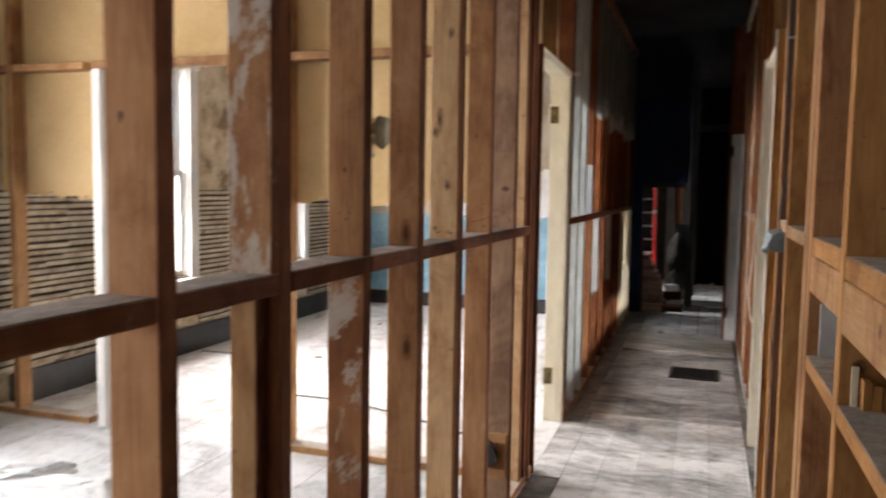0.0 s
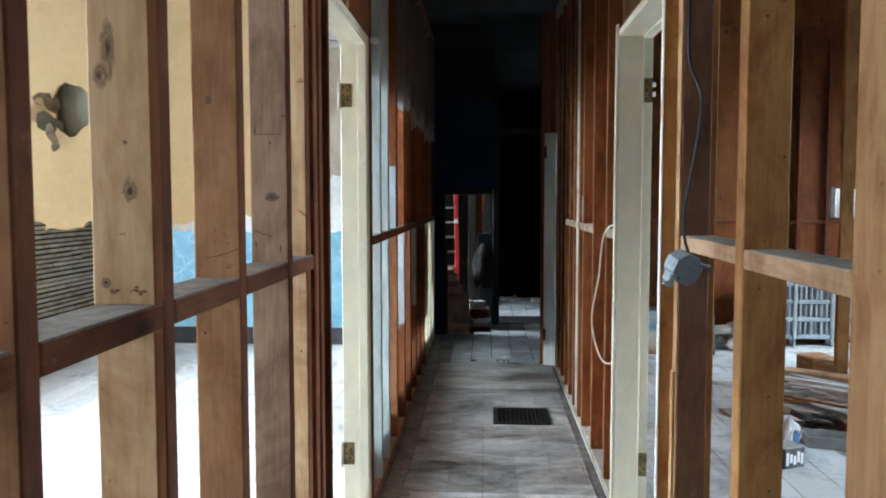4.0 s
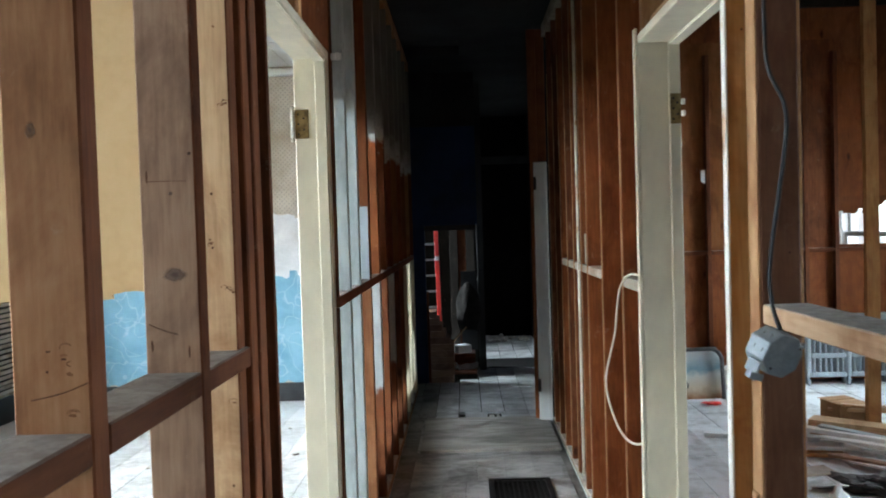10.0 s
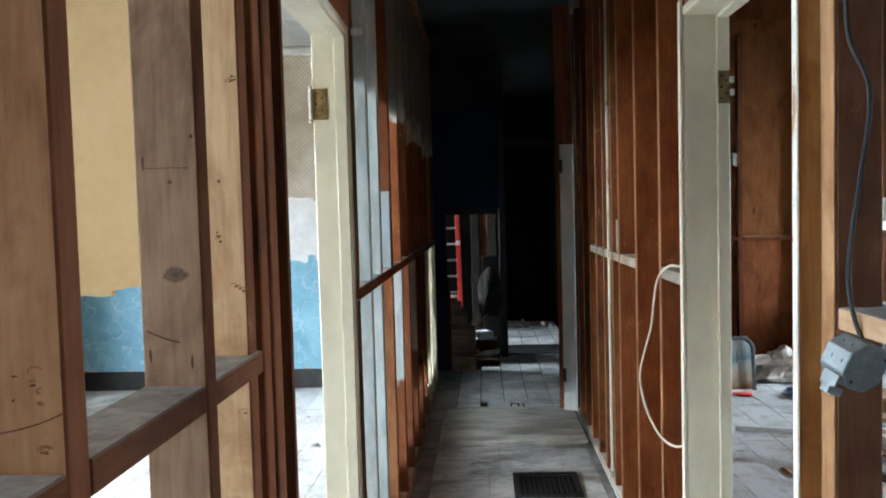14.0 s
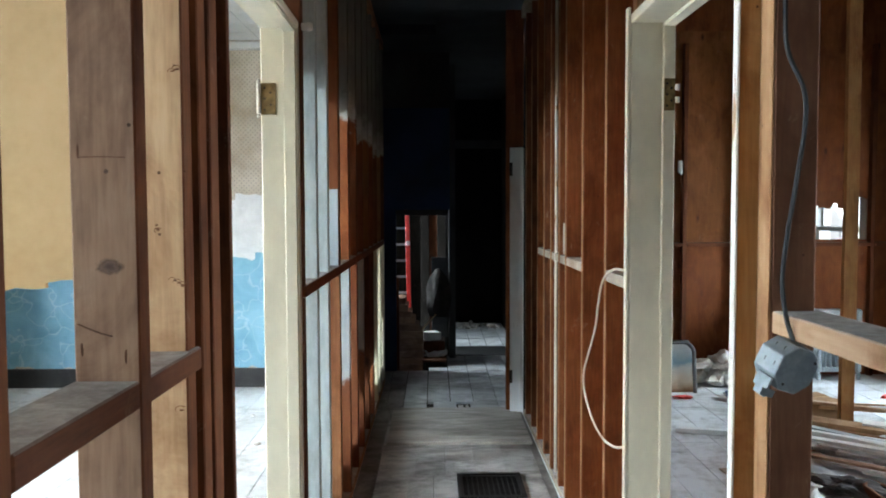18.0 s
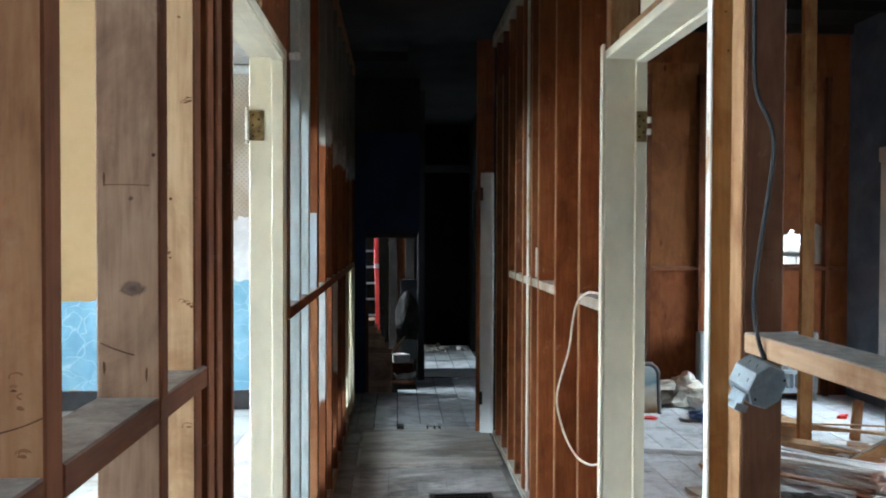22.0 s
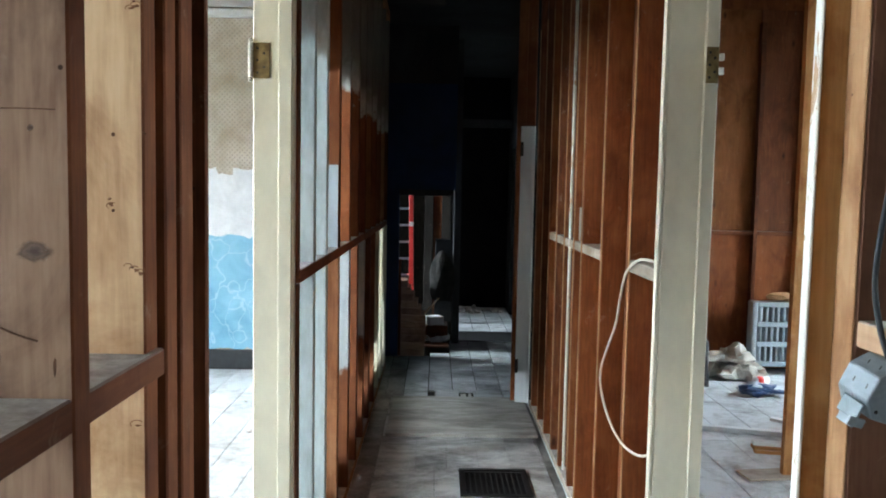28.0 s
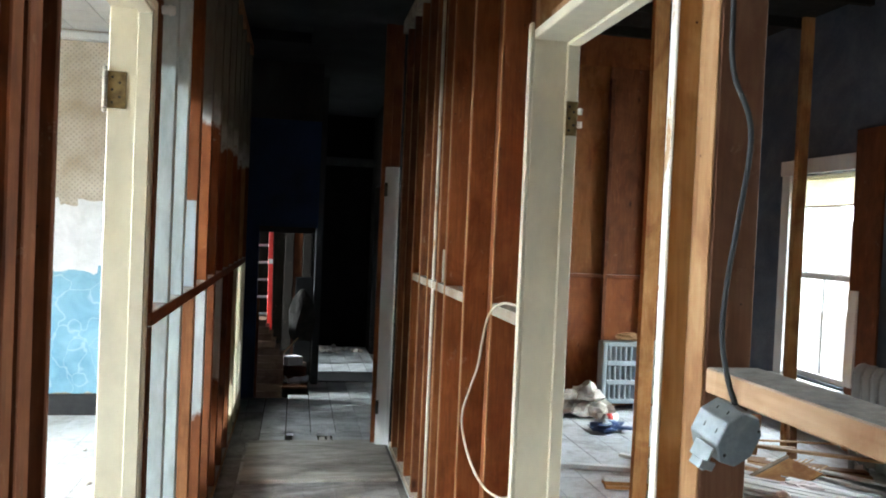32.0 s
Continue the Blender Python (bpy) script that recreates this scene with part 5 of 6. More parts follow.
box_bm(bm, (-0.19, 9.981, -0.06), (-0.151, 10.6, -0.022))
box_bm(bm, (-1.85, 9.3, -0.5), (-0.151, NORTH, -0.46))
floor_ob = structure("floor", bm, subfloor, "dark subfloor under worn boards", "floor")

# ---- things in the passage ----
knot_on(wall_right, NX - 0.0514, 1.62, 1.24, 0.012, 0.014, 8, -90, tone="tan")
for y, z in ((1.53, 1.265), (1.55, 1.19), (1.96, 1.26), (1.3, 1.24)):
    dent_on(wall_right, NX - 0.0514, y, z, 0.003, 3, -90)
def floor_register():
    g = thing("floor_register", (-0.01, 6.68, 0.0), "black cast-iron floor register with a square grid", "floor grate")
    bm = bmesh.new()
    for lo, hi in (((-0.185, -0.195, 0), (0.185, -0.165, 0.008)), ((-0.185, 0.165, 0), (0.185, 0.195, 0.008)), ((-0.185, -0.164, 0), (-0.155, 0.164, 0.008)), ((0.155, -0.164, 0), (0.185, 0.164, 0.008))):
        box_bm(bm, lo, hi, 0.002)
    part("frame", bm, iron, g)
    part("well", bm_box((-0.154, -0.164, -0.018), (0.154, 0.164, -0.012), 0), black_board, g)
    bar_x = mesh_of("bar", bm_box((-0.154, -0.0035, -0.004), (0.154, 0.0035, 0.005), 0.001), iron)
    bar_y = mesh_of("bar", bm_box((-0.0035, -0.164, -0.005), (0.0035, 0.164, 0.004), 0.001), iron)
    for k in range(11):
        part("bar", bar_x, None, g, at=(0, -0.14 + k * 0.028, 0))
    for k in range(10):
        part("bar", bar_y, None, g, at=(-0.128 + k * 0.0285, 0, 0))


floor_register()

sheet = thing("plywood_sheet", (-0.2, 7.9, 0.0), "worn grey plywood sheet lying on the boards", "plywood sheet")
part("sheet", bm_box((-0.44, -0.46, 0.0), (0.52, 0.45, 0.019), 0.003), ply, sheet)


def electrical_box():
    b = thing("electrical_box", pose(0.322, 3.79, 1.26, 14, 18, 20), "galvanised steel junction box hanging on its grey cable", "junction box")
    bm = bmesh.new()
    w, c = 0.043, 0.019
    prof = [(-w, -c), (-c, -w), (c, -w), (w, -c), (w, c), (c, w), (-c, w), (-w, c)]
    lo = [bm.verts.new((x, -0.03, z)) for x, z in prof]
    hi = [bm.verts.new((x, 0.03, z)) for x, z in prof]
    n = len(prof)
    bm.faces.new(lo)
    bm.faces.new(hi[::-1])
    for k in range(n):
        bm.faces.new((lo[k], hi[k], hi[(k + 1) % n], lo[(k + 1) % n]))
    bmesh.ops.recalc_face_normals(bm, faces=bm.faces)
    bmesh.ops.bevel(bm, geom=bm.edges[:], offset=0.002, segments=1, affect="EDGES")
    case = part("body", bm, zinc, b)
    for x, z in ((0.03, 0.024), (-0.018, -0.03)):
        part("screw", cyl_bm(bmesh.new(), (x, -0.0305, z), 0.003, 0.002, "y", 8), iron, case)
    for y in (-0.017, 0.008):
        part("slot", bm_box((-w - 0.0005, y - 0.001, -0.004), (-w + 0.001, y + 0.001, 0.004), 0), iron, case)
        part("slot", bm_box((-0.008, y - 0.001, w - 0.001), (-0.001, y + 0.001, w + 0.0005), 0), iron, case)
    for s in (-0.012, 0.01):
        part("slot", bm_box((-0.004, -0.0008, -0.0006), (0.004, 0.0008, 0.0006), 0), iron, case, at=pose(-0.031, s, 0.0313, 0, -45, 30))
    bm = bmesh.new()
    box_bm(bm, (-0.042, -0.026, -0.052), (-0.037, 0.012, -0.026), 0.001)
    box_bm(bm, (-0.052, -0.026, -0.062), (-0.02, -0.021, -0.048), 0.001)
    box_bm(bm, (-0.036, -0.02, -0.066), (-0.03, 0.01, -0.046), 0.001)
    part("bracket", bm, zinc, b, "bent mounting ear")
    part("clamp", cyl_bm(bmesh.new(), (0.016, 0.004, 0.052), 0.0085, 0.012, "z", 12), grey_cable, b)
    c = thing("grey_cable", (0, 0, 0), "grey armoured cable looping down a stud to a junction box", "cable")
    y = 3.872
    part("cable", tube_bm([(0.34, y, 2.95), (0.342, y, 2.5), (0.345, y, 2.2), (0.346, y, 1.95), (0.352, y, 1.85), (0.381, y - 0.006, 1.775), (0.385, y - 0.008, 1.71), (0.368, y - 0.008, 1.585), (0.35, y - 0.016, 1.49), (0.332, y - 0.04, 1.41), (0.327, y - 0.07, 1.345), (0.336, y - 0.082, 1.302)], 0.0046), grey_cable, c, smooth=True)
    for z in (2.62, 2.12):
        part("staple", bm_box((0.33, 3.862, z), (0.362, 3.886, z + 0.008), 0.001), zinc, c)


electrical_box()

c = thing("white_cable", (0, 0, 0), "limp white cable looping out of a stud wall", "cable")
x = R - 0.012
part("cable", tube_bm([(x + 0.06, 4.98, 1.325), (x, 5.06, 1.335), (x - 0.006, 5.22, 1.325), (x - 0.01, 5.37, 1.27), (x - 0.012, 5.44, 1.17), (x - 0.012, 5.49, 1.07), (x - 0.014, 5.61, 0.95), (x - 0.016, 5.7, 0.85), (x - 0.016, 5.69, 0.77), (x - 0.012, 5.56, 0.69), (x - 0.01, 5.36, 0.66), (x - 0.01, 5.14, 0.69), (x - 0.004, 5.0, 0.74), (x + 0.01, 4.965, 0.77)], 0.0046), white_cable, c, smooth=True)
c = thing("conduit", (0, 0, 0), "thin white-painted conduit up the stud wall", "conduit")
part("pipe", cyl_bm(bmesh.new(), (R + 0.006, 6.7, 1.52), 0.008, 2.9, "z", 10), worn_white, c, smooth=True)
c = thing("coiled_cable", (0, 0, 0), "black cable dangling between the studs near the floor", "cable")
part("cable", tube_bm([(-1.08, 3.52, 0.012), (-1.075, 3.52, 0.1), (-1.055, 3.515, 0.22), (-1.03, 3.51, 0.3), (-0.99, 3.505, 0.352), (-0.93, 3.5, 0.358), (-0.885, 3.5, 0.358), (-0.855, 3.505, 0.34), (-0.83, 3.51, 0.315)], 0.006), black_cable, c, smooth=True)
o = thing("socket_outlet", (-0.82, 3.557, 0.26), "old black wall outlet on a tan wooden block", "outlet")
part("backing", bm_box((-0.042, -0.02, -0.11), (0.042, 0.0, 0.1), 0.003), wood("tan", "z"), o)
part("plate", cyl_bm(bmesh.new(), (-0.036, -0.024, 0.005), 0.056, 0.007, "y", 20), zinc, o, "grey round outlet plate")
part("box", cyl_bm(bmesh.new(), (-0.044, -0.046, 0.003), 0.05, 0.036, "y", 20), black_cable, o, "black round outlet")
part("base", bm_box((-0.034, -0.028, -0.062), (0.038, -0.0205, 0.062), 0.003), wood("shade", "z"), o)
# ---- things in the east room ----
def panel_radiator(at, units, height, label, wide=0.36, deep=0.13):
    """A cast-iron radiator in units: two posts, four bands and six bars each, on short legs."""
    r = thing("radiator", at, label, "radiator")
    h = deep / 2
    post = mesh_of("post", bm_box((-0.022, -h, 0.07), (0.022, h, height), 0.012), radiator_paint)
    band = mesh_of("band", bm_box((0, -h + 0.006, -0.022), (wide - 0.046, h - 0.006, 0.022), 0.008), radiator_paint)
    bar = mesh_of("bar", bm_box((-0.011, -h + 0.01, 0.1), (0.011, h - 0.01, height - 0.03), 0.006), radiator_paint)
    leg = mesh_of("leg", bm_box((-0.016, -0.018, 0), (0.016, 0.018, 0.069), 0.006), radiator_paint)
    x0 = -units * wide / 2
    for u in range(units + 1):
        part("post", post, None, r, at=(x0 + u * wide, 0, 0))
        for s in (-1, 1):
            part("leg", leg, None, r, at=(x0 + u * wide, s * (h - 0.02), 0))
    for u in range(units):
        for z in (0.095, 0.095 + (height - 0.12) / 3, 0.095 + 2 * (height - 0.12) / 3, height - 0.025):
            part("band", band, None, r, at=(x0 + u * wide + 0.023, 0, z))
        for k in range(6):
            part("bar", bar, None, r, at=(x0 + u * wide + 0.054 + k * 0.0505, 0, 0))
    part("valve", cyl_bm(bmesh.new(), (x0 - 0.05, 0, 0.12), 0.02, 0.05, "x", 10), iron, r)
    part("supply_pipe", cyl_bm(bmesh.new(), (x0 - 0.06, 0, 0.05), 0.013, 0.1, "z", 10), iron, r)
    return r


def column_radiator(at, sections, height, label, pitch=0.085, deep=0.16):
    """A cast-iron radiator of round-headed columns."""
    r = thing("radiator", at, label, "radiator")
    h = deep / 2
    prof = [(-h, 0.08)] + [(-h * math.cos(a), height - h + h * math.sin(a)) for a in [k * math.pi / 10 for k in range(11)]] + [(h, 0.08)]
    bm = bmesh.new()
    lo = [bm.verts.new((-0.026, y, z)) for y, z in prof]
    hi = [bm.verts.new((0.026, y, z)) for y, z in prof]
    bm.faces.new(lo)
    bm.faces.new(hi[::-1])
    for k in range(len(prof)):
        bm.faces.new((lo[k], hi[k], hi[(k + 1) % len(prof)], lo[(k + 1) % len(prof)]))
    bmesh.ops.recalc_face_normals(bm, faces=bm.faces)
    bmesh.ops.bevel(bm, geom=bm.edges[:], offset=0.014, segments=2, affect="EDGES", clamp_overlap=True)
    sec = mesh_of("section", bm, radiator_paint, True)
    link = mesh_of("link", cyl_bm(bmesh.new(), (pitch / 2, 0, 0), 0.024, pitch, "x", 12), radiator_paint)
    leg = mesh_of("leg", bm_box((-0.016, -0.018, 0), (0.016, 0.018, 0.09), 0.006), radiator_paint)
    for k in range(sections):
        x = (k - (sections - 1) / 2) * pitch
        part("section", sec, None, r, at=(x, 0, 0))
        if k < sections - 1:
            for z in (0.13, height - 0.08):
                part("link", link, None, r, at=(x, 0, z))
        if k in (0, sections - 1):
            for s in (-1, 1):
                part("leg", leg, None, r, at=(x, s * (h - 0.02), 0))
    return r


panel_radiator((2.97, 9.36, 0.0), 3, 0.64, "silver-grey cast-iron column radiator along the brown wall")
column_radiator(pose(3.6, 7.14, 0.0, 0, 0, 90), 9, 0.77, "pale grey cast-iron radiator beside the window")
m = thing("paper_scrap", pose(2.66, 9.36, 0.64, 0, 6, 20), "crumpled brown paper lying on the radiator", "paper")
part("sheet", lump_bm((0.3, 0.14, 0.09), 4, 0.5), carton, m)


def enamel_trough():
    t = thing("enamel_panel", pose(1.45, 8.8, 0.0, -6, 0, 4), "rusty blue enamelled trough end with a rounded rim, stood on edge", "trough")
    w, h, rr = 0.43, 0.43, 0.1
    out = [(-w, 0.0), (w, 0.0)] + [(w - rr + rr * math.cos(a), h - rr + rr * math.sin(a)) for a in [k * math.pi / 16 for k in range(9)]] + [(-w + rr + rr * math.cos(a), h - rr + rr * math.sin(a)) for a in [math.pi / 2 + k * math.pi / 16 for k in range(9)]]
    bm = bmesh.new()
    f = [bm.verts.new((x, 0.06, z)) for x, z in out]
    bm.faces.new(f)
    g = [bm.verts.new((x, 0.075, z)) for x, z in out]
    bm.faces.new(g[::-1])
    n = len(out)
    for k in range(n):
        bm.faces.new((f[k], g[k], g[(k + 1) % n], f[(k + 1) % n]))
    bmesh.ops.recalc_face_normals(bm, faces=bm.faces)
    part("panel", bm, enamel_panel(), t)
    rim = [(x, 0.03, z) for x, z in out[1:]] + [(out[0][0], 0.03, out[0][1])]
    part("rim", tube_bm(rim, 0.018, 8), dark_rubbish, t, "dark worn rim", smooth=True)
    bm = bmesh.new()
    cyl_bm(bm, (0.1, 0.05, 0.13), 0.036, 0.03, "y", 16)
    cyl_bm(bm, (0.1, 0.035, 0.13), 0.02, 0.02, "y", 12)
    part("drain", bm, iron, t, "dark round drain fitting", smooth=True)


enamel_trough()
for i in range(11):
    rnd = random.Random(40 + i)
    m = thing("plaster_lump", pose(2.02 + rnd.uniform(0, 0.42), 9.2 + rnd.uniform(-0.12, 0.12), 0.0 if i < 7 else 0.14, 0, 0, rnd.uniform(0, 180)), "broken white plaster rubble heaped against the wall", "rubble", "plaster rubble by the radiator")
    part("lump", lump_bm((rnd.uniform(0.14, 0.3), rnd.uniform(0.12, 0.2), rnd.uniform(0.1, 0.2)), i, 0.5), rubble_white, m)
m = thing("water_bottle", pose(2.14, 8.72, 0.03, 90, 0, 65), "clear plastic bottle lying on the floor", "bottle")
bm = bmesh.new()
cyl_bm(bm, (0, 0, 0.09), 0.034, 0.18, "z", 14)
cyl_bm(bm, (0, 0, 0.2), 0.034, 0.04, "z", 14, 0.014)
cyl_bm(bm, (0, 0, 0.23), 0.014, 0.02, "z", 12)
part("bottle", bm, clear_plastic, m, smooth=True)
part("cap", cyl_bm(bmesh.new(), (0, 0, 0.245), 0.016, 0.016, "z", 12), blue_plastic, m)
m = thing("blue_bag", pose(2.2, 8.6, 0.0), "crumpled dark blue plastic bag on the floor", "plastic bag")
part("bag", lump_bm((0.3, 0.16, 0.08), 7, 0.9, 3), blue_plastic, m)
part("lining", lump_bm((0.2, 0.1, 0.1), 19, 0.9, 3), clear_plastic, m, "milky plastic bursting out of the bag", at=(-0.02, 0.03, 0.005))
m = thing("drink_can", pose(2.36, 8.95, 0.034, 0, 90, 10), "red and white drink can lying on the floor", "can")
part("can", cyl_bm(bmesh.new(), (0, 0, 0), 0.033, 0.12, "z", 14), paper_white, m, smooth=True)
part("label", cyl_bm(bmesh.new(), (0, 0, -0.02), 0.0338, 0.05, "z", 14), red_paint, m, smooth=True)
m = thing("red_rag", pose(1.72, 8.66, 0.0), "small red rag on the floor", "rag")
part("rag", lump_bm((0.14, 0.09, 0.03), 9, 0.7), red_paint, m)
m = thing("plastic_tub", pose(1.46, 6.25, 0.0), "white margarine tub with yellow and green band", "tub")
bm = bmesh.new()
cyl_bm(bm, (0, 0, 0.035), 0.052, 0.07, "z", 28, 0.066)
part("tub", bm, paper_white, m)
part("band", cyl_bm(bmesh.new(), (0, 0, 0.03), 0.0566, 0.034, "z", 28, 0.0628), yellow_plastic, m, smooth=True)
part("stripe", cyl_bm(bmesh.new(), (0, 0, 0.0505), 0.0628, 0.007, "z", 28, 0.064), green_plastic, m, smooth=True)
part("hollow", cyl_bm(bmesh.new(), (0, 0, 0.069), 0.06, 0.004, "z", 20, 0.061), clear_plastic, m)
m = thing("cardboard_box", pose(2.46, 7.98, 0.0, 0, 0, 15), "small brown cardboard box with torn flaps on the floor", "box")
part("box", bm_box((-0.12, -0.1, 0), (0.12, 0.1, 0.17), 0.004), carton, m)
part("flap", bm_box((-0.12, -0.19, 0.171), (0.12, -0.09, 0.175), 0.001), carton, m)
part("flap", bm_box((-0.12, 0.02, 0.171), (0.12, 0.13, 0.175), 0.001), carton, m)
m = thing("printed_carton", pose(1.4, 5.8, 0.0, 0, 0, 24), "black and white printed carton on the floor", "carton")
part("carton", bm_box((-0.07, -0.06, 0), (0.07, 0.06, 0.11), 0.004), dark_rubbish, m)
for k in range(5):
    part("print", bm_box((-0.06 + 0.025 * k, -0.0615, 0.02 + 0.012 * (k % 2)), (-0.042 + 0.025 * k, -0.0602, 0.09 - 0.01 * (k % 3)), 0), paper_white, m, "pale printed bar")
part("lid", bm_box((-0.071, -0.061, 0.111), (0.071, 0.061, 0.116), 0.002), grey_plastic, m)
m = thing("paper_bag", pose(1.51, 6.08, 0.0, 0, 14, 30), "crumpled white paper bag with a blue print, standing in the litter", "paper bag")
part("bag", lump_bm((0.13, 0.09, 0.2), 52, 0.45, 3), paper_white, m)
part("print", bm_box((-0.025, -0.047, 0.05), (0.03, -0.042, 0.12), 0.001), blue_plastic, m, "blue printed patch")
for x, y, sx, sy, seed in ((2.5, 6.3, 0.5, 0.3, 15), (2.55, 6.05, 0.45, 0.3, 18), (1.9, 6.47, 0.3, 0.18, 23)):
    m = thing("bin_bag", pose(x, y, 0.0, 0, 0, -35), "black plastic rubbish in a heap", "rubbish bag", "black rubbish on the floor")
    part("bag", lump_bm((sx, sy, 0.1), seed, 0.8, 4), dark_rubbish, m)
m = thing("foil_scrap", pose(1.93, 6.0, 0.0, 0, 0, 20), "crumpled silver foil on the floor", "foil")
part("foil", lump_bm((0.16, 0.1, 0.06), 33, 0.9, 3), aluminium, m)
for i, (x, y, z, ln, turn, tilt) in enumerate(((2.38, 6.42, 0.06, 0.4, -32, 3), (2.5, 6.2, 0.1, 0.44, -20, -4))):
    m = thing("charred_board", pose(x, y, z, 12 * (i % 2), tilt, turn), "charred splintered board lying on the rubbish", "board", "charred boards")
    part("board", timber_bm((0.028, 0.07, ln), 120 + i, 0.012), wood("black" if i % 2 else "red", "z"), m, at=pose(-ln / 2, 0, 0, 0, 90, 0))
m = thing("white_paper", pose(1.72, 6.55, 0.002, -18, 12, 30), "torn sheet of white paper in the rubble", "paper")
part("sheet", bm_box((-0.09, -0.07, 0.02), (0.09, 0.07, 0.0225), 0), paper_white, m)
m = thing("red_scrap", pose(3.37, 8.62, 0.0, 0, 0, 20), "small pinkish red scrap on the floor", "scrap")
part("scrap", lump_bm((0.1, 0.06, 0.04), 35, 0.7), red_paint, m)

# studs of a stripped partition in the east room
wall_bare = structure("wall_bare_partition", timber_bm((0.09, 0.042, TOP + 0.27), 69, 0.004), wood("orange", "z"), "bare orange-brown studs of a stripped partition")
wall_bare.matrix_basis = Matrix.Translation((1.64, 6.85, 0.0))
for i, (x, y) in enumerate(((2.46, 7.56), (3.415, 8.035))):
    part("stud", timber_bm((0.09, 0.042, TOP + 0.27), 70 + i, 0.004), wood("orange", "z"), wall_bare, at=(x - 1.64, y - 6.85, 0.0))


def board(at, size, turn, tone, label, tilt=0.0, roll=0.0, mat=None, name="scrap_board"):
    """A loose board lying along its own x axis."""
    t = thing(name, pose(*at, roll, tilt, turn), label, "board", "boards of the rubble pile")
    lx, ly, lz = size
    part("board", bm_box((-lx / 2, -ly / 2, 0), (lx / 2, ly / 2, lz), 0.002), mat or wood(tone, "x", 0.35), t)
    return t


rnd = random.Random(11)
for i in range(34):
    # long painted strips, nearly parallel, heaped in layers
    k = i / 33
    turn = rnd.uniform(-58, -40)
    mid = Vector((2.25 + 1.0 * rnd.random() ** 1.5, 7.15 - 0.75 * k + rnd.uniform(-0.08, 0.08)))
    size = (rnd.uniform(0.9, 1.5), rnd.uniform(0.025, 0.07), rnd.uniform(0.012, 0.026))
    board((mid.x + 0.12, mid.y - 0.1, 0.03 + 0.037 * (i % 4)), size, turn, "grey", "long pale painted strip lying in the rubble pile", rnd.uniform(-1.2, 1.2), 0, mat=(trim_white, blue_grey, trim_white, white_paint, trim_white)[i % 5])
for i in range(9):
    size = (rnd.uniform(0.35, 0.8), rnd.uniform(0.06, 0.11), rnd.uniform(0.018, 0.03))
    board((rnd.uniform(2.5, 3.3), rnd.uniform(6.6, 7.7), 0.002 + 0.02 * (i % 3)), size, rnd.uniform(-60, -20), "tan", "broken raw timber lying in the rubble pile", rnd.uniform(-2, 2), 0, mat=wood(("tan", "brown", "orange")[i % 3], "x", 0.3))
board((1.72, 7.62, 0.002), (0.75, 0.05, 0.03), -14, "grey", "pale painted strip lying by the door", mat=far_white)
board((1.85, 7.2, 0.002), (0.5, 0.06, 0.022), -10, "orange", "short raw timber by the door")
board((1.83, 7.22, 0.026), (0.48, 0.06, 0.022), -6, "orange", "short raw timber by the door")
board((1.84, 7.2, 0.05), (0.5, 0.06, 0.022), -13, "grey", "short pale timber by the door", mat=far_white)
board((1.62, 6.86, 0.002), (0.5, 0.16, 0.012), 8, "grey", "thin grey board lying flat by a stud")
board((2.4, 7.36, 0.06), (0.85, 0.15, 0.085), -38, "pale", "heavy raw beam across the rubble pile", mat=wood("pale", "x"))
board((2.33, 7.27, 0.06), (0.8, 0.03, 0.06), -38, "brown", "raw batten along the beam", mat=wood("brown", "x"))
board((2.54, 7.33, 0.146), (0.16, 0.12, 0.012), -30, "grey", "small white board lying on the beam", mat=trim_white)
board((2.08, 6.7, 0.09), (0.6, 0.05, 0.018), -42, "brown", "brown plank below the strips", mat=wood("dusky", "x"))
board((2.72, 7.72, 0.13), (0.9, 0.03, 0.022), -30, "pale", "thin raw lath sticking out of the rubble pile", tilt=-3)
board((3.02, 7.45, 0.16), (1.5, 0.045, 0.02), -27, "pale", "long pale lath across the rubble pile", tilt=1)
board((2.98, 7.55, 0.2), (1.1, 0.02, 0.012), -20, "pale", "thin split lath across the rubble pile", tilt=-2)
p = board((2.66, 6.95, 0.15), (0.34, 0.26, 0.012), 16, "umber", "splintered orange-brown panel on the rubble pile", tilt=-16, roll=8, mat=wood("orange", "x"))
part("edge_strip", bm_box((-0.17, 0.108, 0.0125), (0.17, 0.132, 0.026), 0.002), wood("grey", "x"), p, "grey strip along the panel's edge")
for k in range(9):
    part("splinter", bm_box((0.12 + 0.01 * (k % 3), -0.12 + 0.025 * k, 0.004), (0.19 + 0.025 * (k * 7 % 4), -0.112 + 0.025 * k, 0.009), 0.001), wood("pale", "x"), p)
for i, (x, y, h, tilt) in enumerate(((3.06, 7.94, 0.3, 5), (3.3, 7.8, 0.26, -4))):
    t = thing("upright_stub", pose(x, y, 0.0, 0, tilt, 10 * i), "short broken timber standing in the rubble", "board", "boards of the rubble pile")
    part("board", timber_bm((0.07, 0.035, h), 90 + i, 0.002), wood("brown", "z"), t)
for x, y, z, size, seed, turn in ((2.61, 6.74, 0.13, (0.24, 0.1, 0.06), 21, -15), (2.36, 6.52, 0.1, (0.09, 0.14, 0.1), 26, 20)):
    m = thing("pink_cloth", pose(x, y, z, 0, 0, turn), "pale pink plastic sheet crumpled on the rubble pile", "plastic sheet", "pink plastic scraps")
    part("sheet", lump_bm(size, seed, 0.7, 3), pink_cloth, m)


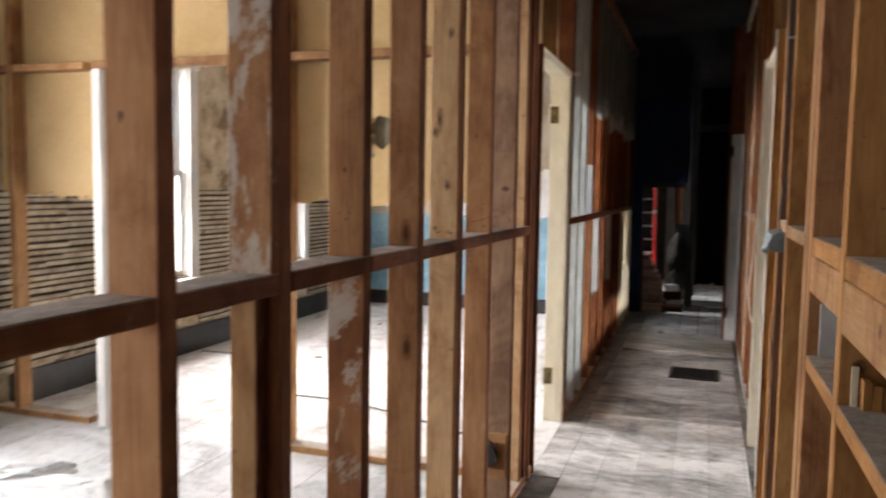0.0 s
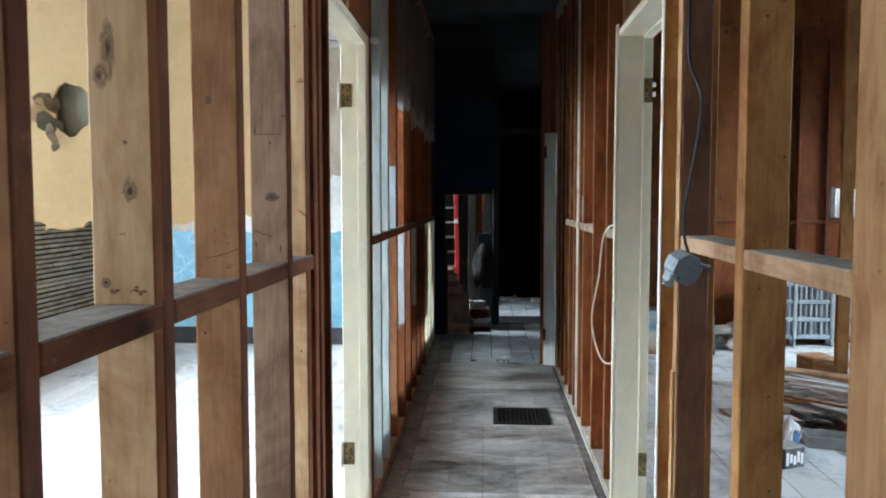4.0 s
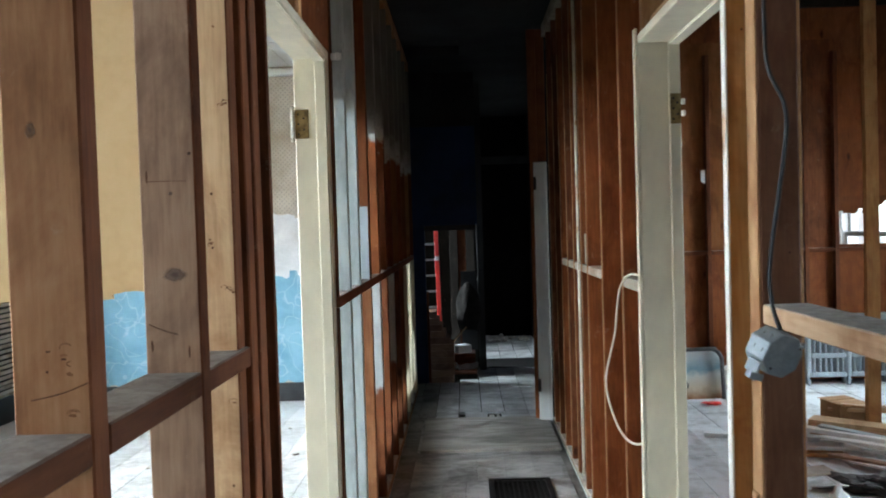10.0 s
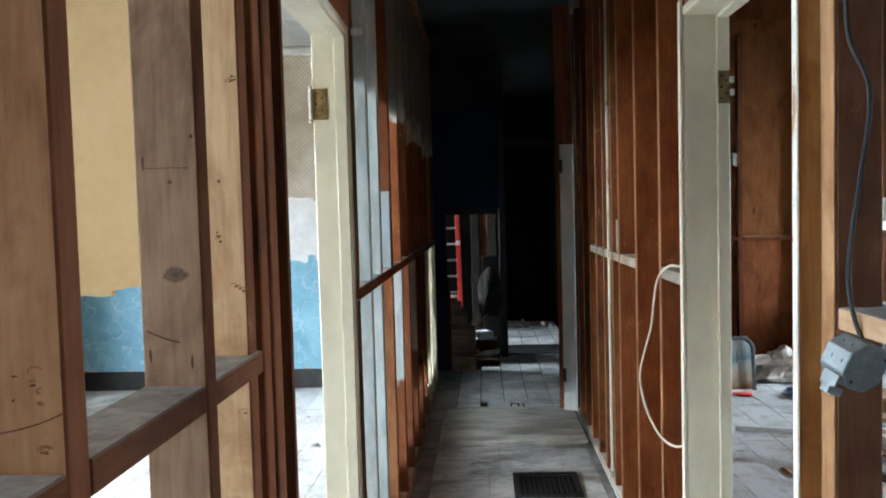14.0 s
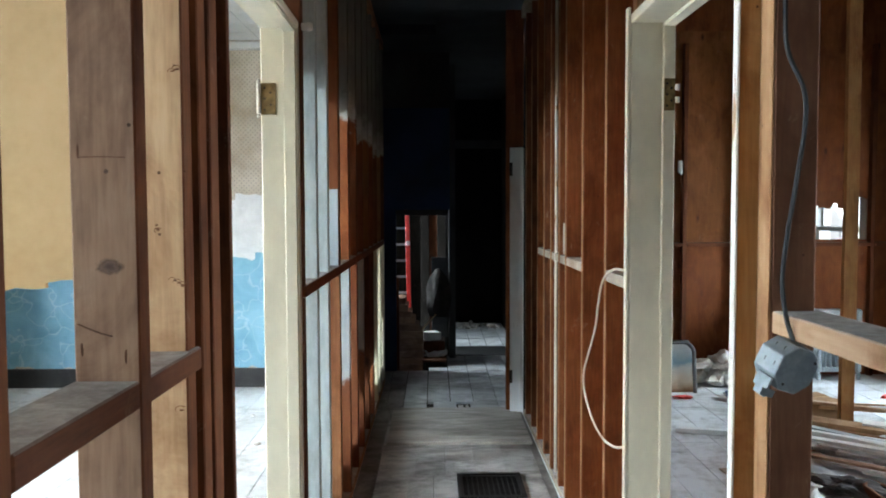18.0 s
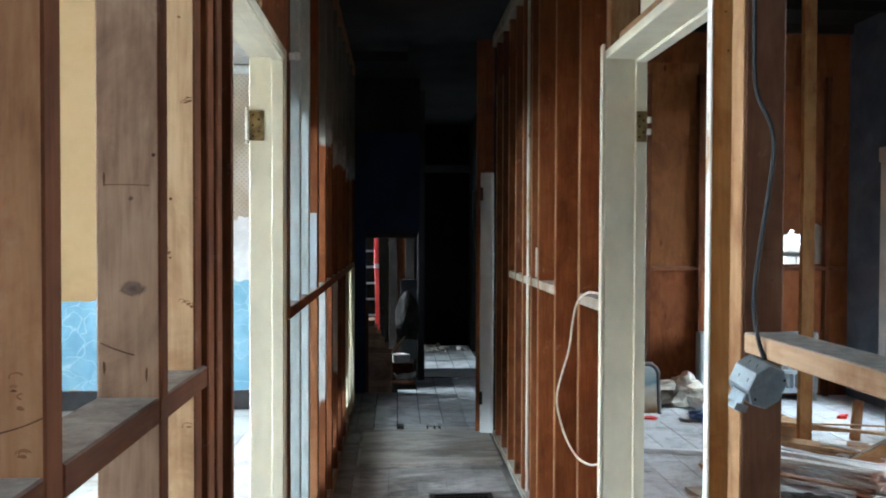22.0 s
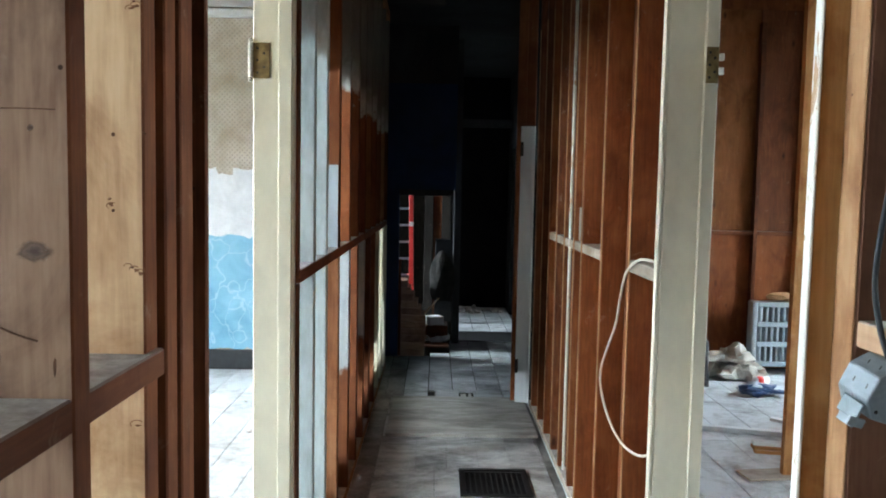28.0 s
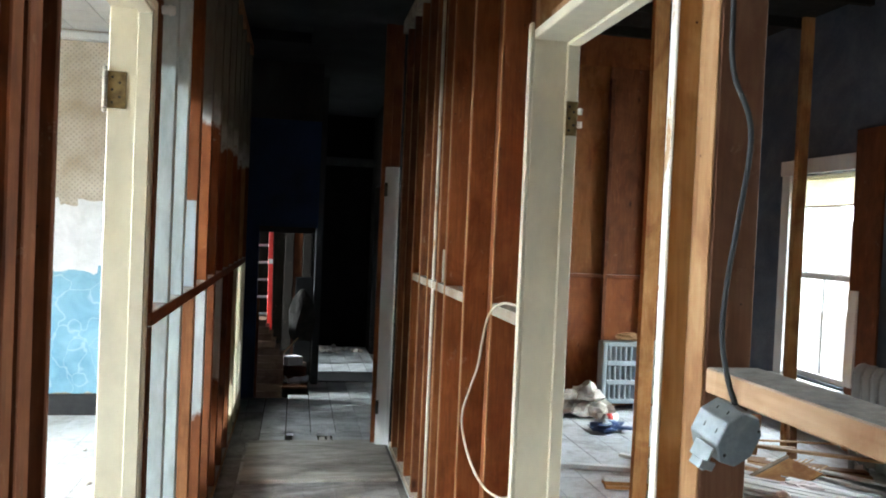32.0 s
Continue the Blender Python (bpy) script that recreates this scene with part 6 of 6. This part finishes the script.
def oval_ring_bm(rings, sides=28):
    """Oval rings joined in order, as the skin of a shallow dish."""
    bm = bmesh.new()
    loops = [[bm.verts.new((a * math.cos(k * math.tau / sides), b * math.sin(k * math.tau / sides), z + 0.006 * math.sin(5 * k * math.tau / sides) * (z > 0.05))) for k in range(sides)] for a, b, z in rings]
    for p0, p1 in zip(loops, loops[1:]):
        for k in range(sides):
            bm.faces.new((p0[k], p0[(k + 1) % sides], p1[(k + 1) % sides], p1[k]))
    bm.faces.new(loops[-1])
    bmesh.ops.recalc_face_normals(bm, faces=bm.faces)
    return bm


m = thing("oval_tray", pose(2.03, 6.24, 0.0, 4, 3, -67), "cracked brown oval trough, sooty inside, lying in the litter", "tray")
part("shell", oval_ring_bm([(0.168, 0.074, 0.09), (0.174, 0.08, 0.1), (0.19, 0.095, 0.095), (0.15, 0.06, 0.0)]), wood("rust", "x", smear=(0.34, 0.28, 0.22, 0.55)), m, smooth=True)
part("hollow", oval_ring_bm([(0.167, 0.073, 0.088), (0.14, 0.055, 0.02)]), shade_soot, m, "black sooty inside", smooth=True)
m = thing("wire_tangle", (2.22, 6.18, 0.02), "tangled nest of dark wire on the rubble pile", "wire")
rnd = random.Random(5)
for k in range(44):
    a0, rr, cx, cy, zz = rnd.uniform(0, 6.3), rnd.uniform(0.04, 0.13), rnd.uniform(-0.08, 0.1), rnd.uniform(-0.1, 0.1), rnd.uniform(0.03, 0.1)
    pts = [(cx + rr * math.cos(a0 + 0.5 * q) * rnd.uniform(0.9, 1.15), cy + rr * math.sin(a0 + 0.5 * q), zz + 0.03 * math.sin(a0 + q * 0.9)) for q in range(9)]
    part("wire", tube_bm(pts, 0.0018, 5), black_cable if k % 3 else grey_cable, m, smooth=True)
m = thing("plastic_basket", pose(1.79, 6.15, 0.0, 0, 0, -14), "dusty grey plastic basket with slotted sides in the litter", "basket")
part("base", bm_box((-0.14, -0.085, 0.0), (0.14, 0.085, 0.008), 0.002), grey_plastic, m)
for y in (-0.085, 0.085):
    part("side", bm_box((-0.145, y - 0.004, 0.006), (0.145, y + 0.004, 0.07), 0.003), grey_plastic, m)
part("side", bm_box((-0.149, -0.08, 0.006), (-0.141, 0.08, 0.07), 0.003), grey_plastic, m)
part("rail", bm_box((0.141, -0.08, 0.058), (0.149, 0.08, 0.07), 0.003), grey_plastic, m)
for k in range(6):
    part("slat", bm_box((0.142, -0.075 + 0.028 * k, 0.008), (0.148, -0.065 + 0.028 * k, 0.0575), 0.001), grey_plastic, m)
m = thing("metal_cup", pose(2.03, 5.97, 0.0), "small dull metal cup in the litter", "cup")
part("cup", cyl_bm(bmesh.new(), (0, 0, 0.025), 0.03, 0.05, "z", 16, 0.036), zinc, m)
m = thing("loose_cable", (0, 0, 0), "dark cable running from the junction box behind a stud", "cable")
part("cable", tube_bm([(0.362, 3.795, 1.272), (0.39, 3.82, 1.262), (0.41, 3.86, 1.255), (0.43, 3.91, 1.25), (0.44, 3.97, 1.2), (0.44, 4.0, 1.1)], 0.0045, 6), black_cable, m, smooth=True)

# junk behind the near stud wall
m = thing("old_heater", pose(0.62, 3.1, 0.0), "dented pale grey-green metal heater casing", "heater")
part("casing", bm_box((-0.2, -0.28, 0), (0.2, 0.3, 0.6), 0.07), radiator_paint, m)
for k in range(5):
    part("rib", bm_box((-0.206, -0.2 + k * 0.1, 0.08), (0.206, -0.165 + k * 0.1, 0.5), 0.01), radiator_paint, m)
# Cabinet added to fill the black background behind the shelves.
m = thing("black_cabinet", pose(0.88, 1.85, 0.0), "black cabinet added to fill the dark behind the stud wall", "cabinet")
part("body", bm_box((-0.3, -0.75, 0), (0.3, 0.7, 1.16), 0.01), dark_rubbish, m)
part("door", bm_box((-0.318, -0.7, 0.05), (-0.302, -0.04, 1.1), 0.006), dark_rubbish, m)
part("door", bm_box((-0.318, -0.02, 0.05), (-0.302, 0.66, 1.1), 0.006), dark_rubbish, m)
part("worktop", bm_box((-0.34, -0.77, 1.162), (0.32, 0.72, 1.2), 0.006), charcoal, m)
m = thing("hanging_panel", pose(0.335, 2.505, 1.0205), "pale blue-grey painted board with a cut corner, stood on the shelf", "panel")
bm = bmesh.new()
outline = [(0, 0), (0.045, 0.0), (0.068, 0.03), (0.068, 0.115), (0.0, 0.145)]
a = [bm.verts.new((x, 0, z)) for x, z in outline]
b = [bm.verts.new((x, 0.015, z)) for x, z in outline]
bm.faces.new(a)
bm.faces.new(b[::-1])
for k in range(5):
    bm.faces.new((a[k], b[k], b[(k + 1) % 5], a[(k + 1) % 5]))
bmesh.ops.recalc_face_normals(bm, faces=bm.faces)
part("panel", bm, far_white, m)
m = thing("cut_block", pose(0.37, 1.975, 1.0205), "small stack of sawn orange timber offcuts against a stud", "offcuts")
for k in range(3):
    part("offcut", bm_box((-0.022 + 0.019 * k, -0.02, 0), (-0.005 + 0.019 * k, 0.02, 0.062 - 0.006 * k), 0.002), wood("orange", "z"), m)
part("paper", bm_box((-0.04, 0.012, 0), (-0.026, 0.016, 0.085), 0.001), cream, m, "strip of cream paper")

m = thing("propped_board", pose(3.872, 7.98, 0.5, 0, 1, 0), "white painted board propped beside the window", "panel")
part("panel", bm_box((-0.012, -0.05, 0), (0.012, 0.05, 0.75), 0.003), white_paint, m)
m = thing("dark_board", pose(3.9, 7.87, 0.0, 0, 0, 0), "dark brown board upright beside the window", "board")
part("board", bm_box((-0.012, -0.14, 0), (0.012, 0.17, 2.5), 0.003), wood("red", "z"), m)
m = thing("window_blind", (EAST + 0.05, 8.475, 1.93), "yellowed roller blind drawn a little down", "blind")
part("cloth", bm_box((-0.001, -0.4, 0), (0.001, 0.4, 0.23), 0), blind_cloth, m)
part("hem_bar", bm_box((-0.006, -0.4, -0.014), (0.006, 0.4, 0.0), 0.002), wood("grey", "y"), m, "grey wooden hem bar")
part("roller", cyl_bm(bmesh.new(), (0, 0, 0.24), 0.018, 0.8, "y", 12), blind_cloth, m)

m = thing("paint_chip", (1.928, BROWN - 0.066, 1.9), "white painted chip hanging on a stud of the brown wall", "chip")
part("chip", ragged_sheet_bm(-0.02, 0.02, 0.0, 0.09, 0.004, 0.03, 4, step=0.008), paper_white, m)

m = thing("wall_bracket", (EAST - 0.003, 7.5, 1.97), "small dark iron bracket on the slate-grey wall", "bracket")
part("plate", bm_box((-0.008, -0.03, -0.06), (0.0, 0.03, 0.06), 0.002), iron, m)
part("arm", bm_box((-0.07, -0.012, 0.02), (-0.0085, 0.012, 0.045), 0.003), iron, m)

# ---- things in the hall ----
lad = thing("ladder", pose(-0.585, 11.0, -0.46, 0, -1, 0), "red fibreglass ladder with pale rungs leaning beyond the opening", "ladder")
for x in (-0.4, 0.0):
    part("rail", bm_box((x - 0.024, -0.03, 0), (x + 0.024, 0.03, 2.6), 0.004), red_paint, lad)
rung = mesh_of("rung", cyl_bm(bmesh.new(), (-0.2, 0, 0), 0.013, 0.37, "x", 10), aluminium)
for k in range(14):
    part("rung", rung, None, lad, at=(0, 0, 0.2 + k * 0.179))
part("clip", bm_box((-0.02, -0.038, 1.62), (0.025, -0.031, 1.67), 0.002), paper_white, lad)
st = thing("staircase", (-0.72, 10.05, -0.46), "dark wooden winder stair curving up beyond the opening", "stairs")
for k in range(17):
    z = 0.066 * k
    w = 0.285 if z < 0.74 else 0.285 - 0.19 * ((z - 0.74) / 0.34) ** 0.8
    part("tread", bm_box((0, 0.012 * k, z), (w, 0.012 * k + 0.3, z + 0.0645), 0.005), wood("dusky", "x"), st)
m = thing("dark_boards", pose(-0.42, 11.6, -0.46, 0, 0, 0), "dark red boards leaning beyond the opening", "boards")
for k in range(4):
    part("board", bm_box((-0.06 + 0.1 * k, 0.02 * (k % 2), 0), (0.035 + 0.1 * k, 0.03 + 0.02 * (k % 2), 2.2), 0.003), wood("red" if k == 1 else "black", "z"), m)
m = thing("sack", pose(-0.275, 10.47, 0.42, 0, 0, 0), "grey cloth sack hanging on the post", "sack")
part("sack", lump_bm((0.26, 0.18, 0.6), 31, 0.16, 3), dark_cloth, m)
m = thing("grey_board", pose(-0.265, 10.65, 0.192), "dark grey board standing on the shelf in the stairwell", "board")
part("board", bm_box((-0.085, -0.012, 0), (0.085, 0.012, 0.86), 0.003), charcoal, m)
m = thing("white_carton", pose(-0.355, 10.5, 0.192, 0, 0, 28), "small white carton on a ledge", "carton")
part("carton", bm_box((-0.08, -0.07, 0), (0.08, 0.07, 0.08), 0.004), paper_white, m)
m = thing("ledge_shelf", pose(-0.345, 10.56, -0.285), "low dark shelf in the stairwell", "shelf")
part("top", bm_box((-0.13, -0.15, 0.44), (0.13, 0.15, 0.475), 0.003), wood("red", "x", 0.4), m)
part("apron", bm_box((-0.115, -0.148, 0.35), (0.115, -0.13, 0.439), 0.002), wood("red", "x"), m)
for x in (-0.118, 0.118):
    part("side", bm_box((x - 0.012, -0.128, -0.175), (x + 0.012, 0.14, 0.439), 0.002), wood("red", "z"), m)
m = thing("wooden_stool", pose(-0.325, 10.11, -0.46, 0, 0, 0), "dark low stool frame standing in the stairwell", "stool")
for x in (-0.1, 0.1):
    for y in (-0.06, 0.06):
        part("leg", bm_box((x - 0.015, y - 0.015, 0), (x + 0.015, y + 0.015, 0.5), 0.003), wood("black", "z"), m)
for y in (-0.06, 0.06):
    part("rail", bm_box((-0.118, y - 0.012, 0.501), (0.118, y + 0.012, 0.525), 0.003), wood("rust", "x"), m)
m = thing("pale_pipe", (0, 0, 0), "pale bent pipe lying by the stair", "pipe")
part("pipe", tube_bm([(-0.42, 10.25, 0.12), (-0.36, 10.25, 0.06), (-0.3, 10.25, 0.04), (-0.24, 10.25, 0.09), (-0.2, 10.25, 0.13)], 0.007), far_white, m, smooth=True)
m = thing("white_rag", pose(-0.3, 10.3, 0.036, 0, 0, 30), "crumpled white rag by the stair", "rag")
part("rag", lump_bm((0.2, 0.1, 0.07), 44, 0.7, 3), paper_white, m)
part_base = thing("low_step", pose(-0.345, 10.3, -0.46), "dark low step in the stairwell", "step")
part("step", bm_box((-0.13, -0.1, 0), (0.13, 0.1, 0.495), 0.004), wood("black", "x"), part_base)
m = thing("leaning_stick", (0, 0, 0), "thin pale stick leaning against the stair", "stick")
part("stick", cyl_bm(bmesh.new(), (0, 0, 0), 0.006, 0.21, "z", 8), wood("pale", "z"), m, at=pose(-0.376, 10.28, 0.41, 0, 42, 0))
rnd = random.Random(8)
for i in range(26):
    m = thing("rubble_lump", pose(rnd.uniform(-0.05, 0.5), rnd.uniform(12.45, 12.9), -0.004, 0, 0, rnd.uniform(0, 180)), "broken plaster along the end wall", "rubble", "rubble at the hall's end")
    part("lump", lump_bm((rnd.uniform(0.06, 0.16), rnd.uniform(0.05, 0.12), rnd.uniform(0.03, 0.08)), i + 50, 0.5, 1), rubble_white, m)

# small litter in the west room
rnd = random.Random(21)
for i in range(14):
    m = thing("plaster_crumb", pose(rnd.uniform(-3.6, -1.2), rnd.uniform(5.2, 8.9), 0.0, 0, 0, rnd.uniform(0, 180)), "crumb of fallen plaster on the pale floor", "rubble", "crumbs on the west floor")
    part("lump", lump_bm((rnd.uniform(0.03, 0.09), rnd.uniform(0.03, 0.07), 0.02), i + 80, 0.5, 1), rubble_white if i % 3 else terracotta, m)
m = thing("floor_cable", (0, 0, 0), "thin dark cable trailing over the west floor", "cable")
part("cable", tube_bm([(-4.1, 5.9, 0.008), (-3.4, 5.8, 0.008), (-2.9, 5.0, 0.008), (-2.2, 4.9, 0.008), (-1.4, 4.6, 0.008)], 0.006, 6), black_cable, m, smooth=True)
m = thing("plastic_film", pose(-2.9, 3.0, 0.0), "crumpled clear plastic film on the near floor", "plastic film")
part("film", lump_bm((0.6, 0.42, 0.05), 61, 0.9, 3), clear_plastic, m)
part("fold", lump_bm((0.34, 0.12, 0.1), 62, 0.8, 3), clear_plastic, m, "gathered fold", at=pose(-0.1, 0.05, 0.0, 0, 0, 35))

# ---- laths on the west wall ----
rnd = random.Random(3)
free = [(3.42, 4.82), (6.0, 6.87), (8.0, 9.18)]
lath_meshes = [mesh_of("lath", bm_box((0, 0, 0), (0.009, 1.0, 0.028), 0.0015), wood("lath", "y")) for _ in range(3)]
west_wall = bpy.data.objects["wall_west"]
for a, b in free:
    # Dark sheet behind the laths paints the shade of their gaps.
    part("dark_backing", bm_box((0, 0, 0), (0.004, b - a, 1.17), 0), subfloor, west_wall, "dark sheet standing in for the shade between laths", at=(WEST + 0.001, a, 0.235))
for row in range(27):
    z = 0.235 + row * 0.0435
    for a, b in free:
        y = a
        while y < b - 0.05:
            ln = min(rnd.choice((0.3, 0.45, 0.7, 1.1)), b - y)
            ob = part("lath", lath_meshes[row % 3], None, west_wall, at=Matrix.Translation((WEST + 0.006, y, z + rnd.uniform(-0.004, 0.004))) @ Matrix.Rotation(rnd.uniform(-0.006, 0.006), 4, "X") @ Matrix.Diagonal((rnd.uniform(0.8, 1.5), ln - 0.004, rnd.uniform(0.85, 1.05), 1)))
            y += ln


# ---- floor boards ----
def boards(x0, x1, y0, y1, width, lengths, material, gap=0.004, seed=1, along="y", z=0.0, skip=None, stagger=0.6):
    """Separate floor boards, laid in rows with staggered butt joints."""
    rnd = random.Random(seed)
    me = mesh_of("floorboard", bm_box((0, 0, -0.02), (1, 1, 0.0), 0.0), material)
    n = 0
    a0, a1, b0, b1 = (x0, x1, y0, y1) if along == "y" else (y0, y1, x0, x1)
    a = a0
    while a < a1 - 0.01:
        w = min(width, a1 - a)
        b = b0 - rnd.uniform(0, lengths[1] * stagger)
        while b < b1:
            ln = rnd.uniform(*lengths)
            s, e = max(b, b0), min(b + ln, b1)
            b += ln
            if e - s < 0.02 or (skip and skip(a + w / 2, (s + e) / 2)):
                continue
            dz = rnd.uniform(-0.0015, 0.0)
            m4 = Matrix.Translation((a, s, z + dz) if along == "y" else (s, a, z + dz)) @ Matrix.Diagonal((w - gap, e - s - gap, 1, 1) if along == "y" else (e - s - gap, w - gap, 1, 1))
            part("floorboard", me, None, floor_ob, at=m4)
            n += 1
        a += w
    return n


# Passage boards switch to the shaded copy of the paint beyond y 5.3.
boards(-0.62, 0.3, SOUTH, 5.3, 0.18, (0.7, 2.0), lit_floor_paint, 0.0018, seed=2)
boards(-0.62, 0.3, 5.3, 6.485, 0.18, (0.7, 1.2), dim_floor_paint, 0.0018, seed=23)
boards(-0.62, -0.195, 6.485, 6.875, 0.145, (0.6, 0.9), dim_floor_paint, 0.002, seed=5)
boards(0.175, 0.3, 6.485, 6.875, 0.13, (0.6, 0.9), dim_floor_paint, 0.002, seed=5)
boards(-0.62, 0.3, 6.875, 8.355, 0.18, (0.5, 1.4), dim_floor_paint, 0.002, seed=6)
boards(-0.86, -0.572, 8.36, 9.3, 0.15, (0.3, 0.6), grime, 0.006, seed=3, z=-0.003)
boards(-0.86, -0.572, 9.3, 9.84, 0.145, (0.27, 0.27), hall_tile, 0.008, seed=3, stagger=0)
boards(-0.57, -0.38, 8.36, 9.84, 0.19, (0.247, 0.247), hall_tile, 0.008, seed=3, stagger=0)
boards(-0.38, -0.19, 8.607, 9.985, 0.19, (0.23, 0.23), hall_tile, 0.008, seed=15, stagger=0)
boards(-0.19, 0.0, 8.607, 10.6, 0.19, (0.249, 0.249), hall_tile, 0.008, seed=16, stagger=0)
boards(0.0, 0.35, 8.36, 9.56, 0.19, (0.24, 0.24), hall_tile, 0.008, seed=17, stagger=0)
boards(0.0, 0.598, 9.572, 10.6, 0.19, (0.257, 0.257), hall_tile, 0.008, seed=18, stagger=0)
boards(-0.1, 0.598, 11.2, 13.0, 0.19, (0.257, 0.257), hall_tile, 0.007, seed=4, stagger=0)
# front row, broken: a gap, a whole tile, and a hole with two shards in it
boards(-0.332, -0.145, 8.36, 8.607, 0.187, (0.247, 0.247), hall_tile, 0.006, seed=19, stagger=0)
boards(-0.035, 0.0, 8.36, 8.607, 0.035, (0.247, 0.247), hall_tile, 0.004, seed=20, stagger=0)
boards(-0.135, -0.085, 8.38, 8.55, 0.05, (0.1, 0.2), ply, 0.01, seed=21, z=-0.008)
boards(-0.075, -0.045, 8.42, 8.58, 0.03, (0.06, 0.1), ply, 0.008, seed=22, z=-0.01)
# Dark strips beside the walls carry shade in their colour as well as grime.
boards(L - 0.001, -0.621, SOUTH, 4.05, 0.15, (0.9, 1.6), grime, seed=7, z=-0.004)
boards(L - 0.001, -0.621, 4.05, 5.04, 0.15, (0.9, 1.6), lit_floor_paint, 0.0018, seed=7)
boards(-0.66, -0.621, 5.04, 8.355, 0.15, (0.9, 1.6), dim_floor_paint, 0.0018, seed=14)
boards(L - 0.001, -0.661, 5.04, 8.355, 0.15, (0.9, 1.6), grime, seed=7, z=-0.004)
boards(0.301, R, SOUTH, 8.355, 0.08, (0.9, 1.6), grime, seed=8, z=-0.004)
boards(R, 3.95, 3.6, BROWN, 0.24, (0.45, 1.3), tile_paint, 0.006, seed=9)
boards(R, 3.95, SOUTH, 3.6, 0.3, (1.5, 2.4), tile_paint, 0.005, seed=10)
boards(WEST, L, PART + 0.1, BLUE, 0.22, (1.2, 2.4), room_floor_paint, 0.004, seed=11)
boards(WEST, L, SOUTH, PART + 0.1, 0.3, (1.2, 2.4), tile_paint, 0.004, seed=12)
boards(0.71, 3.95, BROWN + 0.03, NORTH, 0.5, (2.0, 3.0), tile_paint, 0.005, seed=13)
